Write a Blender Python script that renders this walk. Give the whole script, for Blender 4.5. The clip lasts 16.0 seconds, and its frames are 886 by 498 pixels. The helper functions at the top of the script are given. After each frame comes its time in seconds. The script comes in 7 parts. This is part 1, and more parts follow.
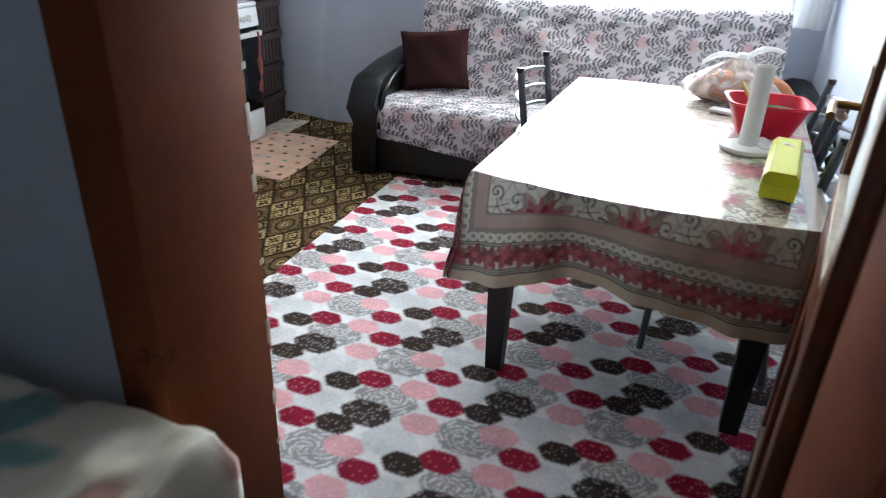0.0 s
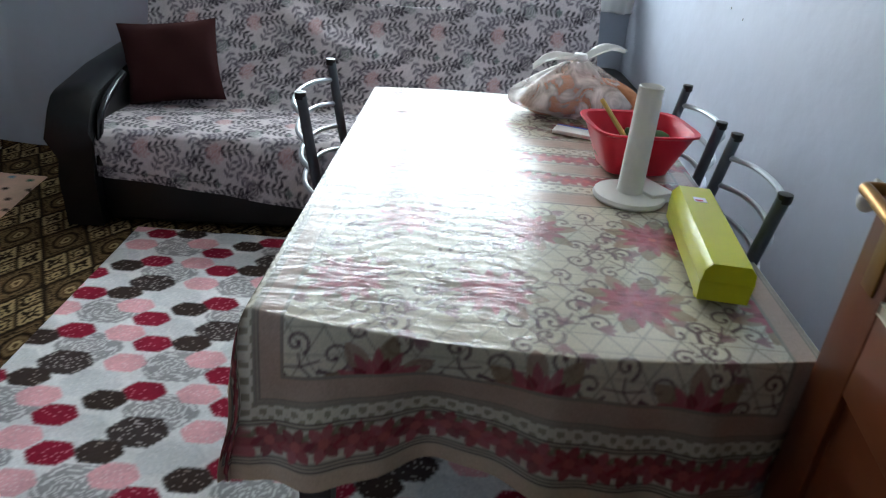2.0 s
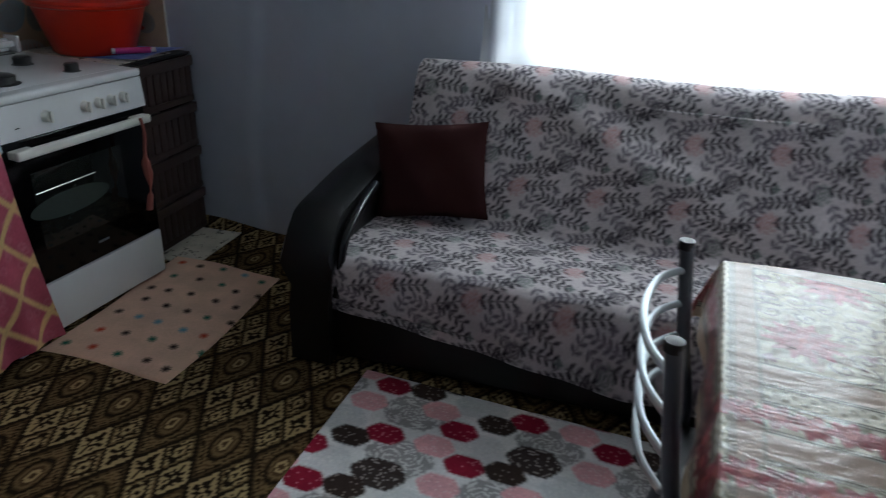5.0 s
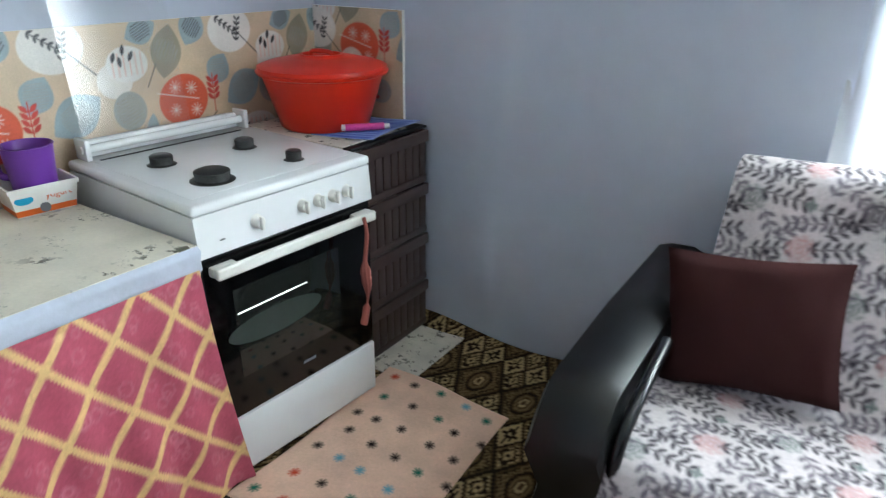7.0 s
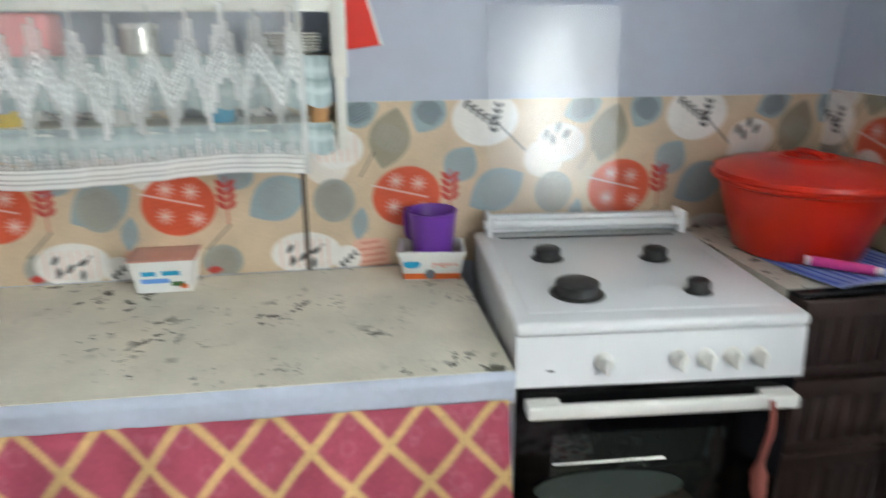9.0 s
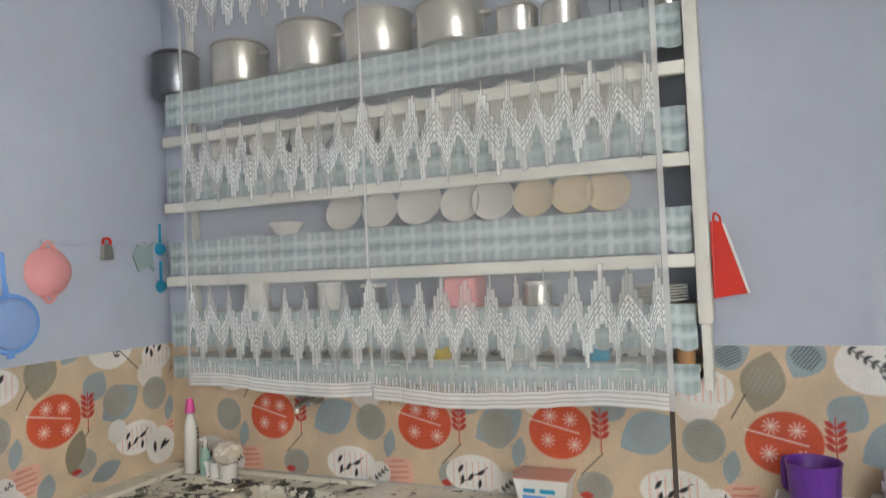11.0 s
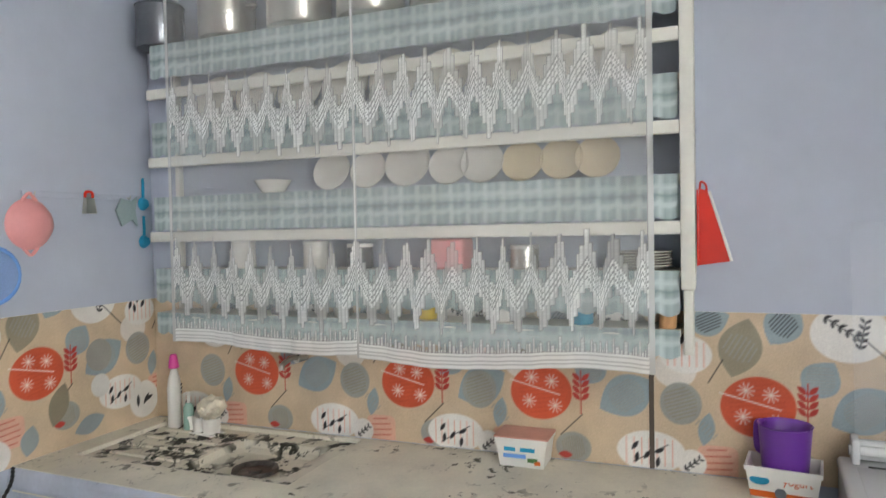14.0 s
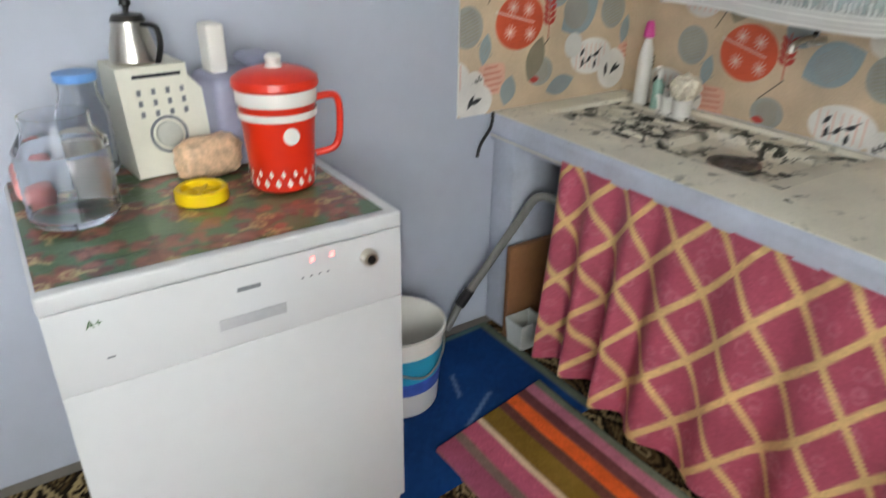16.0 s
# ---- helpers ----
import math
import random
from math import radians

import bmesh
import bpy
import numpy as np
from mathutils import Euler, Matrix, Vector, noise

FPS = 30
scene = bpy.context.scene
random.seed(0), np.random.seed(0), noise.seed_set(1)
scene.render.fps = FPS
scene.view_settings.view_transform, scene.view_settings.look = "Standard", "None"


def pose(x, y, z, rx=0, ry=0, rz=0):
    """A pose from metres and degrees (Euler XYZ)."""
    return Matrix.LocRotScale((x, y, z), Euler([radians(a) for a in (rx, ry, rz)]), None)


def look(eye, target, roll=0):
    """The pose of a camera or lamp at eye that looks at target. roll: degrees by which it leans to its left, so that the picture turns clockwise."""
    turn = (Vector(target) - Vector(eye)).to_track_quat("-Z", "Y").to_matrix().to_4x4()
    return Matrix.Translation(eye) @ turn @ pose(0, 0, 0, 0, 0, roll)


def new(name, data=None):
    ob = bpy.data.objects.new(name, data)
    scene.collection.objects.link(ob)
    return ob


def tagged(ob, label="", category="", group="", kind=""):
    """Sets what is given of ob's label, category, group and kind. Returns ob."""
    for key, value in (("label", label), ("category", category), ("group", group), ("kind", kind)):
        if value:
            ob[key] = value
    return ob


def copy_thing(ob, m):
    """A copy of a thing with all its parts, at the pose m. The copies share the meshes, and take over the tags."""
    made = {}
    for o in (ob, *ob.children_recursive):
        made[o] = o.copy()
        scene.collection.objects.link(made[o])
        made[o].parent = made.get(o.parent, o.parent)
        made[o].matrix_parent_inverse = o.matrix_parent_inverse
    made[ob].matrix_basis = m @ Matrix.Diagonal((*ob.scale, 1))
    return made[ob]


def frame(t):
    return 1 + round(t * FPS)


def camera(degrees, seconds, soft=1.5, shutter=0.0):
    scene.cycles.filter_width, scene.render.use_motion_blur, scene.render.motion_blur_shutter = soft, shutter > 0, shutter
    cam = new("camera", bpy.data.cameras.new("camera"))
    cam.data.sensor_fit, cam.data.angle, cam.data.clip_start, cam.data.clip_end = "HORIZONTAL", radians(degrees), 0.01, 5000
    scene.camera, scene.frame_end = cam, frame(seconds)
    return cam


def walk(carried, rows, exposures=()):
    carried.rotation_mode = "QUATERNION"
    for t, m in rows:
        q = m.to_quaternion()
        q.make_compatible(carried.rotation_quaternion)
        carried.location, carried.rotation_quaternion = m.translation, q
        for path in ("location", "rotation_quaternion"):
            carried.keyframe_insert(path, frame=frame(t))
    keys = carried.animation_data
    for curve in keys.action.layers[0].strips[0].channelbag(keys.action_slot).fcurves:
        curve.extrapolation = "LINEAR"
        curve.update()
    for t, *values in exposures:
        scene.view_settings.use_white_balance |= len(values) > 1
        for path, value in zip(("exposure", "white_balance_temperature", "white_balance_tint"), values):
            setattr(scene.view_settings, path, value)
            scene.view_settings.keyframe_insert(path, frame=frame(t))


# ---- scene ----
cam = camera(66.6, 16.0, soft=1.1, shutter=0.4)
PATH = [
    (0, (1.036, 1.284, 1.428), (0.525, 3.0, 0.536), 2.3),
    (0.5, (0.967, 1.548, 1.416), (0.434, 3.254, 0.52), 2.0),
    (1, (0.913, 1.78, 1.402), (0.59, 3.528, 0.487), 4.2),
    (1.5, (0.827, 2.008, 1.393), (0.766, 3.79, 0.487), 4.1),
    (2, (0.824, 2.162, 1.382), (0.944, 3.928, 0.451), 4.7),
    (2.5, (0.838, 2.38, 1.424), (0.89, 4.167, 0.526), 2.6),
    (3, (0.847, 2.502, 1.51), (0.771, 4.275, 0.588), 3.2),
    (3.5, (0.825, 2.57, 1.511), (0.7, 4.343, 0.593), 3.1),
    (4, (0.725, 2.695, 1.491), (0.537, 4.488, 0.624), 3.8),
    (4.5, (0.55, 2.821, 1.462), (0.159, 4.606, 0.649), 2.5),
    (5, (0.418, 2.983, 1.439), (-0.045, 4.729, 0.58), 3.4),
    (5.2, (0.368, 3.043, 1.417), (-0.188, 4.771, 0.577), 3.4),
    (7.3, (-0.101, 3.737, 1.476), (-1.239, 5.18, 0.688), 1.4),
    (7.5, (-0.106, 3.825, 1.469), (-1.339, 5.196, 0.694), 2.2),
    (8, (-0.165, 3.986, 1.447), (-1.538, 5.225, 0.685), 2.1),
    (8.5, (-0.257, 4.12, 1.42), (-1.887, 5.036, 0.71), 2.7),
    (9, (-0.262, 4.209, 1.467), (-2.133, 4.527, 0.834), -0.0),
    (9.5, (-0.198, 4.285, 1.51), (-2.121, 3.991, 1.047), -0.1),
    (10, (-0.125, 4.292, 1.516), (-2.006, 3.685, 1.208), -2.3),
    (12.3, (-0.008, 4.342, 1.543), (-1.819, 3.554, 1.858), -2.2),
    (12.5, (0.006, 4.316, 1.559), (-1.809, 3.529, 1.855), -2.1),
    (13, (0.009, 4.307, 1.553), (-1.785, 3.464, 1.82), -2.3),
    (13.5, (-0.016, 4.29, 1.535), (-1.871, 3.55, 1.633), -1.2),
    (14, (-0.051, 4.298, 1.515), (-1.911, 3.563, 1.461), -1.1),
    (14.5, (-0.061, 4.279, 1.487), (-1.829, 3.363, 1.283), -1.7),
    (15, (-0.122, 4.231, 1.456), (-1.607, 2.96, 1.022), -0.2),
    (15.5, (-0.132, 4.077, 1.416), (-1.364, 2.632, 0.776), 1.6),
    (16, (-0.155, 3.96, 1.365), (-1.168, 2.472, 0.48), 0.8),
]
walk(cam, [(t, look(eye, target, roll)) for t, eye, target, roll in PATH],
     exposures=[(0.0, 0.62, 5950, 3), (1.0, 0.12, 5900, 2), (2.0, -0.5, 5880, 2), (3.5, -1.1, 5850, 2), (5.0, -1.5, 5800, 2), (7.4, 0.65, 5980, -1), (8.5, 0.46, 6200, 1), (10.0, 0.06, 6600, 7), (13.0, 0.05, 6850, 10), (14.5, 0.08, 6600, 7), (16.0, 0.05, 6600, 6)])

# ---- light ----
WX0, WX1, WZ0, WZ1 = -0.10, 1.66, 0.93, 2.15   # window opening in the far wall
YF, XL, XR, YN, YC, ZC = 5.76, -2.13, 1.93, 2.23, 1.95, 2.70
world = bpy.data.worlds.new("sky")
scene.world = world
world.use_nodes = True
wn = world.node_tree.nodes
sky = wn.new("ShaderNodeTexSky")
sky.sky_type, sky.sun_disc = "NISHITA", False
sky.sun_elevation, sky.sun_rotation = radians(40), radians(200)
world.node_tree.links.new(sky.outputs[0], wn["Background"].inputs[0])
wn["Background"].inputs[1].default_value = 0.15


def area_lamp(name, where, target, sx, sy, watts, colour):
    data = bpy.data.lights.new(name, "AREA")
    data.shape, data.size, data.size_y, data.energy, data.color = "RECTANGLE", sx, sy, watts, colour
    ob = new(name, data)
    ob.matrix_world = look(where, target)
    return ob


area_lamp("window_daylight", ((WX0 + WX1) / 2, YF + 0.215, 1.54), ((WX0 + WX1) / 2, 0, 0.6), 1.72, 1.18, 106, (0.97, 0.98, 0.97))
# unseen fill lamp added to lift the corridor; there is no fitting
area_lamp("corridor_fill_light", (0.9, 0.6, 2.62), (0.9, 0.6, 0), 0.3, 0.3, 0.9, (1.0, 0.95, 0.88))


# ---- materials ----
def c(r, g, b):
    """Linear colour from a display colour of 0 to 255."""
    return tuple(((v / 255 + 0.055) / 1.055) ** 2.4 if v > 10 else v / 255 / 12.92 for v in (r, g, b))


def mat(name, colour, rough=0.6, metal=0.0, vary=0.12, scale=6.0, fine=90.0, bump=0.15, depth=0.002, spec=0.5, stain=None, stain_scale=3.0, stain_at=0.62, coat=0.0):
    """A surface with blotches and grain in its colour, and two sizes of relief."""
    m = bpy.data.materials.new(name)
    m.use_nodes = True
    n, l = m.node_tree.nodes, m.node_tree.links
    p = n["Principled BSDF"]
    p.inputs["Roughness"].default_value, p.inputs["Metallic"].default_value = rough, metal
    p.inputs["Specular IOR Level"].default_value, p.inputs["Coat Weight"].default_value = spec, coat
    co = n.new("ShaderNodeTexCoord")
    big, small = n.new("ShaderNodeTexNoise"), n.new("ShaderNodeTexNoise")
    for t, sc in ((big, scale), (small, fine)):
        t.inputs["Scale"].default_value, t.inputs["Detail"].default_value = sc, 5
        l.new(co.outputs["Object"], t.inputs["Vector"])
    mix = n.new("ShaderNodeMath")
    mix.operation = "MULTIPLY_ADD"
    mix.inputs[1].default_value = 0.35
    l.new(small.outputs["Fac"], mix.inputs[0]), l.new(big.outputs["Fac"], mix.inputs[2])
    ramp = n.new("ShaderNodeMapRange")
    ramp.inputs["From Min"].default_value, ramp.inputs["From Max"].default_value = 0.4, 0.95
    ramp.inputs["To Min"].default_value, ramp.inputs["To Max"].default_value = 1 - vary, 1 + vary
    l.new(mix.outputs[0], ramp.inputs["Value"])
    mul = n.new("ShaderNodeVectorMath")
    mul.operation = "SCALE"
    mul.inputs[0].default_value = colour
    l.new(ramp.outputs[0], mul.inputs["Scale"])
    out = mul.outputs[0]
    if stain:
        st = n.new("ShaderNodeTexNoise")
        st.inputs["Scale"].default_value, st.inputs["Detail"].default_value, st.inputs["Roughness"].default_value = stain_scale, 8, 0.68
        l.new(co.outputs["Object"], st.inputs["Vector"])
        cut = n.new("ShaderNodeMapRange")
        cut.inputs["From Min"].default_value, cut.inputs["From Max"].default_value = stain_at, stain_at + 0.05
        l.new(st.outputs["Fac"], cut.inputs["Value"])
        mx = n.new("ShaderNodeMix")
        mx.data_type = "RGBA"
        l.new(cut.outputs[0], mx.inputs["Factor"]), l.new(out, mx.inputs["A"])
        mx.inputs["B"].default_value = (*stain, 1)
        out = mx.outputs["Result"]
    l.new(out, p.inputs["Base Color"])
    if bump:
        b = n.new("ShaderNodeBump")
        b.inputs["Strength"].default_value, b.inputs["Distance"].default_value = bump, depth
        l.new(mix.outputs[0], b.inputs["Height"]), l.new(b.outputs[0], p.inputs["Normal"])
    return m


def print_mat(name, rough=0.8, fine=400.0, bump=0.3, depth=0.001, spec=0.3, coat=0.0, wrinkle=0.0, vary=0.18):
    """A printed or woven surface: its pattern is the mesh's colour attribute, with thread grain over it."""
    m = mat(name, (1, 1, 1), rough, 0, vary, 7.0, fine, bump, depth, spec)
    n, l = m.node_tree.nodes, m.node_tree.links
    at = n.new("ShaderNodeVertexColor")
    at.layer_name = "print"
    mul = [x for x in n if x.type == "VECT_MATH"][0]
    l.new(at.outputs["Color"], mul.inputs[0])
    p = n["Principled BSDF"]
    p.inputs["Coat Weight"].default_value, p.inputs["Coat Roughness"].default_value = coat, 0.035
    if wrinkle:
        co = [x for x in n if x.type == "TEX_COORD"][0]
        wv = n.new("ShaderNodeTexNoise")
        wv.inputs["Scale"].default_value, wv.inputs["Detail"].default_value, wv.inputs["Distortion"].default_value = 17, 3, 1.8
        stretch = n.new("ShaderNodeMapping")
        stretch.inputs["Scale"].default_value = (0.6, 2.2, 1)
        l.new(co.outputs["Object"], stretch.inputs["Vector"]), l.new(stretch.outputs[0], wv.inputs["Vector"])
        b = n.new("ShaderNodeBump")
        b.inputs["Strength"].default_value, b.inputs["Distance"].default_value = wrinkle, 0.006
        l.new(wv.outputs["Fac"], b.inputs["Height"])
        l.new(b.outputs[0], p.inputs["Coat Normal"])
    return m


def sheer_mat(name, clear_low, clear_high):
    """Thin net: the colour attribute's alpha says how dense the thread is."""
    m = bpy.data.materials.new(name)
    m.use_nodes = True
    n, l = m.node_tree.nodes, m.node_tree.links
    n.remove(n["Principled BSDF"])
    at = n.new("ShaderNodeVertexColor")
    at.layer_name = "print"
    dif, tra, cl = n.new("ShaderNodeBsdfDiffuse"), n.new("ShaderNodeBsdfTranslucent"), n.new("ShaderNodeBsdfTransparent")
    a, b = n.new("ShaderNodeMixShader"), n.new("ShaderNodeMixShader")
    a.inputs[0].default_value = 0.4
    l.new(at.outputs["Color"], dif.inputs[0]), l.new(at.outputs["Color"], tra.inputs[0])
    l.new(dif.outputs[0], a.inputs[1]), l.new(tra.outputs[0], a.inputs[2])
    r = n.new("ShaderNodeMapRange")
    r.inputs["To Min"].default_value, r.inputs["To Max"].default_value = clear_low, clear_high
    l.new(at.outputs["Alpha"], r.inputs["Value"]), l.new(r.outputs[0], b.inputs[0])
    l.new(cl.outputs[0], b.inputs[1]), l.new(a.outputs[0], b.inputs[2])
    l.new(b.outputs[0], n["Material Output"].inputs[0])
    return m


def glass_mat(name, colour=(0.95, 0.97, 1.0), rough=0.02, solid=0.0, ior=1.45):
    m = bpy.data.materials.new(name)
    m.use_nodes = True
    p = m.node_tree.nodes["Principled BSDF"]
    p.inputs["Base Color"].default_value = (*colour, 1)
    p.inputs["Roughness"].default_value, p.inputs["Transmission Weight"].default_value, p.inputs["IOR"].default_value = rough, 1 - solid, ior
    return m


WALL = mat("lilac_wall_paint", c(186, 192, 206), 0.55, 0, 0.07, 1.6, 14, 0.55, 0.012, 0.3)
CEIL = mat("ceiling_paint", c(238, 234, 226), 0.8, 0, 0.05, 2, 60, 0.2, 0.004, 0.2)
BROWN = mat("brown_door_paint", c(104, 52, 26), 0.35, 0, 0.2, 3, 50, 0.2, 0.002, 0.5, stain=c(70, 36, 20), stain_scale=5, stain_at=0.66)
DARKWOOD = mat("dark_frame_paint", c(112, 57, 31), 0.75, 0, 0.22, 3, 60, 0.25, 0.002, 0.15, stain=c(60, 30, 18), stain_scale=7, stain_at=0.64)
CHIP = mat("chipped_white_wood", c(205, 190, 170), 0.7, 0, 0.2, 20, 120)
WHITEWOOD = mat("white_painted_wood", c(226, 224, 214), 0.45, 0, 0.08, 5, 80, 0.2, 0.002)
ENAMEL = mat("white_enamel", c(232, 233, 234), 0.18, 0, 0.03, 3, 30, 0.03, 0.001, 0.5)
# a slightly greyer white enamel for the dishwasher
APPLIANCE = mat("greyer_white_enamel", c(208, 210, 212), 0.28, 0, 0.03, 3, 30, 0.03, 0.001, 0.4)
WHITEPL = mat("white_plastic", c(232, 230, 224), 0.3, 0, 0.04, 5, 60, 0.05, 0.001)
GREYPL = mat("grey_plastic", c(120, 122, 128), 0.4)
BLACKG = mat("black_oven_glass", c(9, 9, 10), 0.1, 0, 0.1, 4, 40, 0.0, 0.001, 0.35)
BLACKPL = mat("black_plastic", c(24, 24, 26), 0.4, 0, 0.15)
LEATHER = mat("black_leatherette", c(13, 13, 15), 0.36, 0, 0.2, 5, 160, 0.2, 0.001, 0.4)
BLACKLEG = mat("black_table_leg", c(20, 19, 20), 0.4, 0, 0.15, 5, 70)
STEEL = mat("steel", c(206, 202, 192), 0.3, 1.0, 0.08, 6, 90, 0.05, 0.001)
CHROME = mat("grey_metal_tube", c(196, 202, 206), 0.3, 0.7, 0.08, 6, 90, 0.05, 0.001)
TUBE = mat("dark_grey_tube", c(96, 102, 110), 0.35, 0.6, 0.1, 6, 90)
BURNER = mat("burner_iron", c(70, 70, 70), 0.45, 0.6, 0.3, 30, 160, 0.3)
CRATE = mat("dark_brown_plastic", c(66, 50, 46), 0.42, 0, 0.18, 6, 80, 0.15)
RED = mat("red_plastic", c(214, 44, 20), 0.3, 0, 0.06, 5, 60, 0.05, 0.001)
CRIMSON = mat("crimson_plastic", c(205, 28, 52), 0.3, 0, 0.06, 5, 60, 0.05, 0.001)
PURPLE = mat("purple_plastic", c(112, 58, 160), 0.28, 0, 0.06, 5, 60, 0.05, 0.001)
LIME = mat("lime_plastic", c(200, 200, 22), 0.3, 0, 0.06, 5, 60, 0.05, 0.001)
YELLOW = mat("yellow_plastic", c(236, 200, 20), 0.35, 0, 0.06, 5, 60, 0.05)
ORANGE = mat("orange_label", c(222, 104, 36), 0.4)
PINK = mat("pink_plastic", c(232, 160, 158), 0.4, 0, 0.06)
MAGENTA = mat("magenta_plastic", c(214, 70, 150), 0.35)
SKYBL = mat("blue_plastic", c(110, 160, 225), 0.35, 0, 0.08)
CYAN = mat("turquoise_plastic", c(40, 160, 200), 0.3, 0, 0.08)
BLUEINK = mat("blue_print", c(60, 90, 190), 0.6, 0, 0.3, 30, 200)
NAVY = mat("navy_felt", c(24, 62, 120), 0.95, 0, 0.2, 6, 300, 0.5, 0.003, 0.1)
GREEN = mat("cucumber_green", c(70, 110, 60), 0.35, 0, 0.35, 20, 100, 0.3, 0.003)
CONCRETE = mat("worn_mosaic_concrete", c(226, 220, 204), 0.6, 0, 0.16, 5, 120, 0.4, 0.002, 0.35)
def speckle(m, colour, fine_scale, at, patch_scale, patch_at):
    """Clusters of dark mould specks over a surface."""
    n, l = m.node_tree.nodes, m.node_tree.links
    p = n["Principled BSDF"]
    src = p.inputs["Base Color"].links[0].from_socket
    co = [x for x in n if x.type == "TEX_COORD"][0]
    masks = []
    for sc, lo, hi, det in ((fine_scale, at, at + 0.03, 6), (patch_scale, patch_at, patch_at + 0.10, 3)):
        t, r = n.new("ShaderNodeTexNoise"), n.new("ShaderNodeMapRange")
        t.inputs["Scale"].default_value, t.inputs["Detail"].default_value, t.inputs["Roughness"].default_value = sc, det, 0.65
        r.inputs["From Min"].default_value, r.inputs["From Max"].default_value = lo, hi
        l.new(co.outputs["Object"], t.inputs["Vector"]), l.new(t.outputs["Fac"], r.inputs["Value"])
        masks.append(r.outputs[0])
    mu, mx = n.new("ShaderNodeMath"), n.new("ShaderNodeMix")
    mu.operation, mx.data_type = "MULTIPLY", "RGBA"
    l.new(masks[0], mu.inputs[0]), l.new(masks[1], mu.inputs[1])
    l.new(mu.outputs[0], mx.inputs["Factor"]), l.new(src, mx.inputs["A"])
    mx.inputs["B"].default_value = (*colour, 1)
    l.new(mx.outputs["Result"], p.inputs["Base Color"])
    return m


RAWEDGE = mat("blue_whitewashed_edge", c(188, 194, 208), 0.75, 0, 0.14, 6, 60, 0.5, 0.005, 0.2, stain=c(120, 118, 116), stain_scale=9, stain_at=0.68)
DARKCON = speckle(mat("stained_sink_concrete", c(218, 212, 196), 0.55, 0, 0.12, 8, 140, 0.5, 0.003, 0.35), c(52, 52, 42), 17, 0.505, 4.2, 0.43)
speckle(speckle(CONCRETE, c(96, 92, 78), 26, 0.57, 2.6, 0.51), c(58, 56, 50), 60, 0.60, 4.0, 0.55)
FLOORC = mat("bare_concrete_floor", c(130, 124, 116), 0.85, 0, 0.15, 4, 80, 0.3)
PAPER = mat("newspaper", c(205, 198, 186), 0.85, 0, 0.15, 12, 90, 0.2, 0.002, 0.2, stain=c(110, 105, 100), stain_scale=26, stain_at=0.56)
TOWEL = mat("cream_towel", c(216, 214, 208), 0.95, 0, 0.1, 8, 350, 0.6, 0.003, 0.1)
MAROON = mat("maroon_cushion_cloth", c(58, 33, 33), 0.95, 0, 0.12, 6, 380, 0.5, 0.002, 0.1)
BREAD = mat("bread_crust", c(172, 112, 70), 0.75, 0, 0.3, 7, 60, 0.3, 0.004)

RUST = mat("worn_pinkish_cord", c(150, 84, 74), 0.8)
WOODBR = mat("plain_wood", c(140, 96, 62), 0.6, 0, 0.2, 4, 60)
PLATE = mat("white_porcelain", c(234, 230, 222), 0.15, 0, 0.04, 5, 50, 0.0)
CREAMPL = mat("cream_porcelain", c(226, 208, 176), 0.2, 0, 0.06, 5, 50, 0.0)
GLASS = glass_mat("clear_glass")
INK = mat("dark_ink", c(40, 42, 50), 0.7)
GREYBAR = mat("grey_print", c(120, 124, 130), 0.7)
REDLED = bpy.data.materials.new("red_display")
REDLED.use_nodes = True
REDLED.node_tree.nodes["Principled BSDF"].inputs["Emission Color"].default_value = (1, 0.05, 0.03, 1)
REDLED.node_tree.nodes["Principled BSDF"].inputs["Emission Strength"].default_value = 3
SATIN = print_mat("satin_furnishing_cloth", 0.48, 500, 0.3, 0.001, 0.5)
FABRIC = print_mat("printed_fabric", 0.9, 500, 0.4)
WOVEN = print_mat("woven_carpet", 0.95, 700, 0.7, 0.003, 0.1)
OILCLOTH = print_mat("oilcloth_under_clear_sheet", 0.6, 300, 0.15, 0.001, 0.2, 1.0, 0.42)
DECOR = print_mat("printed_wall_panel", 0.35, 200, 0.05, 0.001, 0.4)
NET = sheer_mat("white_net", 0.23, 1.0)
WHITEFAB = sheer_mat("white_curtain_cloth", 1.0, 1.0)
TULLE = sheer_mat("white_tulle", 0.35, 0.9)


# ---- helpers for meshes ----
def finish(bm, name, material, smooth=True, angle=40):
    me = bpy.data.meshes.new(name)
    bmesh.ops.recalc_face_normals(bm, faces=bm.faces)
    bm.to_mesh(me)
    bm.free()
    if material:
        me.materials.append(material)
    if smooth:
        me.polygons.foreach_set("use_smooth", [True] * len(me.polygons))
        me.set_sharp_from_angle(angle=radians(angle))
    return me


def part(name, bm, material, parent, label="", smooth=True):
    ob = new(name, finish(bm, name, material, smooth) if isinstance(bm, bmesh.types.BMesh) else bm)
    ob.parent = parent
    if label:
        ob["label"] = label
    return ob


def thing(name, label, category, at=(0, 0, 0), rz=0, group="", kind=""):
    ob = new(name)
    ob.empty_display_size = 0.05
    ob.matrix_world = pose(*at, 0, 0, rz)
    return tagged(ob, label, category, group, kind)


def solo(name, bm, material, label, category, at=(0, 0, 0), rz=0, group="", kind="", smooth=True):
    ob = new(name, finish(bm, name, material, smooth) if isinstance(bm, bmesh.types.BMesh) else bm)
    ob.matrix_world = pose(*at, 0, 0, rz)
    return tagged(ob, label, category, group, kind)


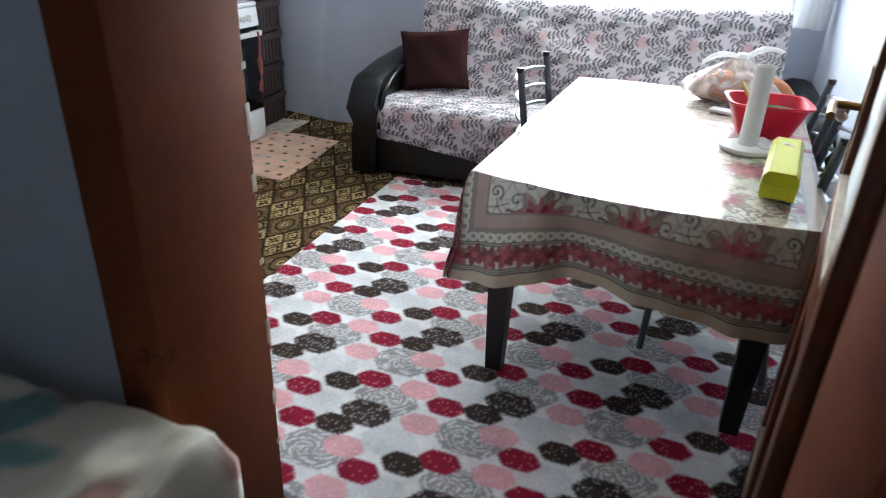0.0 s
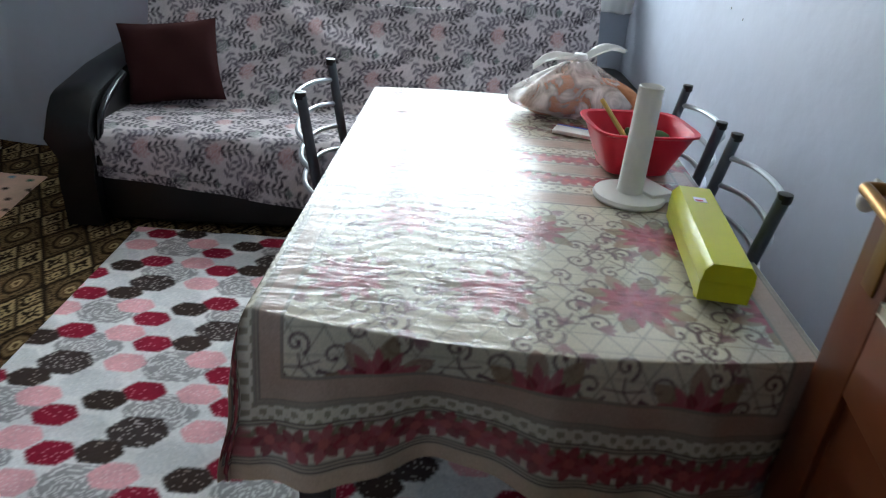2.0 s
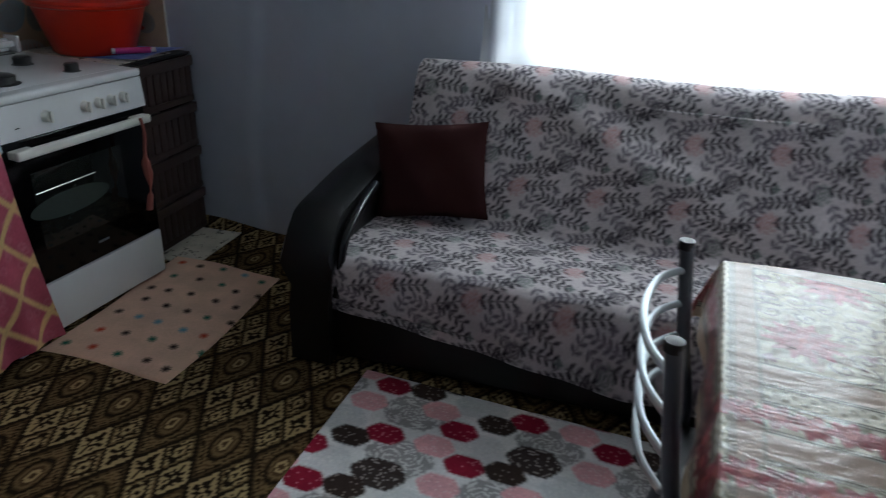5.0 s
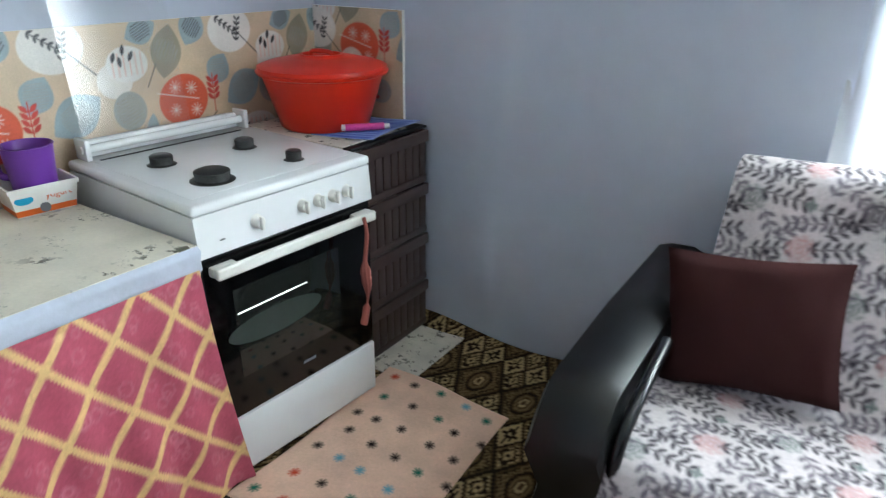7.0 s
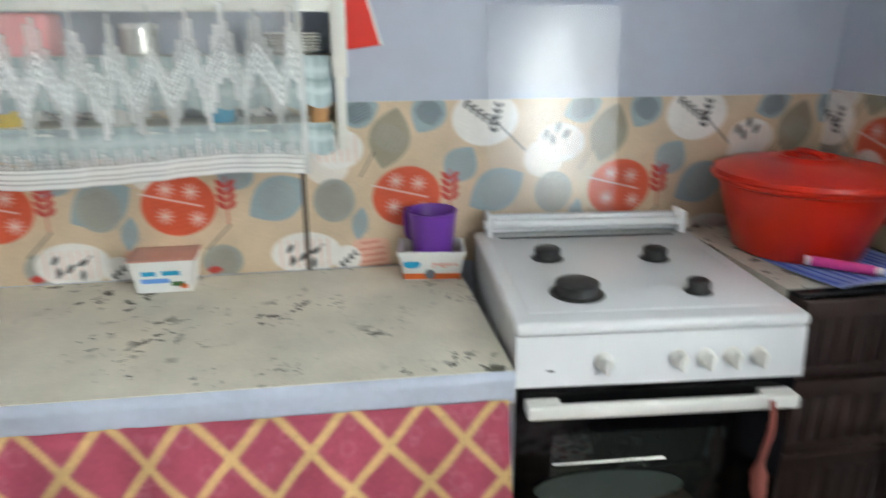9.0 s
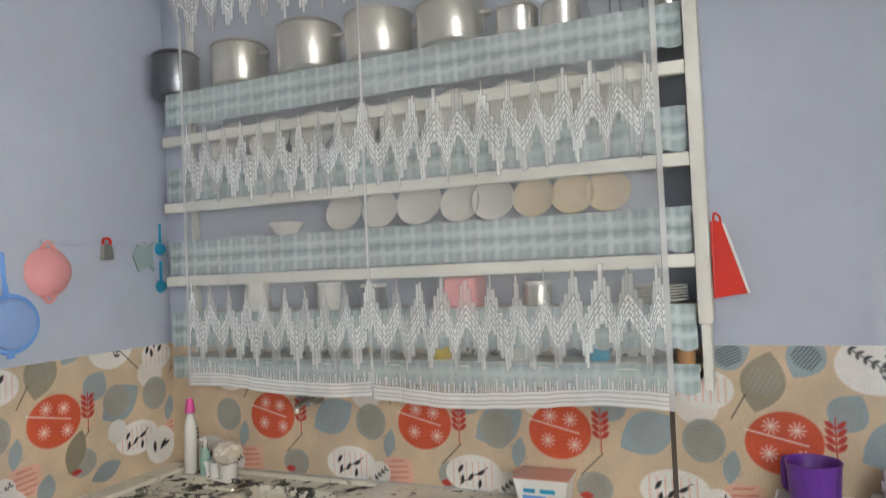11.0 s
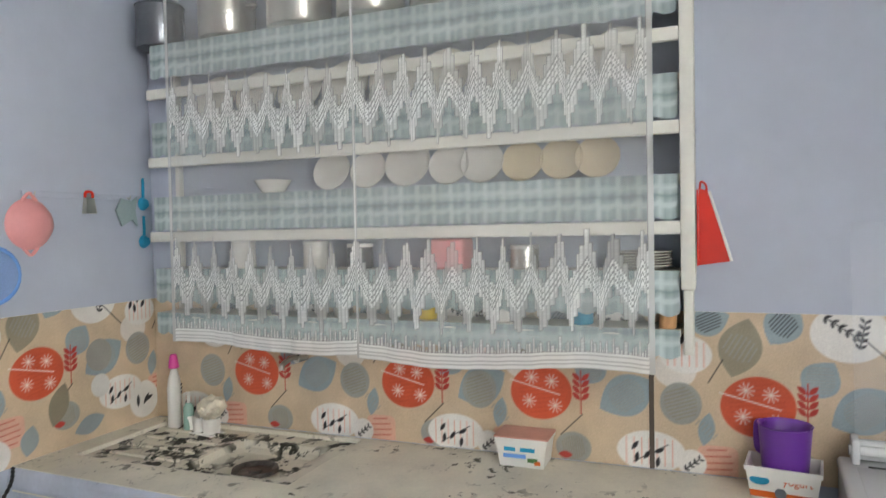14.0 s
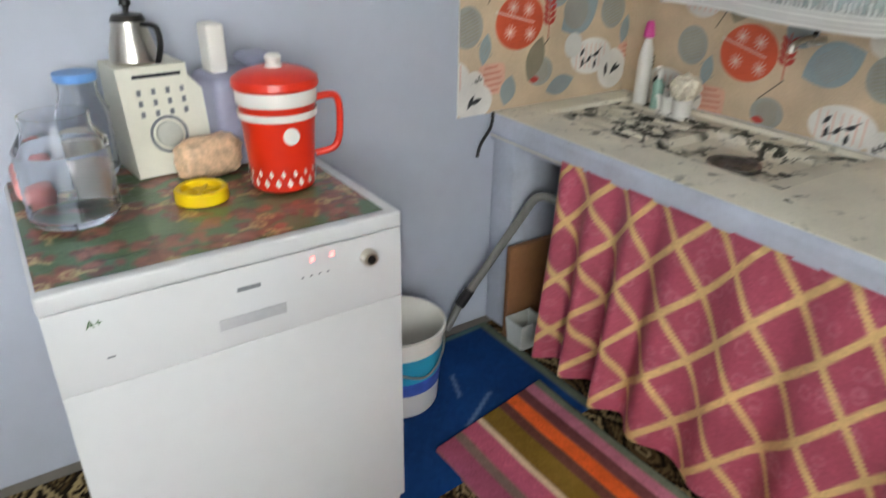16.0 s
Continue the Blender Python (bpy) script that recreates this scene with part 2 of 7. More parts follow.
def box(x0, x1, y0, y1, z0, z1, bevel=0.0, seg=2, bm=None):
    b = bmesh.new()
    bmesh.ops.create_cube(b, size=1)
    for v in b.verts:
        v.co = Vector(((x0 + x1) / 2 + v.co.x * (x1 - x0), (y0 + y1) / 2 + v.co.y * (y1 - y0), (z0 + z1) / 2 + v.co.z * (z1 - z0)))
    if bevel:
        bmesh.ops.bevel(b, geom=list(b.edges), offset=bevel, segments=seg, affect="EDGES", profile=0.5)
    return merge(bm, b)


def merge(bm, b, m=None):
    if m is not None:
        b.transform(m)
    if bm is None:
        return b
    me = bpy.data.meshes.new("tmp")
    b.to_mesh(me)
    bm.from_mesh(me)
    bpy.data.meshes.remove(me)
    b.free()
    return bm


def lathe(profile, n=32, m=None, bm=None, squash=(1, 1)):
    """A turned shape from (radius, height) pairs."""
    b = bmesh.new()
    rings = []
    for r, z in profile:
        if r < 1e-6:
            rings.append([b.verts.new((0, 0, z))])
        else:
            rings.append([b.verts.new((r * math.cos(2 * math.pi * k / n) * squash[0], r * math.sin(2 * math.pi * k / n) * squash[1], z)) for k in range(n)])
    for p, q in zip(rings, rings[1:]):
        for k in range(n):
            a = [p[k % len(p)], p[(k + 1) % len(p)], q[(k + 1) % len(q)], q[k % len(q)]]
            a = list(dict.fromkeys(a))
            if len(a) > 2:
                b.faces.new(a)
    return merge(bm, b, m)


def tube(points, r, n=10, bm=None, closed=False, flat=1.0):
    """A tube along a line of points."""
    pts = [Vector(p) for p in points]
    b = bmesh.new()
    rings = []
    side = None
    for i, p in enumerate(pts):
        d = (pts[(i + 1) % len(pts)] if closed or i + 1 < len(pts) else p) - (pts[i - 1] if closed or i else p)
        d.normalize()
        if side is None:
            side = d.cross(Vector((0, 0, 1)) if abs(d.z) < 0.9 else Vector((1, 0, 0))).normalized()
        else:
            side = (side - d * side.dot(d)).normalized()
        up = d.cross(side)
        rr = r[i] if isinstance(r, (list, tuple)) else r
        rings.append([b.verts.new(p + side * rr * math.cos(2 * math.pi * k / n) + up * rr * flat * math.sin(2 * math.pi * k / n)) for k in range(n)])
    pairs = list(zip(rings, rings[1:])) + ([(rings[-1], rings[0])] if closed else [])
    for p, q in pairs:
        for k in range(n):
            b.faces.new((p[k], p[(k + 1) % n], q[(k + 1) % n], q[k]))
    if not closed:
        b.faces.new(rings[0][::-1]), b.faces.new(rings[-1])
    return merge(bm, b)


def loft(sections, bm=None):
    """A skin over closed rings of the same number of points, capped."""
    b = bmesh.new()
    rings = [[b.verts.new(p) for p in s] for s in sections]
    n = len(rings[0])
    for p, q in zip(rings, rings[1:]):
        for k in range(n):
            b.faces.new((p[k], p[(k + 1) % n], q[(k + 1) % n], q[k]))
    b.faces.new(rings[0][::-1]), b.faces.new(rings[-1])
    return merge(bm, b)


def curve(points, steps=8):
    """Points on a smooth line through the given ones."""
    pts = [Vector(p) for p in points]
    out = []
    for i in range(len(pts) - 1):
        p0, p1, p2, p3 = pts[max(i - 1, 0)], pts[i], pts[i + 1], pts[min(i + 2, len(pts) - 1)]
        for k in range(steps):
            t = k / steps
            out.append(0.5 * ((2 * p1) + (p2 - p0) * t + (2 * p0 - 5 * p1 + 4 * p2 - p3) * t * t + (3 * p1 - p0 - 3 * p2 + p3) * t ** 3))
    return out + [pts[-1]]


def grid_mesh(name, P, colour=None, material=None, alpha=None):
    """A sheet from an array of places, with a printed pattern."""
    nv, nu = P.shape[:2]
    k = np.arange(nv * nu).reshape(nv, nu)
    faces = np.stack([k[:-1, :-1], k[:-1, 1:], k[1:, 1:], k[1:, :-1]], -1).reshape(-1, 4)
    me = bpy.data.meshes.new(name)
    me.from_pydata(P.reshape(-1, 3).tolist(), [], faces.tolist())
    me.polygons.foreach_set("use_smooth", np.ones(len(faces), bool))
    if colour is not None:
        at = me.color_attributes.new("print", "FLOAT_COLOR", "POINT")
        a = np.ones((nv, nu, 1)) if alpha is None else alpha[..., None]
        at.data.foreach_set("color", np.concatenate([colour, a], -1).astype(np.float32).ravel())
    if material:
        me.materials.append(material)
    return me


class Cloth:
    """A pattern painted on a w by h metre sheet, one value for every vertex."""

    def __init__(self, w, h, step, base):
        self.w, self.h = w, h
        self.x, self.y = np.linspace(0, w, int(w / step) + 2), np.linspace(0, h, int(h / step) + 2)
        self.X, self.Y = np.meshgrid(self.x, self.y)
        self.soft = step
        self.col = np.ones((*self.X.shape, 3)) * np.array(base)
        self.alpha = np.zeros(self.X.shape)

    def window(self, cx, cy, r):
        i0, i1 = np.searchsorted(self.x, (cx - r, cx + r))
        j0, j1 = np.searchsorted(self.y, (cy - r, cy + r))
        return slice(j0, j1), slice(i0, i1)

    def put(self, s, d, colour, opaque=1.0):
        a = np.clip(0.5 - d / self.soft, 0, 1)[..., None] * opaque
        self.col[s] = self.col[s] * (1 - a) + np.array(colour) * a

    def local(self, cx, cy, r, turn):
        s = self.window(cx, cy, r)
        x, y = self.X[s] - cx, self.Y[s] - cy
        k, q = math.cos(radians(turn)), math.sin(radians(turn))
        return s, x * k + y * q, y * k - x * q

    def ellipse(self, cx, cy, rx, ry, colour, turn=0, opaque=1.0, power=2.0):
        s, x, y = self.local(cx, cy, 1.3 * max(rx, ry), turn)
        self.put(s, ((np.abs(x / rx) ** power + np.abs(y / ry) ** power) ** (1 / power) - 1) * min(rx, ry), colour, opaque)

    def ring(self, cx, cy, r, w, colour, opaque=1.0):
        s, x, y = self.local(cx, cy, r + 2 * w, 0)
        self.put(s, np.abs(np.hypot(x, y) - r) - w / 2, colour, opaque)

    def leaf(self, cx, cy, l, w, turn, colour, opaque=1.0):
        s, x, y = self.local(cx, cy, l, turn)
        f = np.clip(1 - (2 * x / l) ** 2, 0, 1)
        self.put(s, np.where(np.abs(2 * x / l) < 1, np.abs(y) - w / 2 * f, 1), colour, opaque)

    def line(self, x0, y0, x1, y1, w, colour, opaque=1.0):
        l = math.hypot(x1 - x0, y1 - y0)
        s, x, y = self.local((x0 + x1) / 2, (y0 + y1) / 2, l / 2 + w, math.degrees(math.atan2(y1 - y0, x1 - x0)))
        self.put(s, np.maximum(np.abs(x) - l / 2, np.abs(y) - w / 2), colour, opaque)

    def rect(self, x0, x1, y0, y1, colour, opaque=1.0):
        self.put(np.s_[:, :], np.maximum(np.abs(self.X - (x0 + x1) / 2) - (x1 - x0) / 2, np.abs(self.Y - (y0 + y1) / 2) - (y1 - y0) / 2), colour, opaque)

    def grain(self, amount, seed=1):
        g = np.random.RandomState(seed).normal(0, amount, self.X.shape)
        self.col = np.clip(self.col * (1 + g[..., None]), 0, 1)
        return self


def waves(x, y, seed=0, n=6, size=1.0):
    """Smooth uneven relief between about -1 and 1."""
    r = np.random.RandomState(seed)
    out = 0
    for k in range(n):
        a, f, p = r.uniform(0, 2 * math.pi), size * (1 + 1.1 * k), r.uniform(0, 7)
        out = out + np.sin(f * (x * math.cos(a) + y * math.sin(a)) + p) / (1 + 0.7 * k)
    return out / 2.2


def writing(text, size, material, parent, m, label=""):
    cu = bpy.data.curves.new("lettering", "FONT")
    cu.body, cu.size, cu.extrude = text, size, 0.0006
    cu.align_x = "CENTER"
    cu.materials.append(material)
    ob = new("lettering", cu)
    ob.parent = parent
    ob.matrix_basis = m
    if label:
        ob["label"] = label
    return ob


# ---- the rooms ----
def wall(name, boxes, label, material=WALL):
    bm = None
    for b in boxes:
        bm = box(*b, bm=bm)
    return solo(name, bm, material, label, "wall", kind="structure", smooth=False)


T = 0.25
wall("wall_north", [(XL - T, WX0, YF, YF + T, 0, ZC), (WX1, XR + T, YF, YF + T, 0, ZC), (WX0, WX1, YF, YF + T, 0, WZ0), (WX0, WX1, YF, YF + T, WZ1, ZC)],
     "lilac painted plaster wall with a wide window")
wall("wall_west", [(XL - T, XL, YC - 0.0, YF, 0, ZC)], "lilac painted plaster wall behind the kitchen counter")
wall("wall_east", [(XR, XR + T, 0, YF, 0, ZC)], "pale lilac painted plaster wall beside the table")
DX0, DX1, DZ = 0.405, 1.36, 2.08
wall("wall_south", [(XL, DX0, YC, YN, 0, ZC), (DX1, XR, YC, YN, 0, ZC), (DX0, DX1, YC, YN, DZ, ZC)], "lilac painted plaster wall with the doorway")
# out of view: added to box the corridor in so that it stays dark
wall("wall_corridor_unseen", [(-1.0 - T, -1.0, 0, YC, 0, ZC), (-1.0 - T, XR + T, -T, 0, 0, ZC)], "unseen wall added to close the corridor off")
solo("ceiling", box(XL - T, XR + T, -T, YF + T, ZC, ZC + 0.15), CEIL, "off-white painted ceiling", "ceiling", kind="structure", smooth=False)
solo("floor", box(XL - T, XR + T, -T, YF + T, -0.15, -0.002), FLOORC, "bare grey concrete floor", "floor", kind="structure", smooth=False)

for y, z in ((4.519, 1.177), (4.504, 1.079), (4.612, 1.100)):
    part("nail_hole", lathe([(0, 0.001), (0.0035, 0.001), (0.0045, 0.0)], 10, pose(XR, y, z, 0, -90, 0)), GREYBAR, bpy.data.objects["wall_east"], "small dark nail hole")
k_x, k_z = np.meshgrid(np.linspace(XL + 0.002, WX0 - 0.002, 90), np.linspace(0.002, ZC - 0.002, 110))


def uneven(x, z):
    r = np.random.RandomState(4)
    out = 0.020 / (1 + np.exp((x + 1.24 + 0.03 * np.sin(4 * z)) / 0.011))
    for k in range(7):
        a, f = r.uniform(0, 6.28), 3 + 2.2 * k
        out = out + 0.0035 / (1 + 0.5 * k) * np.sin(f * (x * math.cos(a) + z * math.sin(a)) + r.uniform(0, 6))
    return out + 0.012


relief = part("plaster_face", grid_mesh("plaster_face", np.stack([k_x, YF - uneven(k_x, k_z), k_z], -1), None, WALL), WALL, bpy.data.objects["wall_north"], "lumpy hand-plastered face")
# window with white frame
win = thing("window_1", "white framed window with bright daylight outside", "window", ((WX0 + WX1) / 2, YF + 0.12, WZ0), kind="structure")
ww, wh = (WX1 - WX0) / 2, WZ1 - WZ0
for x0, x1, z0, z1 in ((-ww, -ww + 0.06, 0, wh), (ww - 0.06, ww, 0, wh), (-ww + 0.06, ww - 0.06, 0, 0.06), (-ww + 0.06, ww - 0.06, wh - 0.06, wh), (-0.035, 0.035, 0.06, wh - 0.06)):
    part("window_frame", box(x0, x1, -0.03, 0.03, z0, z1, 0.006), WHITEPL, win)
for x0, x1 in ((-ww + 0.06, -0.035), (0.035, ww - 0.06)):
    pane = part("pane", box(x0, x1, -0.004, 0.004, 0.06, wh - 0.06), GLASS, win)
    pane.visible_shadow = False
part("window_sill", box(-ww - 0.03, ww + 0.03, -0.16, 0.0, -0.03, -0.003, 0.008), WHITEPL, win)

# brown door frame
frm = thing("door_frame", "chipped dark brown painted wooden door frame", "door frame", (0, 0, 0), kind="structure")
JX0, JX1 = 0.43, 1.33
part("jamb", box(0.345, JX0, 1.925, 2.205, 0, DZ + 0.02, 0.006), DARKWOOD, frm)
part("jamb", box(JX1, 1.415, 1.925, 2.180, 0, DZ + 0.02, 0.006), DARKWOOD, frm)
part("head", box(JX0, JX1, 1.925, 2.180, DZ - 0.06, DZ + 0.02, 0.006), DARKWOOD, frm)
for k in range(9):
    z = 0.45 + 0.13 * k + 0.03 * math.sin(5 * k)
    part("chip", box(JX0 - 0.004, JX0 + 0.0015, 2.193, 2.2065, z, z + 0.012 + 0.02 * (k % 3), 0.002), CHIP, frm, "chipped bare wood")


def door_leaf():
    """An open panelled leaf, hinge at the origin, reaching along +y."""
    d = thing("door_1", "open orange-brown panelled wooden door with a lever handle", "door", (1.335, 2.235, 0), -13, kind="structure")
    L, H, t = 0.80, 2.02, 0.04
    bars = [(0, 0.11, 0.012, H), (L - 0.11, L, 0.012, H), (0.11, L - 0.11, 0.012, 0.20), (0.11, L - 0.11, 0.78, 0.92), (0.11, L - 0.11, H - 0.12, H), (L / 2 - 0.05, L / 2 + 0.05, 0.20, 0.78)]
    for y0, y1, z0, z1 in bars:
        part("stile" if z1 - z0 > 0.5 else "rail", box(-t / 2, t / 2, y0, y1, z0, z1, 0.004), BROWN, d)
    for y0, y1 in ((0.11, L / 2 - 0.05), (L / 2 + 0.05, L - 0.11)):
        part("panel", box(-0.008, 0.008, y0, y1, 0.20, 0.78), BROWN, d)
        for s in (-1, 1):
            part("moulding", box(s * 0.009, s * 0.019, y0 + 0.002, y1 - 0.002, 0.202, 0.216, 0.003), CHIP, d, "moulding worn to bare white wood")
    part("glazing", box(-0.004, 0.004, 0.11, L - 0.11, 0.92, H - 0.12), glass_mat("frosted_door_glass", (0.95, 0.96, 0.98), 0.45), d, "pale frosted glass pane")
    for s in (-1, 1):
        part("moulding", box(s * 0.006, s * 0.019, 0.112, L - 0.112, 0.922, 0.938, 0.003), CHIP, d)
    pl = part("handle_plate", box(-t / 2 - 0.004, -t / 2, L - 0.085, L - 0.045, 0.93, 1.17, 0.0015), mat("aged_brass", c(130, 96, 50), 0.4, 0.8), d, "aged brass handle plate")
    part("lever", tube(curve([(-t / 2, L - 0.065, 1.08), (-t / 2 - 0.05, L - 0.065, 1.08), (-t / 2 - 0.055, L - 0.09, 1.08), (-t / 2 - 0.055, L - 0.17, 1.075)]), 0.009), mat("brass", c(150, 112, 60), 0.35, 0.9), pl)
    part("tape", tube(curve([(-t / 2 - 0.03, L - 0.055, 1.085), (-t / 2 - 0.04, L - 0.05, 1.06), (-t / 2 - 0.03, L - 0.03, 1.045)]), 0.012), WHITEPL, pl, "white tape wound round the handle")
    part("lock_case", box(-0.012, 0.012, L + 0.0005, L + 0.003, 0.92, 1.14, 0.001), mat("lock_brass", c(160, 130, 80), 0.4, 0.8), d)
    return d


door_leaf()


# ---- floor coverings ----
def carpet_pattern(X, Y):
    """Brown woven carpet: medallion lozenges alternating with lozenges of four small boxes."""
    dark, mid, tan, cream = (np.array(c(*v)) for v in ((40, 30, 20), (84, 64, 40), (122, 100, 66), (180, 156, 112)))
    p, q = (0.203, -0.028), (0.018, 0.345)
    e1, e2 = ((p[0] + q[0]) / 2, (p[1] + q[1]) / 2), ((p[0] - q[0]) / 2, (p[1] - q[1]) / 2)
    det = e1[0] * e2[1] - e1[1] * e2[0]
    dx, dy = X + 0.58, Y - 4.335
    f, g = (dx * e2[1] - dy * e2[0]) / det + 0.5, (dy * e1[0] - dx * e1[1]) / det + 0.5
    boxes = (np.floor(f) + np.floor(g)) % 2 == 1
    f, g = f % 1, g % 1
    col = np.ones((*X.shape, 3)) * dark

    def paint(mask, v):
        col[mask] = v
    a, b = np.abs(f - 0.5) * 2, np.abs(g - 0.5) * 2
    ring, round_ = np.maximum(a, b), np.hypot(a, b)
    med = ~boxes
    paint(med & (ring < 0.90), mid)
    paint(med & (ring < 0.82) & (ring > 0.70), dark)
    paint(med & (ring < 0.82) & (ring > 0.70) & (np.sin(46 * np.minimum(a, b)) > 0.1), tan)
    paint(med & (ring < 0.66) & (ring > 0.60), tan)
    paint(med & (round_ < 0.60) & (round_ > 0.48), dark)
    paint(med & (round_ < 0.42) & (round_ > 0.32), tan)
    paint(med & (round_ < 0.22) & (round_ > 0.12), cream)
    paint(med & (round_ > 0.64) & (ring < 0.56), tan)
    f2, g2 = (f * 2) % 1, (g * 2) % 1
    flower = (np.floor(f * 2) + np.floor(g * 2)) % 2 == 0
    u, v = np.abs(f2 - 0.5) * 2, np.abs(g2 - 0.5) * 2
    r, rr = np.maximum(u, v), np.hypot(u, v)
    one, two = boxes & flower, boxes & ~flower
    paint(one & (r < 0.88), cream)
    petals = (np.abs(u - v) < 0.20) & (r < 0.66) & (r > 0.14)
    paint(one & petals, dark)
    paint(one & ((u < 0.10) | (v < 0.10)) & (r < 0.62) & (r > 0.2), dark)
    paint(two & (r < 0.88), tan)
    paint(two & (r < 0.74) & (r > 0.40), dark)
    paint(two & (r < 0.74) & (r > 0.56) & (np.sin(24 * np.minimum(u, v)) > 0.2), cream)
    paint(two & (r < 0.34), cream)
    paint(two & (r < 0.16), dark)
    return col


def flat_cloth(name, x0, x1, y0, y1, z, colour_fn, material, label, category, step, lift=None, thick=0.006):
    k = Cloth(x1 - x0, y1 - y0, step, (1, 1, 1))
    X, Y = k.X + x0, k.Y + y0
    col = colour_fn(X, Y, k)
    Z = np.full(X.shape, z + thick) + 0.0015 * waves(X, Y, 5, 5, 9)
    if lift is not None:
        Z = Z + lift(X, Y)
    Z[0], Z[-1], Z[:, 0], Z[:, -1] = z, z, z, z
    me = grid_mesh(name, np.stack([X, Y, Z], -1), col, material)
    return solo(name, me, material, label, category)


flat_cloth("carpet", -1.62, 1.90, 2.27, 5.74, 0.0, lambda X, Y, k: 0.85 * carpet_pattern(X, Y) * (1 + 0.10 * waves(X, Y, 2, 5, 3)[..., None]), WOVEN,
           "brown and tan woven carpet with square medallions, curled at the edge", "carpet", 0.0075,
           lift=lambda X, Y: 0.05 * np.clip((Y - 5.62) / 0.12, 0, 1) ** 2 * (0.6 + 0.4 * np.sin(7 * X)) * (X < -0.6))

# white rug printed with rounded hexagons
WINE, PALE, COCOA, ASH = c(140, 30, 54), c(226, 178, 182), c(70, 58, 54), c(150, 146, 148)
rug_w, rug_h, rug_turn = 2.32, 2.36, -3.0
RUG_P, RUG_Q = np.array((0.097, 0.487)), np.array((0.323, -0.289))
RUG_CELL = [("light", 0.016, 4.270), ("light", 0.052, 4.074), ("lace", -0.067, 4.448), ("lace", -0.186, 4.167),
            ("pink", -0.105, 4.206), ("pink", -0.080, 4.041), ("pink", -0.022, 3.886),
            ("big", -0.102, 4.364), ("wine", -0.295, 4.277), ("wine", -0.142, 4.531), ("wine", -0.025, 4.130),
            ("dark", -0.240, 4.487), ("dark", -0.174, 4.287)]


def medallion(k, x, y, rx, ry, colour, holes, cover, seed):
    """A rounded, scalloped hexagon drawn as openwork lace: cover says how much of it is thread."""
    s, u, v = k.local(x, y, 1.35 * rx, 0)
    d = np.maximum(np.abs(v) / ry, np.abs(u) / rx * 0.82 + np.abs(v) / ry * 0.46)
    d = 0.75 * d + 0.25 * np.hypot(u / rx, v / ry)
    th = np.arctan2(v / ry, u / rx)
    edge = d + 0.026 * np.cos(22 * th) - 1
    k.put(s, edge * ry, colour, min(1, 0.25 + 0.85 * cover))
    r = np.hypot(u / rx, v / ry)
    curl = np.cos(6 * th + 9 * np.sin(5.2 * r + seed)) * np.sin(15 * r) + 0.35 * np.cos(12 * th) * np.cos(22 * r)
    open_ = (curl > (cover - 0.45) * 1.5) & (d < 0.93)
    k.put(s, np.where(open_, -1.0, 1.0), holes, 0.85)


def rug():
    k = Cloth(rug_w, rug_h, 0.0058, c(232, 231, 230))
    kc, ks = math.cos(radians(-rug_turn)), math.sin(radians(-rug_turn))
    ox, oy = -0.448, 2.47
    white = c(226, 225, 224)
    style = {"light": (0.080, 0.062, c(214, 215, 216), white, 0.75), "lace": (0.096, 0.073, c(128, 124, 126), white, 0.60), "pink": (0.058, 0.044, c(226, 172, 178), c(236, 204, 208), 0.95),
             "big": (0.076, 0.058, c(58, 46, 44), c(170, 160, 156), 0.86), "wine": (0.058, 0.043, WINE, c(206, 120, 136), 1.0), "dark": (0.058, 0.043, c(62, 50, 46), c(150, 136, 128), 1.0)}
    n = 0
    for kind, mx, my in RUG_CELL:
        for i in range(-6, 7):
            for j in range(-3, 10):
                d = np.array((mx, my)) + i * RUG_P + j * RUG_Q - (ox, oy)
                x, y = d[0] * kc - d[1] * ks, d[0] * ks + d[1] * kc
                n += 1
                if -0.15 < x < rug_w + 0.15 and -0.15 < y < rug_h + 0.15:
                    medallion(k, x, y, *style[kind], 0.4 * (n % 3))
    k.grain(0.05)
    X = ox + k.X * kc + k.Y * ks
    Y = oy - k.X * ks + k.Y * kc
    Z = 0.016 + 0.002 * waves(X, Y, 8, 5, 6) + 0.006 * np.exp(-((Y - 2.5) / 0.12) ** 2) * (0.5 + 0.5 * np.sin(9 * X))
    Z[0], Z[-1], Z[:, 0], Z[:, -1] = 0.006, 0.006, 0.006, 0.006
    # clear of the walls
    X, Y = np.minimum(X, 1.88), np.maximum(Y, 2.40)
    return solo("area_rug", grid_mesh("area_rug", np.stack([X, Y, Z], -1), k.col, WOVEN), WOVEN, "white rug printed with wine, pink, grey and brown lacy medallions", "rug")


rug()


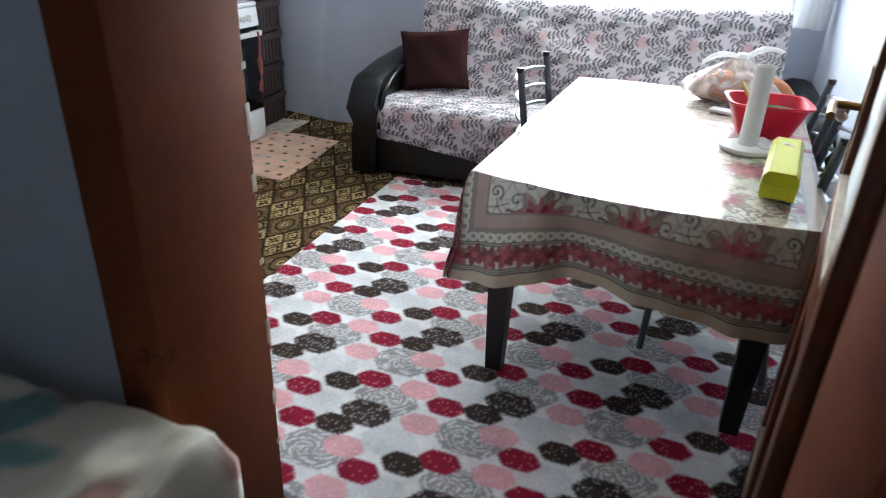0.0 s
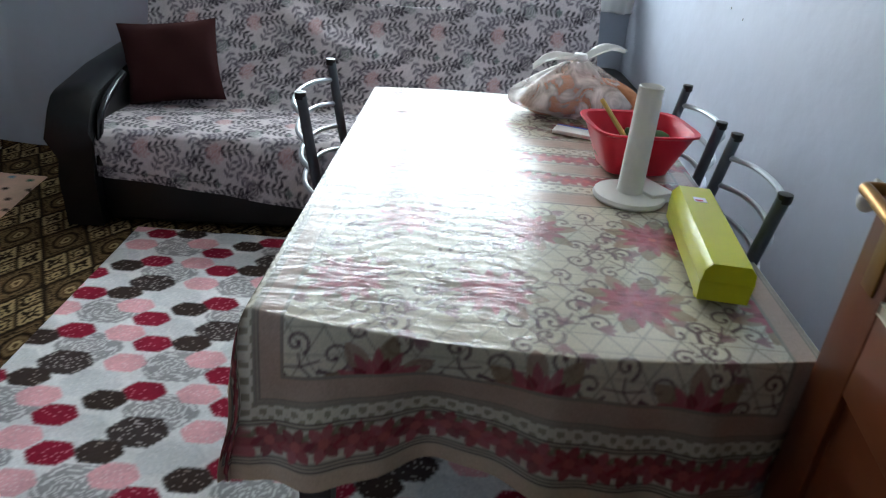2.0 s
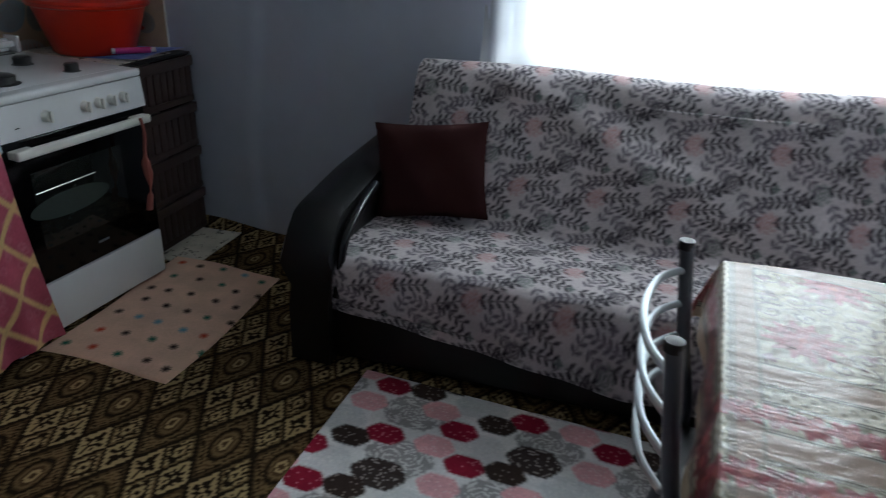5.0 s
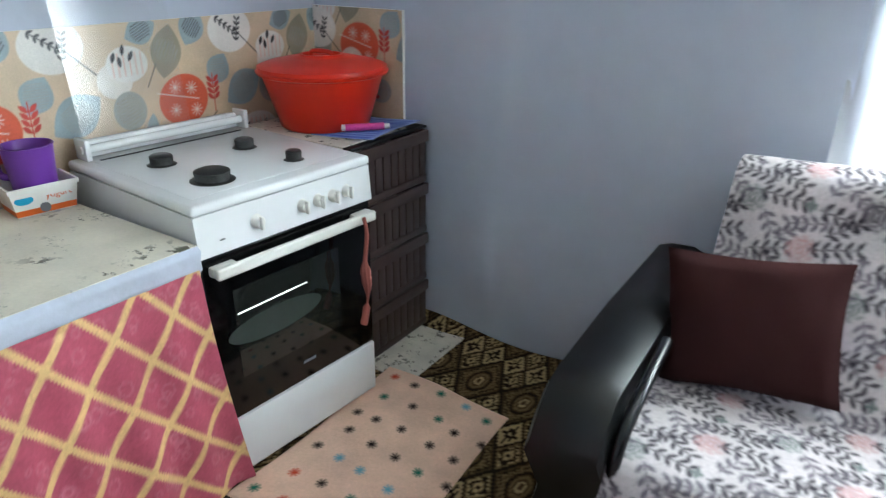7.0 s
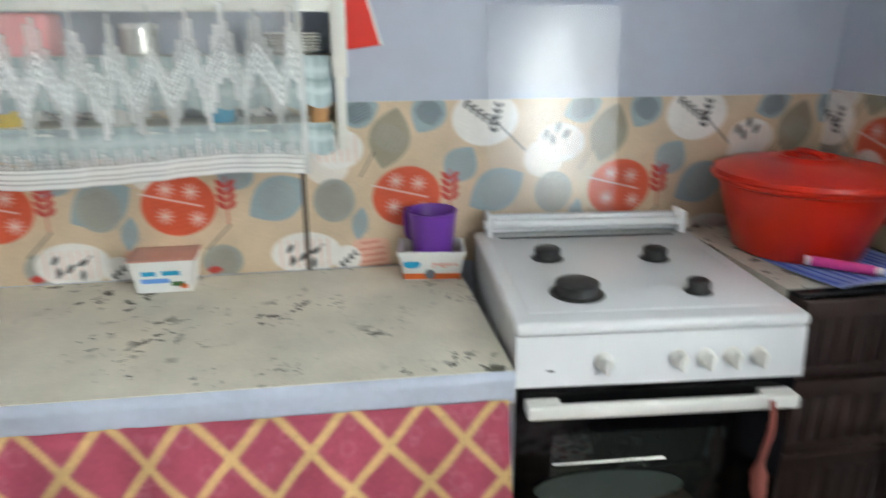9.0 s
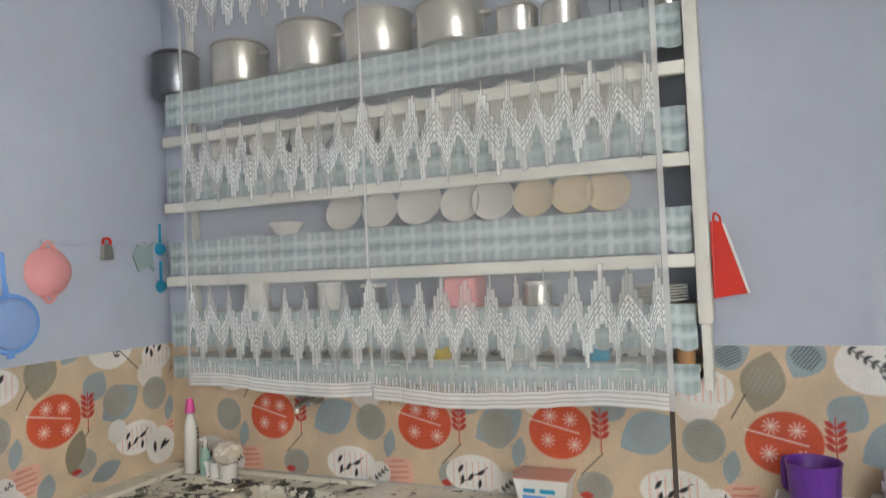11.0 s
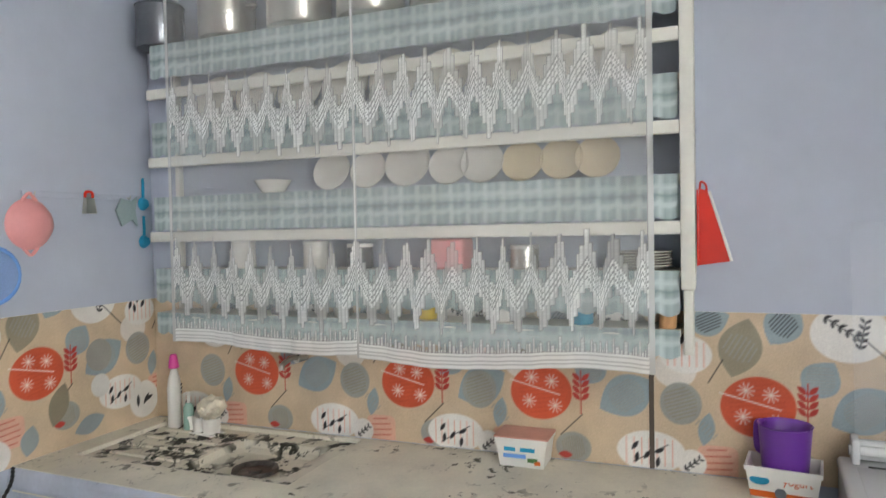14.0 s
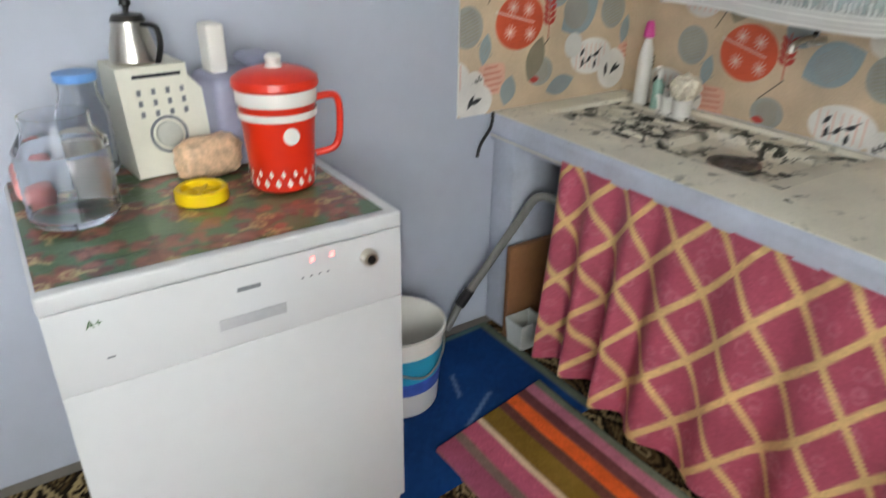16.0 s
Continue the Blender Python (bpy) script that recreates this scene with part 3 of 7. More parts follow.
def star_mat():
    k = Cloth(0.53, 0.80, 0.005, c(226, 190, 168))
    r = random.Random(4)
    cols = [c(40, 32, 30)] * 5 + [c(30, 110, 90)] * 2 + [c(200, 70, 40)] * 2 + [c(110, 160, 180)]
    for i in range(5):
        for j in range(7):
            x, y = 0.06 + i * 0.105 + (j % 2) * 0.05 + r.uniform(-0.015, 0.015), 0.07 + j * 0.112 + r.uniform(-0.015, 0.015)
            col = r.choice(cols)
            t0 = r.uniform(0, 60)
            for a in range(0, 180, 45):
                dx, dy = 0.019 * math.cos(radians(a + t0)), 0.019 * math.sin(radians(a + t0))
                k.line(x - dx, y - dy, x + dx, y + dy, 0.006, col)
    k.grain(0.03)
    X, Y = -1.452 + k.X + 0.012 * np.sin(6 * k.Y), 4.53 + k.Y + 0.012 * np.sin(9 * k.X)
    Z = 0.015 + 0.003 * waves(X, Y, 3, 4, 9)
    Z[0], Z[-1], Z[:, 0], Z[:, -1] = 0.007, 0.007, 0.007, 0.007
    solo("star_mat", grid_mesh("star_mat", np.stack([X, Y, Z], -1), k.col, WOVEN), WOVEN, "peach floor mat sprinkled with dark, green and red stars", "mat")


star_mat()


def striped_rug():
    k = Cloth(0.46, 0.84, 0.006, c(150, 120, 100))
    bands = [(0.00, 0.035, (120, 128, 108)), (0.035, 0.075, (196, 120, 140)), (0.075, 0.115, (120, 70, 72)), (0.115, 0.165, (218, 96, 44)), (0.165, 0.20, (104, 62, 56)),
             (0.20, 0.275, (122, 96, 40)), (0.275, 0.295, (214, 190, 160)), (0.295, 0.36, (186, 92, 116)), (0.36, 0.39, (132, 110, 100)), (0.39, 0.46, (164, 84, 108))]
    for a, b, v in bands:
        k.rect(a, b, -1, 3, c(*v))
    k.col *= (1 + 0.12 * waves(k.X * 3, k.Y * 9, 9, 6, 6))[..., None]
    k.grain(0.06)
    X = -1.425 + k.X
    Y = 2.66 + k.Y + 0.18 * k.X
    Z = 0.021 + 0.004 * waves(X, Y, 13, 5, 9)
    Z[0], Z[-1], Z[:, 0], Z[:, -1] = 0.010, 0.008, 0.008, 0.008
    solo("striped_rug", grid_mesh("striped_rug", np.stack([X, Y, Z], -1), k.col, WOVEN), WOVEN, "handwoven striped rug in pink, orange, olive and green", "rug")


striped_rug()


def blue_mat():
    k = Cloth(0.78, 0.58, 0.012, c(24, 62, 120))
    k.rect(-1, 2, 0.0, 0.03, c(90, 120, 120))
    k.rect(0.0, 0.04, -1, 2, c(112, 122, 104))
    for x0, y0, x1, y1 in ((0.36, 0.1, 0.48, 0.22), (0.48, 0.22, 0.56, 0.24), (0.25, 0.34, 0.40, 0.42), (0.3, 0.2, 0.34, 0.3)):
        k.line(x0, y0, x1, y1, 0.006, c(120, 150, 190))
    k.grain(0.05)
    X, Y = -1.50 + k.X, 2.27 + k.Y + 0.06 * k.X
    Z = 0.012 + 0.003 * waves(X, Y, 23, 5, 8)
    Z[0], Z[-1], Z[:, 0], Z[:, -1] = 0.005, 0.005, 0.005, 0.005
    solo("blue_mat", grid_mesh("blue_mat", np.stack([X, Y, Z], -1), k.col, WOVEN), WOVEN, "navy blue felt floor mat with a grey edge", "mat")


blue_mat()
solo("floor_newspaper", box(-1.60, -1.34, 5.29, 5.73, 0.0075, 0.012), PAPER, "newspaper sheets spread on the floor under the crates", "newspaper", smooth=False)


# ---- dining table ----
TX, TY, TW, TL, TROT, BOW = 1.112, 3.810, 0.96, 1.47, -5.0, 0.055
tab = thing("dining_table", "table with black square legs under a flowered cloth", "table", (TX, TY, 0), TROT)
ends = [(TW / 2 * (1 - i / 12), TL / 2 + BOW * (1 - (1 - i / 12) ** 2)) for i in range(25)]
outline = ends + [(-x, -y) for x, y in ends]
part("tabletop", loft([[(x, y, z) for x, y in outline] for z in (0.715, 0.742)]), BLACKLEG, tab, smooth=False)
for sx in (-1, 1):
    part("apron", box(sx * 0.40 - 0.012, sx * 0.40 + 0.012, -TL / 2 + 0.14, TL / 2 - 0.14, 0.64, 0.715), BLACKLEG, tab)
    for sy in (-1, 1):
        x, y = sx * 0.385, sy * 0.650
        ring = lambda h, z: [(x - h, y - h, z), (x + h, y - h, z), (x + h, y + h, z), (x - h, y + h, z)]
        part("leg", loft([ring(0.027, 0.017), ring(0.036, 0.40), ring(0.036, 0.715)]), BLACKLEG, tab, smooth=False)


def tablecloth():
    west, east, near, far = 0.145, 0.155, 0.335, 0.200          # overhangs
    W, H = TW + west + east, TL + near + far
    cream, tan, hemc = c(206, 198, 176), c(172, 148, 130), c(188, 166, 140)
    mauve, rose, wine, brown, leafc, line = c(140, 108, 110), c(118, 26, 44), c(112, 24, 38), c(46, 32, 30), c(104, 92, 64), c(96, 74, 76)
    k = Cloth(W, H, 0.0034, cream)
    r = random.Random(11)
    at = lambda u, v: (u + TW / 2 + west, v + TL / 2 + near)

    # fine lattice in three directions
    for i in range(-44, 46):
        k.line(i * 0.062 - 0.4, 0, i * 0.062 - 0.4 + H * 0.62, H, 0.0032, c(146, 136, 120), 0.85)
        k.line(i * 0.062 - 0.4, 0, i * 0.062 - 0.4 - H * 0.62, H, 0.0032, c(146, 136, 120), 0.85)
    for i in range(int(H / 0.05)):
        k.line(0, i * 0.05, W, i * 0.05, 0.0028, c(150, 140, 124), 0.8)

    def curl(x, y, size, turn, way):
        """A vine that ends in a tightening spiral."""
        last = None
        for i in range(27):
            t = i / 26
            a = radians(turn) + way * (0.4 + 7.6 * t)
            rad = size * (1 - 0.86 * t)
            now = (x + rad * math.cos(a), y + rad * math.sin(a))
            if last:
                k.line(*last, *now, 0.0062 - 0.0018 * t, line, 0.95)
            last = now
        k.ellipse(*last, 0.0045, 0.0045, line)

    def spray(x, y, turn):
        d = lambda a, l: (x + l * math.cos(radians(turn + a)), y + l * math.sin(radians(turn + a)))
        for a, l, s, w in ((18, 0.062, 0.036, 1), (-42, 0.056, 0.030, -1), (100, 0.042, 0.024, 1), (185, 0.055, 0.030, -1)):
            curl(*d(a, l), s, turn + a + 180, w)
            k.line(x, y, *d(a, l - s * 0.7), 0.0045, line, 0.8)
        for a, l in ((0, 0.082), (-55, 0.060), (215, 0.066)):
            px, py = d(a, l)
            for q in (-32, 0, 32):
                k.leaf(px + 0.012 * math.cos(radians(turn + a + q)), py + 0.012 * math.sin(radians(turn + a + q)), 0.034, 0.013, turn + a + q, mauve, 0.85)

    def flower(x, y, s):
        t0 = r.uniform(0, 40)
        for a in range(0, 360, 45):
            k.leaf(x + 0.86 * s * math.cos(radians(a + t0)), y + 0.86 * s * math.sin(radians(a + t0)), 0.95 * s, 0.46 * s, a + t0, c(134, 112, 88) if a % 90 else c(150, 122, 104), 0.85)
        for lap, (reach, size, col) in enumerate(((0.62, 0.78, c(150, 74, 82)), (0.44, 0.66, rose), (0.24, 0.50, c(150, 50, 64)))):
            for a in range(0, 360, 30):
                b = radians(a + t0 + 15 * lap)
                k.leaf(x + reach * s * math.cos(b), y + reach * s * math.sin(b), size * s, 0.24 * s, a + t0 + 15 * lap, col if (a // 30) % 2 else c(164, 82, 90), 0.9)
        k.ellipse(x, y, 0.12 * s, 0.12 * s, c(190, 92, 84))
    rows = [(-0.61 + 0.275 * j, 0.265 * i - 0.333 + (0.0 if j % 2 == 0 else 0.085)) for j in (-1, 0, 1) for i in range(-1, 5)] + [(0.42 + 0.275 * j, 0.265 * i - 0.333 + 0.085 * j) for j in (0, 1, 2) for i in range(-1, 5)]
    for v, u in rows:
        for n, (du, dv) in enumerate(((0.130, 0.045), (0.125, -0.085), (0.0, 0.135))):
            spray(*at(u + du, v + dv), 55 * n + 90 * (round(v * 10) % 3) + r.uniform(-15, 15))
    for v, u in rows:
        flower(*at(u, v), 0.080)

    def stripes(dist, marks):
        for a, b, col in marks:
            k.put(np.s_[:, :], np.abs(dist - (a + b) / 2) - (b - a) / 2, col)
    # flowered bands across the middle
    mid = np.abs(k.Y - at(0, 0.06)[1])
    stripes(mid, ((0.0, 0.245, c(204, 194, 174)), (0.0, 0.030, tan), (0.178, 0.236, tan), (0.033, 0.037, brown), (0.040, 0.043, brown), (0.111, 0.115, brown), (0.118, 0.122, brown),
                  (0.126, 0.164, c(208, 200, 180)), (0.166, 0.170, brown), (0.173, 0.176, brown), (0.239, 0.244, brown)))
    # frame round the hem
    edge = np.minimum(np.minimum(k.X, W - k.X), np.minimum(k.Y, H - k.Y))
    stripes(edge, ((-0.1, 0.212, c(204, 192, 172)), (-0.1, 0.034, hemc), (0.035, 0.040, brown), (0.043, 0.047, brown), (0.050, 0.054, brown), (0.116, 0.120, brown), (0.123, 0.127, brown),
                   (0.128, 0.156, c(206, 198, 178)), (0.156, 0.160, brown), (0.163, 0.167, brown), (0.168, 0.206, tan), (0.207, 0.211, brown)))
    for dist, lo, hi in ((mid, 0.128, 0.163), (edge, 0.129, 0.155)):
        zone = (dist > lo) & (dist < hi)
        sprig = zone & (np.sin(k.X * 210) * np.sin(k.Y * 210) > 0.25)
        k.col[sprig] = k.col[sprig] * 0.35 + np.array(leafc) * 0.65

    def blossom(x, y):
        for a in range(0, 360, 60):
            k.leaf(x + 0.020 * math.cos(radians(a + 12)), y + 0.020 * math.sin(radians(a + 12)), 0.036, 0.022, a + 12, r.choice((c(140, 44, 56), c(122, 34, 48), c(160, 74, 80))), 0.92)
        k.ellipse(x, y, 0.010, 0.010, c(176, 90, 84))
        k.leaf(x + 0.024, y + 0.022, 0.030, 0.012, 40, leafc, 0.8)
    step = 0.052
    for i in range(int(W / step)):
        for y in (0.085, H - 0.085, at(0, 0.06 + 0.078)[1], at(0, 0.06 - 0.078)[1]):
            blossom((i + 0.5) * step, y + r.uniform(-0.005, 0.005))
    for i in range(int(H / step)):
        for x in (0.085, W - 0.085):
            blossom(x + r.uniform(-0.005, 0.005), (i + 0.5) * step)
    k.grain(0.04)
    # drape
    x, y = k.X - west - TW / 2, k.Y - near - TL / 2
    half = TL / 2 + BOW * np.clip(1 - (x / (TW / 2)) ** 2, 0, 1)
    ox, oy = np.maximum(np.abs(x) - TW / 2, 0), np.maximum(np.abs(y) - half, 0)
    hang = np.maximum(ox, oy)
    both = np.minimum(ox, oy)
    lower = 1 - np.exp(-hang / 0.02)
    fx = 0.016 * np.sin(9 * y + 1.0) + 0.010 * np.sin(23 * y)
    fy = 0.030 * np.sin(10.5 * x + 0.2) + 0.018 * np.sin(19 * x + 1) + 0.006 * np.sin(47 * x)
    k1 = hang / 0.28
    px = np.sign(x) * (np.minimum(np.abs(x), TW / 2) + (ox > 0) * (0.006 * lower + 0.030 * k1 + fx * k1) + 0.12 * both * (ox > 0))
    py = np.sign(y) * (np.minimum(np.abs(y), half) + (oy > 0) * (0.006 * lower + 0.020 * k1 + fy * k1) + 0.12 * both * (oy > 0))
    wrinkle = 0.0008 * waves(x, y, 4, 6, 14) + 0.00028 * np.sin(150 * y + 7 * np.sin(9 * x) + 2 * np.sin(31 * x)) * np.clip(0.5 + waves(x, y, 9, 5, 5), 0, 1)
    pz = 0.750 + 0.022 * np.sin(8.5 * x + 5 * y + 0.8) * k1 - np.maximum(hang - 0.004, 0) - 0.12 * both + wrinkle * (hang == 0)
    P = np.stack([px, py, pz], -1)
    return solo("tablecloth", grid_mesh("tablecloth", P, k.col, OILCLOTH), OILCLOTH, "cream tablecloth with red flowers under a shiny clear plastic sheet", "tablecloth", (TX, TY, 0), TROT)


tablecloth()


# ---- chairs ----
def chair():
    """Metal chair; the back's middle is the origin and it faces +y."""
    ch = thing("metal_chair", "grey tubular metal chair with four bowed back rungs", "chair", (0, 0, 0), group="chairs round the table")
    w = 0.20
    for s in (-1, 1):
        part("back_post", tube(curve([(s * w, -0.03, 0.02), (s * w, 0.02, 0.43), (s * w, -0.02, 0.66), (s * w, -0.055, 0.88)]), 0.0145, 12), TUBE, ch)
        part("post_cap", lathe([(0, 0.008), (0.0155, 0.006), (0.0155, -0.012), (0, -0.012)], 12, pose(s * w, -0.056, 0.883)), BLACKPL, ch)
        part("front_leg", tube(curve([(s * (w - 0.01), 0.385, 0.02), (s * (w - 0.01), 0.37, 0.43)]), 0.0125, 10), TUBE, ch)
        part("side_rail", tube([(s * (w - 0.005), 0.02, 0.42), (s * (w - 0.01), 0.37, 0.425)], 0.010, 8), TUBE, ch)
    for z in (0.60, 0.675, 0.75, 0.825):
        y = -0.03 - 0.11 * (z - 0.66)
        part("back_rung", tube(curve([(-w, y, z), (-w * 0.62, y - 0.045, z + 0.006), (0, y - 0.062, z + 0.009), (w * 0.62, y - 0.045, z + 0.006), (w, y, z)]), 0.0075, 8), CHROME, ch)
    part("seat", box(-w + 0.012, w - 0.012, 0.0, 0.39, 0.43, 0.465, 0.014, 3), BLACKPL, ch, "black padded seat")
    return ch


first = chair()
first.matrix_world = pose(1.620, 4.077, 0.013, 0, 0, 82.7)
copy_thing(first, pose(1.561, 3.588, 0.013, 0, 0, 80))
copy_thing(first, pose(0.612, 4.100, 0.013, 0, 0, -94.6))


# ---- things on the table ----
def on_table(u, v):
    k, s = math.cos(radians(TROT)), math.sin(radians(TROT))
    return TX + u * k - v * s, TY + u * s + v * k


ZT = 0.753


def towel_holder(x, y):
    h = thing("paper_towel_holder", "white plastic upright paper towel holder, empty", "towel holder", (x, y, ZT), 25)
    part("base", lathe([(0, 0.0), (0.085, 0.0), (0.088, 0.006), (0.085, 0.014), (0.07, 0.018), (0, 0.019)], 40), WHITEPL, h)
    part("back_plate", box(0.02, 0.095, -0.06, 0.06, 0.0005, 0.026, 0.006), WHITEPL, h)
    part("tube", lathe([(0.024, 0.018), (0.031, 0.018), (0.029, 0.275), (0.026, 0.277), (0.023, 0.270), (0.022, 0.02)], 32), WHITEPL, h)
    # grey disc added in the hollow tube to stand for its dark inside
    part("tube_dark_disc", lathe([(0, 0.06), (0.0225, 0.061)], 24), GREYPL, h)


towel_holder(1.372, 3.676)


def red_bowl(x, y):
    b = thing("red_basket", "square crimson plastic basin holding cucumbers", "basin", (x, y, ZT), 4)
    rows = []
    for z, h in ((0.0, 0.085), (0.004, 0.095), (0.115, 0.145), (0.12, 0.158), (0.126, 0.158), (0.124, 0.143), (0.010, 0.090)):
        s = []
        for i in range(40):
            a = 2 * math.pi * i / 40
            cx, cy = math.cos(a), math.sin(a)
            q = (abs(cx) ** 5 + abs(cy) ** 5) ** (-1 / 5)
            s.append((h * q * cx * 0.90, h * q * cy * 0.76, z))
        rows.append(s)
    part("basin", loft(rows), CRIMSON, b)


red_bowl(1.437, 3.895)
for i, (dx, dy, a, s) in enumerate(((-0.055, -0.03, 30, 1.0), (0.06, -0.02, 100, 0.95), (0.0, 0.05, 150, 1.0), (0.05, 0.06, 70, 0.9))):
    m = pose(0, 0, 0, 90, 0, a)
    cu = bmesh.new()
    prof = [(0, -0.07), (0.015, -0.066), (0.023, -0.045), (0.025, 0), (0.023, 0.045), (0.014, 0.066), (0, 0.07)]
    solo("cucumber", lathe([(r * s, z * s) for r, z in prof], 14, m), GREEN, "green cucumber lying in the basin", "vegetable", (1.437 + dx, 3.895 + dy, ZT + 0.038 + 0.034 * (i % 2)), group="cucumbers in the basin")
solo("wooden_spoon", tube([(1.415, 3.85, ZT + 0.07), (1.345, 3.96, ZT + 0.165)], [0.007, 0.006], 8), mat("pale_bamboo", c(196, 180, 96), 0.5), "pale yellow stick leaning in the basin", "utensil")


def lime_box(x, y):
    b = thing("foil_box", "lime green plastic wrap dispenser with a lid", "dispenser", (x, y, ZT), -10)
    prof = [(-0.045, 0.012), (0.045, 0.012), (0.047, 0.05), (0.044, 0.072), (0.032, 0.085), (-0.032, 0.085), (-0.044, 0.072), (-0.047, 0.05)]
    part("body", loft([[(px, -0.184, pz) for px, pz in prof if pz <= 0.0501], [(px, 0.184, pz) for px, pz in prof if pz <= 0.0501]]), LIME, b)
    lid = [(-0.048, 0.052), (0.048, 0.052), (0.046, 0.074), (0.034, 0.088), (-0.034, 0.088), (-0.046, 0.074)]
    part("lid", loft([[(px * 0.97, -0.187, pz) for px, pz in lid], [(px, -0.179, pz) for px, pz in lid], [(px, 0.179, pz) for px, pz in lid], [(px * 0.97, 0.187, pz) for px, pz in lid]]), LIME, b)
    for sx in (-1, 1):
        for sy in (-1, 1):
            part("foot", box(sx * 0.034 - 0.008, sx * 0.034 + 0.008, sy * 0.15 - 0.008, sy * 0.15 + 0.008, 0, 0.0125, 0.002), LIME, b)
    part("sticker", box(-0.014, 0.012, 0.10, 0.125, 0.088, 0.0888), WHITEPL, b, "small white and red sticker")
    part("sticker", box(-0.012, 0.004, 0.104, 0.111, 0.0888, 0.0894), CRIMSON, b)


lime_box(1.437, 3.362)


def bread_bag(x, y):
    b = thing("bread_bag", "knotted white plastic bag with brown bread inside", "bag", (x, y, ZT), 10)
    for i, (dx, dy, rx, ry, rz, a) in enumerate(((-0.06, 0.0, 0.13, 0.075, 0.06, 10), (0.09, -0.02, 0.13, 0.08, 0.065, -25), (0.02, 0.07, 0.15, 0.07, 0.06, 0))):
        bm = bmesh.new()
        bmesh.ops.create_uvsphere(bm, u_segments=24, v_segments=14, radius=1)
        for v in bm.verts:
            w = 1 + 0.06 * noise.noise(v.co * 2.0 + Vector((i, 0, 0)))
            v.co = Vector((v.co.x * rx * w, v.co.y * ry * w, max(v.co.z * rz * w, -rz * 0.85)))
        bm.transform(pose(dx, dy, rz * 0.86, 0, 0, a))
        part("loaf", bm, BREAD, b, "brown bread loaf")
    bm = bmesh.new()
    bmesh.ops.create_uvsphere(bm, u_segments=56, v_segments=30, radius=1)
    for v in bm.verts:
        p = v.co.copy()
        a = math.atan2(p.y, p.x)
        pull = max(p.z, 0) ** 1.5
        rr = 1 + 0.05 * math.sin(13 * a + 3 * p.z) * (0.4 + pull) + 0.06 * noise.noise(p * 2.6)
        v.co = Vector((p.x * 0.225 * rr * (1 - 0.62 * pull), p.y * 0.16 * rr * (1 - 0.62 * pull), max(0.002, 0.056 + p.z * 0.064 + 0.065 * pull)))
    bagm = bpy.data.materials.new("thin_cloudy_plastic")
    bagm.use_nodes = True
    n, l = bagm.node_tree.nodes, bagm.node_tree.links
    p = n["Principled BSDF"]
    p.inputs["Base Color"].default_value, p.inputs["Roughness"].default_value = (0.88, 0.87, 0.86, 1), 0.25
    co, nz, mr = n.new("ShaderNodeTexCoord"), n.new("ShaderNodeTexNoise"), n.new("ShaderNodeMapRange")
    nz.inputs["Scale"].default_value, nz.inputs["Detail"].default_value, nz.inputs["Distortion"].default_value = 11, 4, 1.5
    mr.inputs["From Min"].default_value, mr.inputs["From Max"].default_value = 0.35, 0.7
    mr.inputs["To Min"].default_value, mr.inputs["To Max"].default_value = 0.16, 0.78
    bu = n.new("ShaderNodeBump")
    bu.inputs["Strength"].default_value, bu.inputs["Distance"].default_value = 0.7, 0.01
    l.new(co.outputs["Object"], nz.inputs["Vector"]), l.new(nz.outputs["Fac"], mr.inputs["Value"]), l.new(mr.outputs[0], p.inputs["Alpha"])
    l.new(nz.outputs["Fac"], bu.inputs["Height"]), l.new(bu.outputs[0], p.inputs["Normal"])
    part("bag_skin", bm, bagm, b, "thin cloudy plastic film")
    clot = mat("gathered_white_plastic", c(232, 230, 228), 0.3, 0, 0.1, 20, 100, 0.4, 0.004)
    part("knot", lathe([(0, -0.02), (0.022, -0.015), (0.028, 0.0), (0.020, 0.016), (0, 0.02)], 16, pose(0, 0, 0.182)), clot, b)

    def ear(d, tip):
        bm = bmesh.new()
        rows = []
        for i in range(9):
            t = i / 8
            w = 0.014 + 0.034 * math.sin(math.pi * min(t * 1.1, 1)) ** 0.8
            cx, cz = d * (0.012 + 0.145 * t), 0.185 + 0.035 * math.sin(2.4 * t) + tip * t
            rows.append([bm.verts.new((cx, w * (j / 6 - 0.5) * 2, cz + 0.009 * math.sin(5 * j + 3 * t))) for j in range(7)])
        for p, q in zip(rows, rows[1:]):
            for j in range(6):
                bm.faces.new((p[j], p[j + 1], q[j + 1], q[j]))
        bmesh.ops.solidify(bm, geom=list(bm.faces), thickness=0.002)
        part("handle_loop", bm, clot, b)
    ear(1, 0.0), ear(-1, -0.06)


bread_bag(1.375, 4.40)
nb = thing("notebook", "thin white booklet with a blue spine lying flat", "book", (1.36, 4.15, ZT), -24)
part("cover", box(-0.09, 0.09, -0.03, 0.03, 0, 0.012, 0.002), WHITEPL, nb)
part("spine", box(-0.09, 0.09, 0.0305, 0.040, 0, 0.0125, 0.002), BLUEINK, nb, "blue spine")


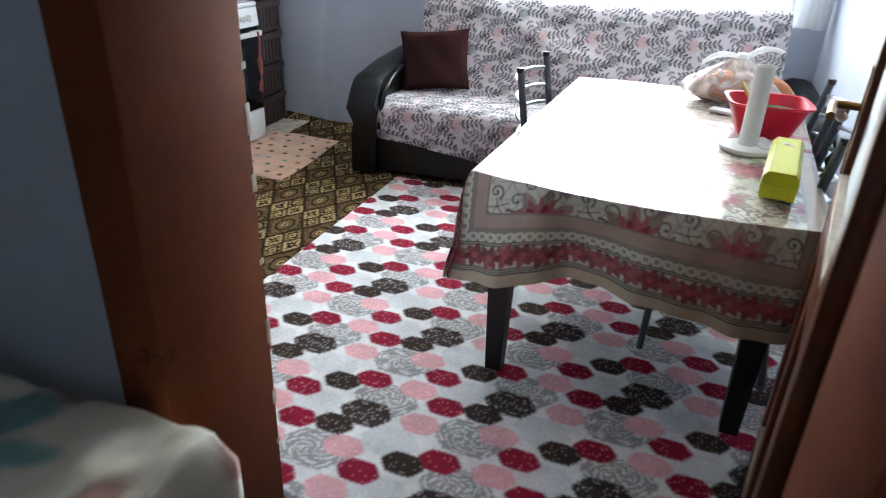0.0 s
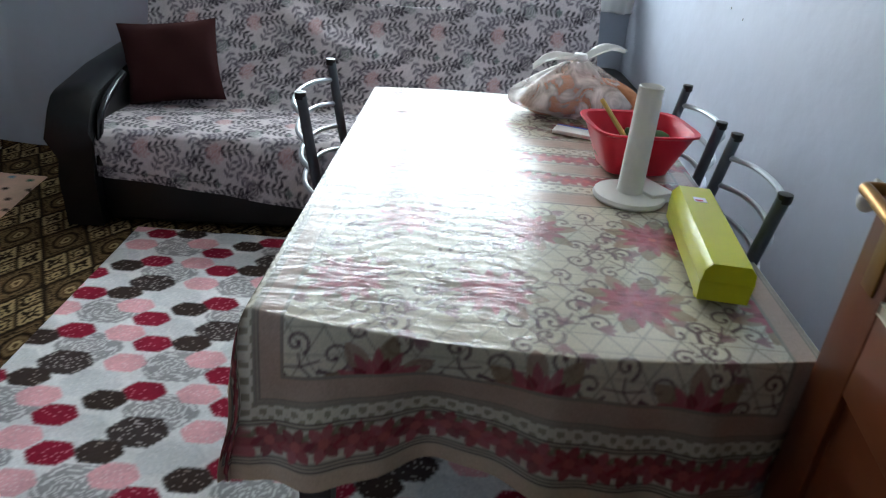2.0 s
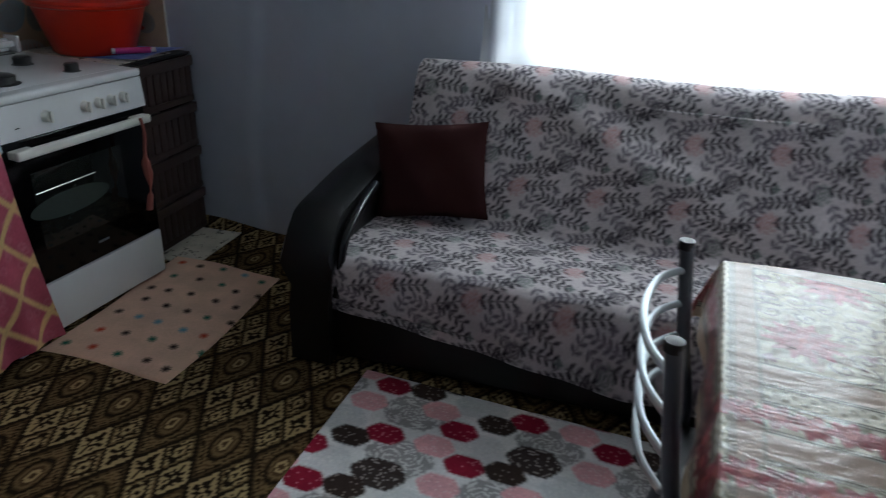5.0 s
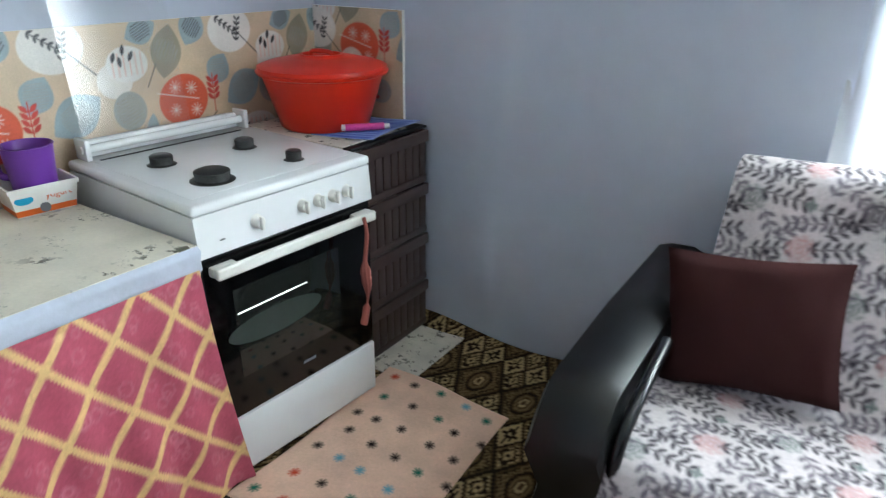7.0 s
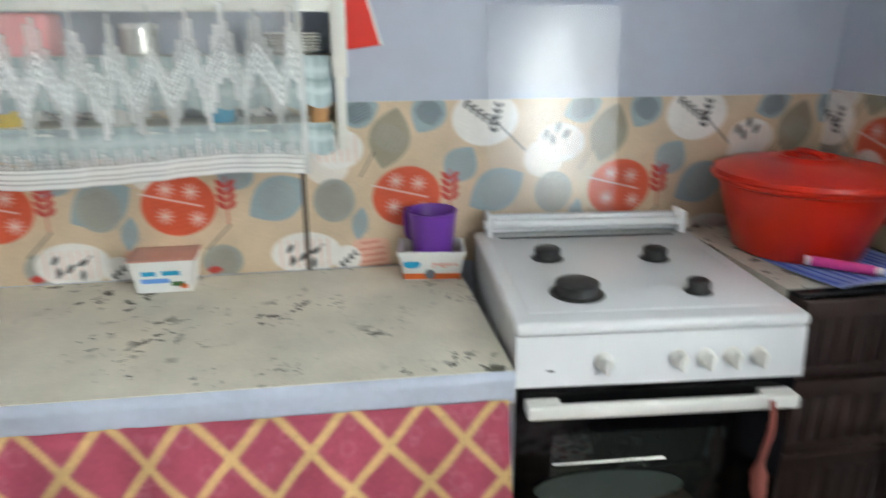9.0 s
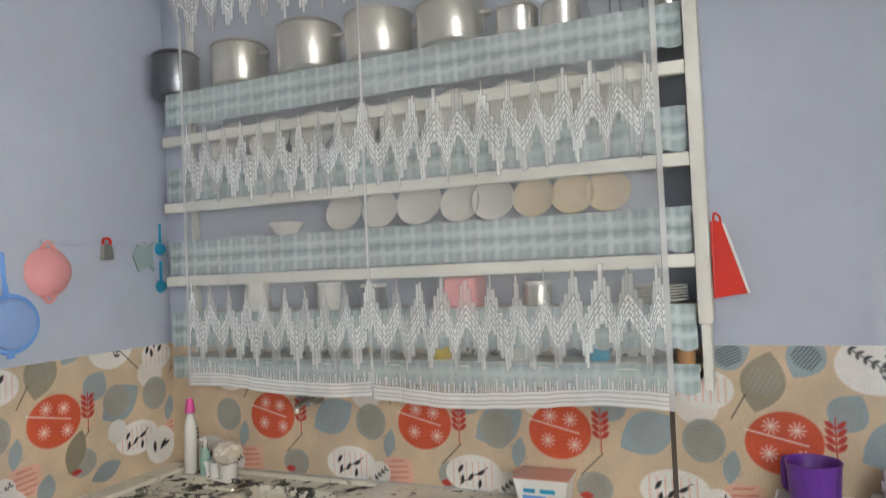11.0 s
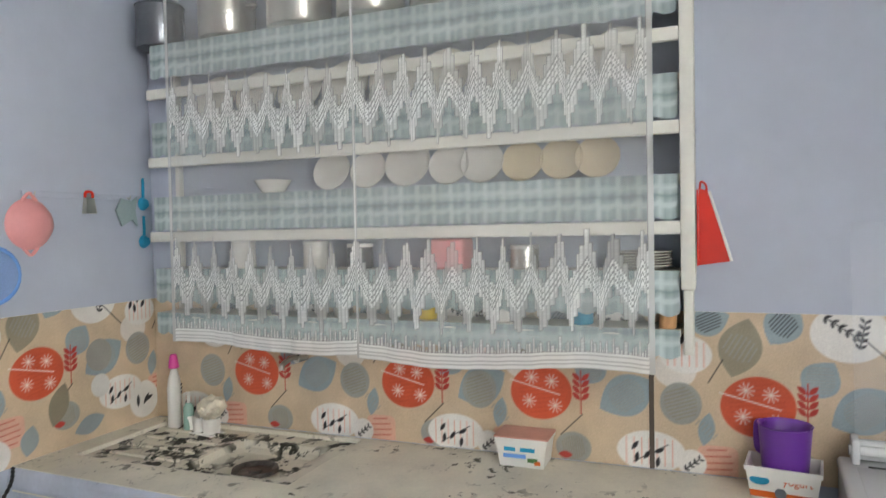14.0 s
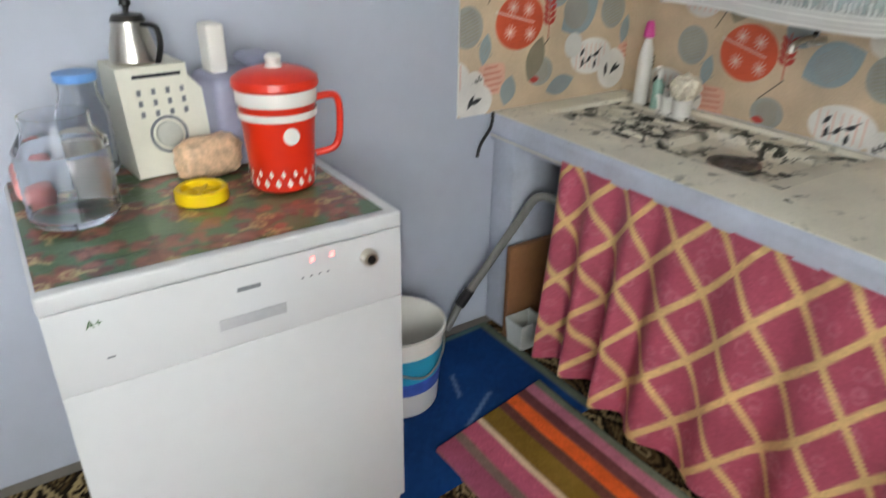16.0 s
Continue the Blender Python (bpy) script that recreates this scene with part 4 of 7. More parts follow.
# ---- sofa ----
def sofa():
    s = thing("sofa", "black leatherette sofa with curved padded arms", "sofa", (0, 0, 0))
    part("base", box(-0.48, 1.74, 4.835, 5.62, 0.035, 0.262, 0.02, 3), LEATHER, s)
    part("seat_block", box(-0.46, 1.72, 4.84, 5.52, 0.262, 0.405, 0.03, 3), LEATHER, s)
    ring = lambda x: [(x, 5.27, 0.40), (x, 5.53, 0.925), (x, 5.62, 0.935), (x, 5.66, 0.90), (x, 5.66, 0.24), (x, 5.40, 0.24)]
    part("backrest", loft([ring(-0.36), ring(1.70)]), LEATHER, s)

    def arm(x0, d):
        rows = []
        for i in range(21):
            t = i / 20
            y = 4.775 + 0.86 * t
            top = 0.572 + 0.11 * min(t, 0.5) + 0.04 * max(t - 0.5, 0) - 0.11 * max(0, 1 - t / 0.14) ** 2
            roll = 0.045 * (1 - 0.4 * t)
            out = []
            prof = [(0.0, 0.03), (0.0, 0.25), (0.015, top - 0.14), (-roll * 0.6, top - 0.055), (-roll * 0.3, top - 0.015), (0.03, top), (0.10, top + 0.004), (0.15, top - 0.02), (0.165, top - 0.06), (0.155, top - 0.13), (0.145, 0.25), (0.145, 0.03)]
            for px, pz in prof:
                out.append((x0 + d * px, y + (0.02 * (0.3 - pz) if t < 0.05 else 0), pz))
            rows.append(out)
        part("arm", loft(rows), LEATHER, s)
        part("arm_trim", tube(curve([(x0 + d * 0.168, 4.80, 0.30), (x0 + d * 0.178, 4.83, 0.475), (x0 + d * 0.182, 4.93, 0.55), (x0 + d * 0.178, 5.12, 0.598)]), 0.016, 10), mat("glossy_black_trim", c(18, 18, 20), 0.16, 0, 0.1, 4, 40, 0), s, "glossy black trim")
    arm(-0.590, 1), arm(1.895, -1)
    for x in (-0.40, 1.66):
        for y in (4.90, 5.55):
            part("foot", lathe([(0, 0), (0.022, 0), (0.026, 0.026), (0, 0.026)], 14, pose(x, y, 0.0115)), BLACKPL, s)


sofa()


def cover_print(k):
    """Roses in staggered columns with leafy sprigs between them, charcoal and blush on pale grey."""
    dark, grey, blush, gre = c(46, 42, 52), c(100, 94, 104), c(182, 138, 138), c(92, 106, 102)
    r = random.Random(7)
    cw, ch = 0.146, 0.222

    def sprig(x, y, turn, col, n=5, l=0.118):
        dx, dy = math.cos(radians(turn)), math.sin(radians(turn))
        k.line(x - l / 2 * dx, y - l / 2 * dy, x + l / 2 * dx, y + l / 2 * dy, 0.0040, col)
        for q in range(n):
            t = (q / (n - 1) - 0.5) * l * 0.86
            for sd in (-1, 1):
                a = turn + sd * 46
                k.leaf(x + t * dx + 0.0165 * math.cos(radians(a)), y + t * dy + 0.0165 * math.sin(radians(a)), 0.029, 0.0115, a, col, 0.95)
    for i in range(-1, int(k.w / cw) + 2):
        for j in range(-1, int(k.h / ch) + 2):
            x, y = i * cw + 0.06, (j + 0.5 * (i % 2)) * ch + 0.04
            way = 1 if i % 2 else -1
            rc = (dark, blush, gre, blush)[(i + 2 * j) % 4]
            for a in range(0, 360, 40):
                k.leaf(x + 0.031 * math.cos(radians(a)), y + 0.031 * math.sin(radians(a)), 0.026, 0.012, a + 60, rc, 0.55)
            last = None
            for q in range(30):
                a, rad = q * 0.62, 0.027 * (1 - q / 31)
                now = (x + rad * math.cos(a), y + rad * math.sin(a))
                if last:
                    k.line(*last, *now, 0.0046, rc, 0.95)
                last = now
            sprig(x + cw * 0.50, y + ch * 0.06, 10 * way, dark)
            sprig(x + cw * 0.04, y + ch * 0.31, 176 + 14 * way, dark if j % 2 else grey, 5, 0.105)
            sprig(x - cw * 0.42, y - ch * 0.20, -32 * way, dark, 4, 0.085)
            sprig(x + cw * 0.36, y - ch * 0.24, 62 * way, grey, 3, 0.062)
            sprig(x + cw * 0.46, y + ch * 0.44, -12 * way, dark, 4, 0.090)
            sprig(x - cw * 0.30, y + ch * 0.16, 40 * way, grey, 3, 0.058)
            for a in (0, 90, 180, 270):
                k.leaf(x + 0.008 * math.cos(radians(a)), y + ch * 0.5 + 0.008 * math.sin(radians(a)), 0.017, 0.011, a, gre if i % 2 else grey, 0.9)
    return k.grain(0.05)


def sofa_cover():
    prof = curve([(0, 4.812, 0.235), (0, 4.795, 0.33), (0, 4.80, 0.405), (0, 4.85, 0.447), (0, 5.02, 0.452), (0, 5.20, 0.440), (0, 5.265, 0.452), (0, 5.34, 0.58), (0, 5.44, 0.79), (0, 5.505, 0.925), (0, 5.56, 0.965), (0, 5.62, 0.965), (0, 5.672, 0.93), (0, 5.685, 0.80)], 12)
    ln = [0]
    for a, b in zip(prof, prof[1:]):
        ln.append(ln[-1] + (b - a).length)
    W, H = 2.16, ln[-1]
    k = cover_print(Cloth(W, H, 0.0056, c(198, 190, 192)))
    yy = np.interp(k.Y, ln, [p.y for p in prof])
    zz = np.interp(k.Y, ln, [p.z for p in prof])
    onback = np.clip((k.Y - 0.72) / 0.2, 0, 1)
    x = -0.455 + k.X + 0.06 * onback * (1 - k.X / W) 
    f = waves(k.X, k.Y, 31, 6, 7)
    sag = np.exp(-((k.Y - 0.80 - 0.12 * np.sin(2.2 * k.X)) / 0.09) ** 2)
    diag = np.exp(-((k.Y - 1.25 + 0.42 * (k.X - 0.25)) / 0.06) ** 2) * np.clip((k.X - 0.1) * 3, 0, 1) * np.clip((1.4 - k.X) * 3, 0, 1)
    yy = yy - 0.007 * f - 0.014 * sag * (1 + np.sin(9 * k.X)) - 0.020 * diag - 0.005 * np.sin(21 * k.X) * (k.Y < 0.2)
    zz = zz + 0.038 * (k.X / W) * np.clip((zz - 0.5) / 0.45, 0, 1) + 0.004 * f * (k.Y < 0.75) + 0.012 * np.sin(3.1 * k.X + 1) * (k.Y < 0.04) + 0.008 * np.sin(4 * k.X) * (onback > 0.9) * (k.Y > 1.15)
    zz = zz - 0.105 * np.clip(k.X / 1.0, 0, 1) * np.clip(1 - k.Y / 0.16, 0, 1)
    solo("sofa_cover", grid_mesh("sofa_cover", np.stack([x, yy, zz], -1), k.col, FABRIC), FABRIC, "pale grey throw with charcoal sprigs and spirals draped over the sofa", "throw")


sofa_cover()


def cushion():
    bm = bmesh.new()
    n = 22
    W, H = 0.43, 0.36
    verts = {}
    for side in (1, -1):
        for i in range(n + 1):
            for j in range(n + 1):
                u, v = 2 * i / n - 1, 2 * j / n - 1
                edge = max(abs(u), abs(v)) > 0.999
                if edge and side == -1:
                    verts[side, i, j] = verts[1, i, j]
                    continue
                th = 0.062 * ((1 - u * u) * (1 - v * v)) ** 0.38
                px = u * W / 2 * (1 - 0.07 * (1 - v * v))
                pz = v * H / 2 * (1 - 0.07 * (1 - u * u))
                verts[side, i, j] = bm.verts.new((px, side * th + 0.004 * math.sin(6 * u + 4 * v), pz))
        for i in range(n):
            for j in range(n):
                bm.faces.new([verts[side, i, j], verts[side, i + 1, j], verts[side, i + 1, j + 1], verts[side, i, j + 1]])
    ob = solo("cushion", bm, MAROON, "square maroon cushion leaning on the sofa back", "cushion")
    ob.matrix_world = pose(-0.252, 5.275, 0.622, -17, -6, 6)


cushion()


# ---- window curtains ----
def tulle():
    k = Cloth(1.86, 1.40, 0.02, (0.93, 0.94, 0.95))
    a = 0.30 + 0.25 * waves(k.X * 3, k.Y * 0.4, 3, 6, 6) + 0.6 * np.exp(-((k.Y - 0.05 - 0.04 * np.sin(6 * k.X)) / 0.07) ** 2)
    x = WX0 - 0.10 + k.X * 1.0
    z = 0.90 + k.Y + 0.035 * np.sin(5 * k.X) * (k.Y < 0.3)
    y = YF - 0.035 + 0.022 * np.sin(34 * k.X + 1.5 * np.sin(3 * k.Y)) - 0.03 * np.exp(-k.Y / 0.1)
    solo("sheer_curtain", grid_mesh("sheer_curtain", np.stack([x, y, z], -1), k.col, TULLE, np.clip(a, 0, 1)), TULLE, "sheer white tulle curtain over the window", "curtain")


tulle()


def side_curtain():
    k = Cloth(0.30, 1.50, 0.012, (0.86, 0.87, 0.88))
    x = 1.600 + k.X * 1.04
    y = YF - 0.10 + 0.028 * np.sin(46 * k.X) + 0.012 * np.sin(90 * k.X + 2)
    z = 0.915 + k.Y + 0.03 * (k.X < 0.12)
    ob = solo("side_curtain", grid_mesh("side_curtain", np.stack([x, y, z], -1), k.col, WHITEFAB), WHITEFAB, "white cloth curtain hanging at the window's side", "curtain")
    so = ob.modifiers.new("thick", "SOLIDIFY")
    so.thickness = 0.004


side_curtain()
solo("curtain_rod", tube([(WX0 - 0.25, YF - 0.06, 2.36), (1.92, YF - 0.06, 2.36)], 0.012), WHITEPL, "white curtain rod above the window", "curtain rod")


# ---- printed wall panels over the counter ----
def panel_motifs(k, origins, lo, hi):
    """Leaves and ovals round each orange disc."""
    grey, blue, taupe, white, ink, orange, blush, red = (c(*v) for v in ((158, 158, 152), (150, 164, 170), (152, 144, 124), (228, 224, 218), (40, 40, 44), (208, 90, 58), (224, 170, 150), (186, 60, 50)))

    def hatch(x, y, rx, ry, col, turn, n=9):
        for i in range(n):
            t = (i / (n - 1) - 0.5) * 1.5
            dx, dy = math.cos(radians(turn)), math.sin(radians(turn))
            h = math.sqrt(max(1 - t * t, 0.05)) * 0.8
            k.line(x - rx * h * dx - ry * t * dy, y - rx * h * dy + ry * t * dx, x + rx * h * dx - ry * t * dy, y + rx * h * dy + ry * t * dx, 0.0038, col, 0.8)

    def sprig(x, y, l, turn, col, n=5, size=0.02):
        dx, dy = math.cos(radians(turn)), math.sin(radians(turn))
        k.line(x - l / 2 * dx, y - l / 2 * dy, x + l / 2 * dx, y + l / 2 * dy, 0.004, col)
        for i in range(n):
            q = (i / max(n - 1, 1) - 0.5) * l
            for sd in (-1, 1):
                a = turn + sd * 45
                k.leaf(x + q * dx + 0.5 * size * math.cos(radians(a)), y + q * dy + 0.5 * size * math.sin(radians(a)), size, size * 0.42, a, col)
    for x, y in origins:
        k.ellipse(x - 0.205, y - 0.005, 0.058, 0.062, grey), hatch(x - 0.205, y - 0.005, 0.055, 0.055, taupe, 20)
        k.leaf(x - 0.045, y + 0.165, 0.175, 0.115, 75, taupe), hatch(x - 0.045, y + 0.165, 0.045, 0.05, grey, 60, 7)
        k.leaf(x + 0.065, y + 0.235, 0.13, 0.10, 60, blue), hatch(x + 0.065, y + 0.235, 0.04, 0.04, ink, 50, 8)
        k.ellipse(x + 0.225, y + 0.215, 0.095, 0.078, white)
        sprig(x + 0.20, y + 0.235, 0.085, -35, ink), sprig(x + 0.255, y + 0.21, 0.07, 80, ink)
        k.line(x + 0.24, y + 0.22, x + 0.345, y + 0.12, 0.004, ink)
        k.leaf(x + 0.155, y + 0.085, 0.12, 0.10, 55, blue), hatch(x + 0.155, y + 0.085, 0.045, 0.045, grey, 0, 9)
        k.leaf(x + 0.262, y + 0.008, 0.185, 0.125, 30, blue), hatch(x + 0.262, y + 0.008, 0.065, 0.05, grey, 35, 11)
        k.ellipse(x - 0.190, y + 0.140, 0.072, 0.056, white)
        for i in range(6):
            k.line(x - 0.240 + 0.02 * i, y + 0.105, x - 0.240 + 0.02 * i, y + 0.175, 0.003, blush)
        for dx, dy, a in ((-0.235, 0.165, 70), (-0.215, 0.150, 95), (-0.20, 0.185, 80), (-0.175, 0.165, 60)):
            k.leaf(x + dx, y + dy, 0.036, 0.015, a, ink)
        k.leaf(x - 0.128, y + 0.238, 0.12, 0.085, 20, blue), hatch(x - 0.128, y + 0.238, 0.045, 0.032, ink, 25, 7)
        k.ellipse(x + 0.400, y + 0.095, 0.060, 0.055, white, 0, 0.8)
        k.ellipse(x - 0.105, y - 0.170, 0.055, 0.050, blush, 0, 0.8, 5), hatch(x - 0.105, y - 0.17, 0.05, 0.05, red, 5, 5)
        k.ellipse(x - 0.29, y - 0.155, 0.098, 0.062, white)
        for i in range(7):
            k.line(x - 0.36 + 0.022 * i, y - 0.195, x - 0.36 + 0.022 * i, y - 0.115, 0.003, blush)
        for i, (dx, dy) in enumerate(((-0.33, -0.175), (-0.30, -0.165), (-0.265, -0.15), (-0.27, -0.185), (-0.335, -0.14))):
            k.leaf(x + dx, y + dy, 0.034, 0.013, 80 - 25 * (i % 3), ink)
        k.line(x - 0.34, y - 0.19, x - 0.24, y - 0.13, 0.003, ink)
        k.ellipse(x - 0.175, y - 0.178, 0.040, 0.040, white), sprig(x - 0.175, y - 0.182, 0.05, 40, ink, 4, 0.015)
        k.ellipse(x + 0.10, y - 0.165, 0.055, 0.048, grey), hatch(x + 0.10, y - 0.165, 0.045, 0.04, taupe, 100)
        k.leaf(x + 0.075, y - 0.19, 0.045, 0.022, 0, red)
        k.line(x + 0.06, y - 0.13, x + 0.13, y - 0.06, 0.0035, ink), k.line(x - 0.13, y + 0.06, x - 0.09, y + 0.13, 0.0035, ink)
        k.leaf(x - 0.135, y - 0.075, 0.10, 0.045, 80, blue), hatch(x - 0.135, y - 0.075, 0.018, 0.04, grey, 50, 6)
        k.ellipse(x, y, 0.098, 0.086, orange, 8), hatch(x, y, 0.09, 0.08, c(198, 82, 52), 10, 10)
        for fx, fy in ((-0.038, -0.030), (0.034, 0.036), (0.045, -0.040), (-0.03, 0.045)):
            for a in range(0, 180, 36):
                k.line(x + fx - 0.023 * math.cos(radians(a)), y + fy - 0.023 * math.sin(radians(a)), x + fx + 0.023 * math.cos(radians(a)), y + fy + 0.023 * math.sin(radians(a)), 0.0034, white, 0.65)
        k.line(x - 0.10, y + 0.035, x + 0.06, y - 0.005, 0.003, white)
        for q in range(4):
            for sd in (-1, 1):
                k.leaf(x + 0.125 + sd * 0.014, y - 0.005 + 0.020 * q, 0.034, 0.015, 90 - sd * 45, red)
        k.line(x + 0.125, y - 0.06, x + 0.125, y + 0.075, 0.004, red)
    return k.grain(0.02)


PZ0, PZ1 = 0.797, 1.268
west = Cloth(YF - YN - 0.002, PZ1 - PZ0, 0.0035, c(206, 184, 156))
panel_motifs(west, [(y - YN, 0.205) for y in (2.72, 3.34, 3.80, 4.42, 5.06, 5.66)], 0, 1)
west.col *= (1 + 0.04 * waves(west.X * 2, west.Y * 2, 3, 5, 4))[..., None]
P = np.stack([np.full(west.X.shape, XL + 0.006), YN + 0.001 + west.X, PZ0 + west.Y], -1)
wp = thing("backsplash_panel", "beige wall panel printed with orange discs and grey leaves", "wall panel", (0, 0, 0))
part("printed_sheet", grid_mesh("printed_sheet", P, west.col, DECOR), DECOR, wp)
part("backing", box(XL, XL + 0.0045, YN + 0.001, YF - 0.001, PZ0, PZ1), WHITEPL, wp)
part("joint_strip", box(XL + 0.0065, XL + 0.010, 4.128, 4.142, PZ0, PZ1 - 0.16), mat("dark_joint", c(96, 84, 74), 0.7), wp, "dark joint strip")
south = Cloth(0.752, 0.478, 0.0035, c(206, 184, 156))
panel_motifs(south, [(0.235, 0.28), (0.86, 0.30)], 0, 1)
south.leaf(0.31, 0.158, 0.15, 0.075, 70, c(140, 132, 112)), south.ellipse(0.477, 0.30, 0.055, 0.058, c(158, 156, 148)), south.ellipse(0.479, 0.188, 0.040, 0.042, c(214, 212, 206))
south.leaf(0.20, 0.066, 0.10, 0.065, 75, c(150, 160, 162)), south.leaf(0.43, 0.060, 0.13, 0.065, 15, c(148, 158, 162))
south.ellipse(0.06, 0.045, 0.075, 0.060, c(228, 224, 218)), south.ellipse(0.68, 0.09, 0.07, 0.07, c(228, 224, 218))
for dx, t in ((0.65, 90), (0.69, 55), (0.70, 20), (0.05, 60), (0.07, 20)):
    south.leaf(dx, 0.09 if dx > 0.5 else 0.045, 0.05, 0.016, t, c(40, 40, 44))
P = np.stack([-1.378 - south.X, np.full(south.X.shape, YN + 0.006), 0.790 + south.Y], -1)
sp = thing("side_backsplash_panel", "beige leaf-printed wall panel beside the sink", "wall panel", (0, 0, 0))
part("printed_sheet", grid_mesh("printed_sheet", P, south.col, DECOR), DECOR, sp)
part("backing", box(XL + 0.007, -1.378, YN, YN + 0.0045, 0.790, 1.268), WHITEPL, sp)
north = Cloth(0.452, 0.50, 0.0045, c(206, 184, 156))
panel_motifs(north, [(0.24, 0.36), (-0.2, 0.2)], 0, 1)
P = np.stack([XL + 0.007 + north.X, np.full(north.X.shape, YF - 0.0475), 0.78 + north.Y], -1)
np_ = thing("corner_backsplash_panel", "beige leaf-printed wall panel behind the crates", "wall panel", (0, 0, 0))
part("printed_sheet", grid_mesh("printed_sheet", P, north.col, DECOR), DECOR, np_)
part("backing", box(XL + 0.007, XL + 0.459, YF - 0.046, YF - 0.001, 0.78, 1.28), WHITEPL, np_)

# ---- counter with sink ----
def slab(x0, x1, y0, y1, hx0, hx1, hy0, hy1, z0, z1):
    """One slab with a rectangular opening through it."""
    b = bmesh.new()
    rings = [[b.verts.new((x, y, z)) for x, y in ((ax0, ay0), (ax1, ay0), (ax1, ay1), (ax0, ay1))] for z in (z0, z1) for ax0, ax1, ay0, ay1 in ((x0, x1, y0, y1), (hx0, hx1, hy0, hy1))]
    for p, q in ((0, 1), (2, 3), (0, 2), (1, 3)):
        for k in range(4):
            b.faces.new((rings[p][k], rings[p][(k + 1) % 4], rings[q][(k + 1) % 4], rings[q][k]))
    return b


CX, CY0, CY1, CZ = -1.453, 2.232, 4.560, 0.795
def front_x(y):
    """The counter's front edge, deeper towards the cooker."""
    return CX - 0.062 * (CY1 - y) / (CY1 - CY0)


ctr = thing("kitchen_counter", "worn stained mosaic concrete worktop with a built-in sink", "counter", (0, 0, 0))
SX0, SX1, SY0, SY1 = -2.03, -1.70, 2.72, 3.11      # bowl
RX0, RX1, RY0, RY1 = -2.10, -1.665, 2.33, 3.17      # shallow draining tray
X0 = XL + 0.008
bm = slab(X0, CX, CY0, CY1, RX0, RX1, RY0, RY1, 0.715, CZ)
for v in bm.verts:
    if v.co.x > CX - 0.001:
        v.co.x = front_x(v.co.y)
part("worktop", bm, CONCRETE, ctr, smooth=False)
bm = slab(RX0, RX1, RY0, RY1, SX0, SX1, SY0, SY1, 0.715, CZ - 0.014)
part("draining_tray", bm, DARKCON, ctr, "draining tray with dark mould stains", smooth=False)
for i in range(4):
    part("rib", box(RX0 + 0.07 + 0.09 * i, RX0 + 0.088 + 0.09 * i, RY0 + 0.05, SY0 - 0.03, CZ - 0.0145, CZ - 0.006, 0.003), DARKCON, ctr)
ring = lambda d, z: [(SX0 + d, SY0 + d, z), (SX1 - d, SY0 + d, z), (SX1 - d, SY1 - d, z), (SX0 + d, SY1 - d, z)]
bm = loft([ring(0, 0.58), ring(0, CZ - 0.0145), ring(0.012, CZ - 0.0145), ring(0.03, 0.762), ring(0.06, 0.752)])
part("sink_bowl", bm, DARKCON, ctr, "sunken stained sink bowl", smooth=False)
part("drain", lathe([(0, 0.006), (0.018, 0.006), (0.022, 0.0), (0.052, 0.002), (0.062, 0.012), (0.072, 0.012), (0.074, 0.0)], 28, pose(-1.815, 2.94, 0.757)), mat("dull_drain_metal", c(104, 102, 98), 0.4, 0.7, 0.5, 30, 120), ctr)
# uneven whitewashed front edge
k = Cloth(CY1 - CY0, 0.073, 0.012, (1, 1, 1))
bulge = 0.006 * waves(k.X, k.Y * 3, 17, 6, 9)
P = np.stack([front_x(CY0 + k.X) + 0.014 + bulge, CY0 + k.X, 0.722 + k.Y - 0.0012], -1)
P[0, :, 0] = P[-1, :, 0] = front_x(CY0 + k.X[0]) + 0.001
ob = part("front_edge", grid_mesh("front_edge", P, None, RAWEDGE), RAWEDGE, ctr, "pale blue whitewashed edge")
part("edge_core", box(CX - 0.12, CX - 0.066, CY0, CY1, 0.703, 0.7148), RAWEDGE, ctr, smooth=False)
part("support_wall", box(X0, CX - 0.078, CY0, 2.345, 0.0, 0.7145, 0.006), RAWEDGE, ctr, "pale blue plastered end wall")
part("support_wall", box(X0, CX - 0.012, 4.47, CY1, 0.0, 0.7145, 0.006), RAWEDGE, ctr, "pale blue plastered end wall")


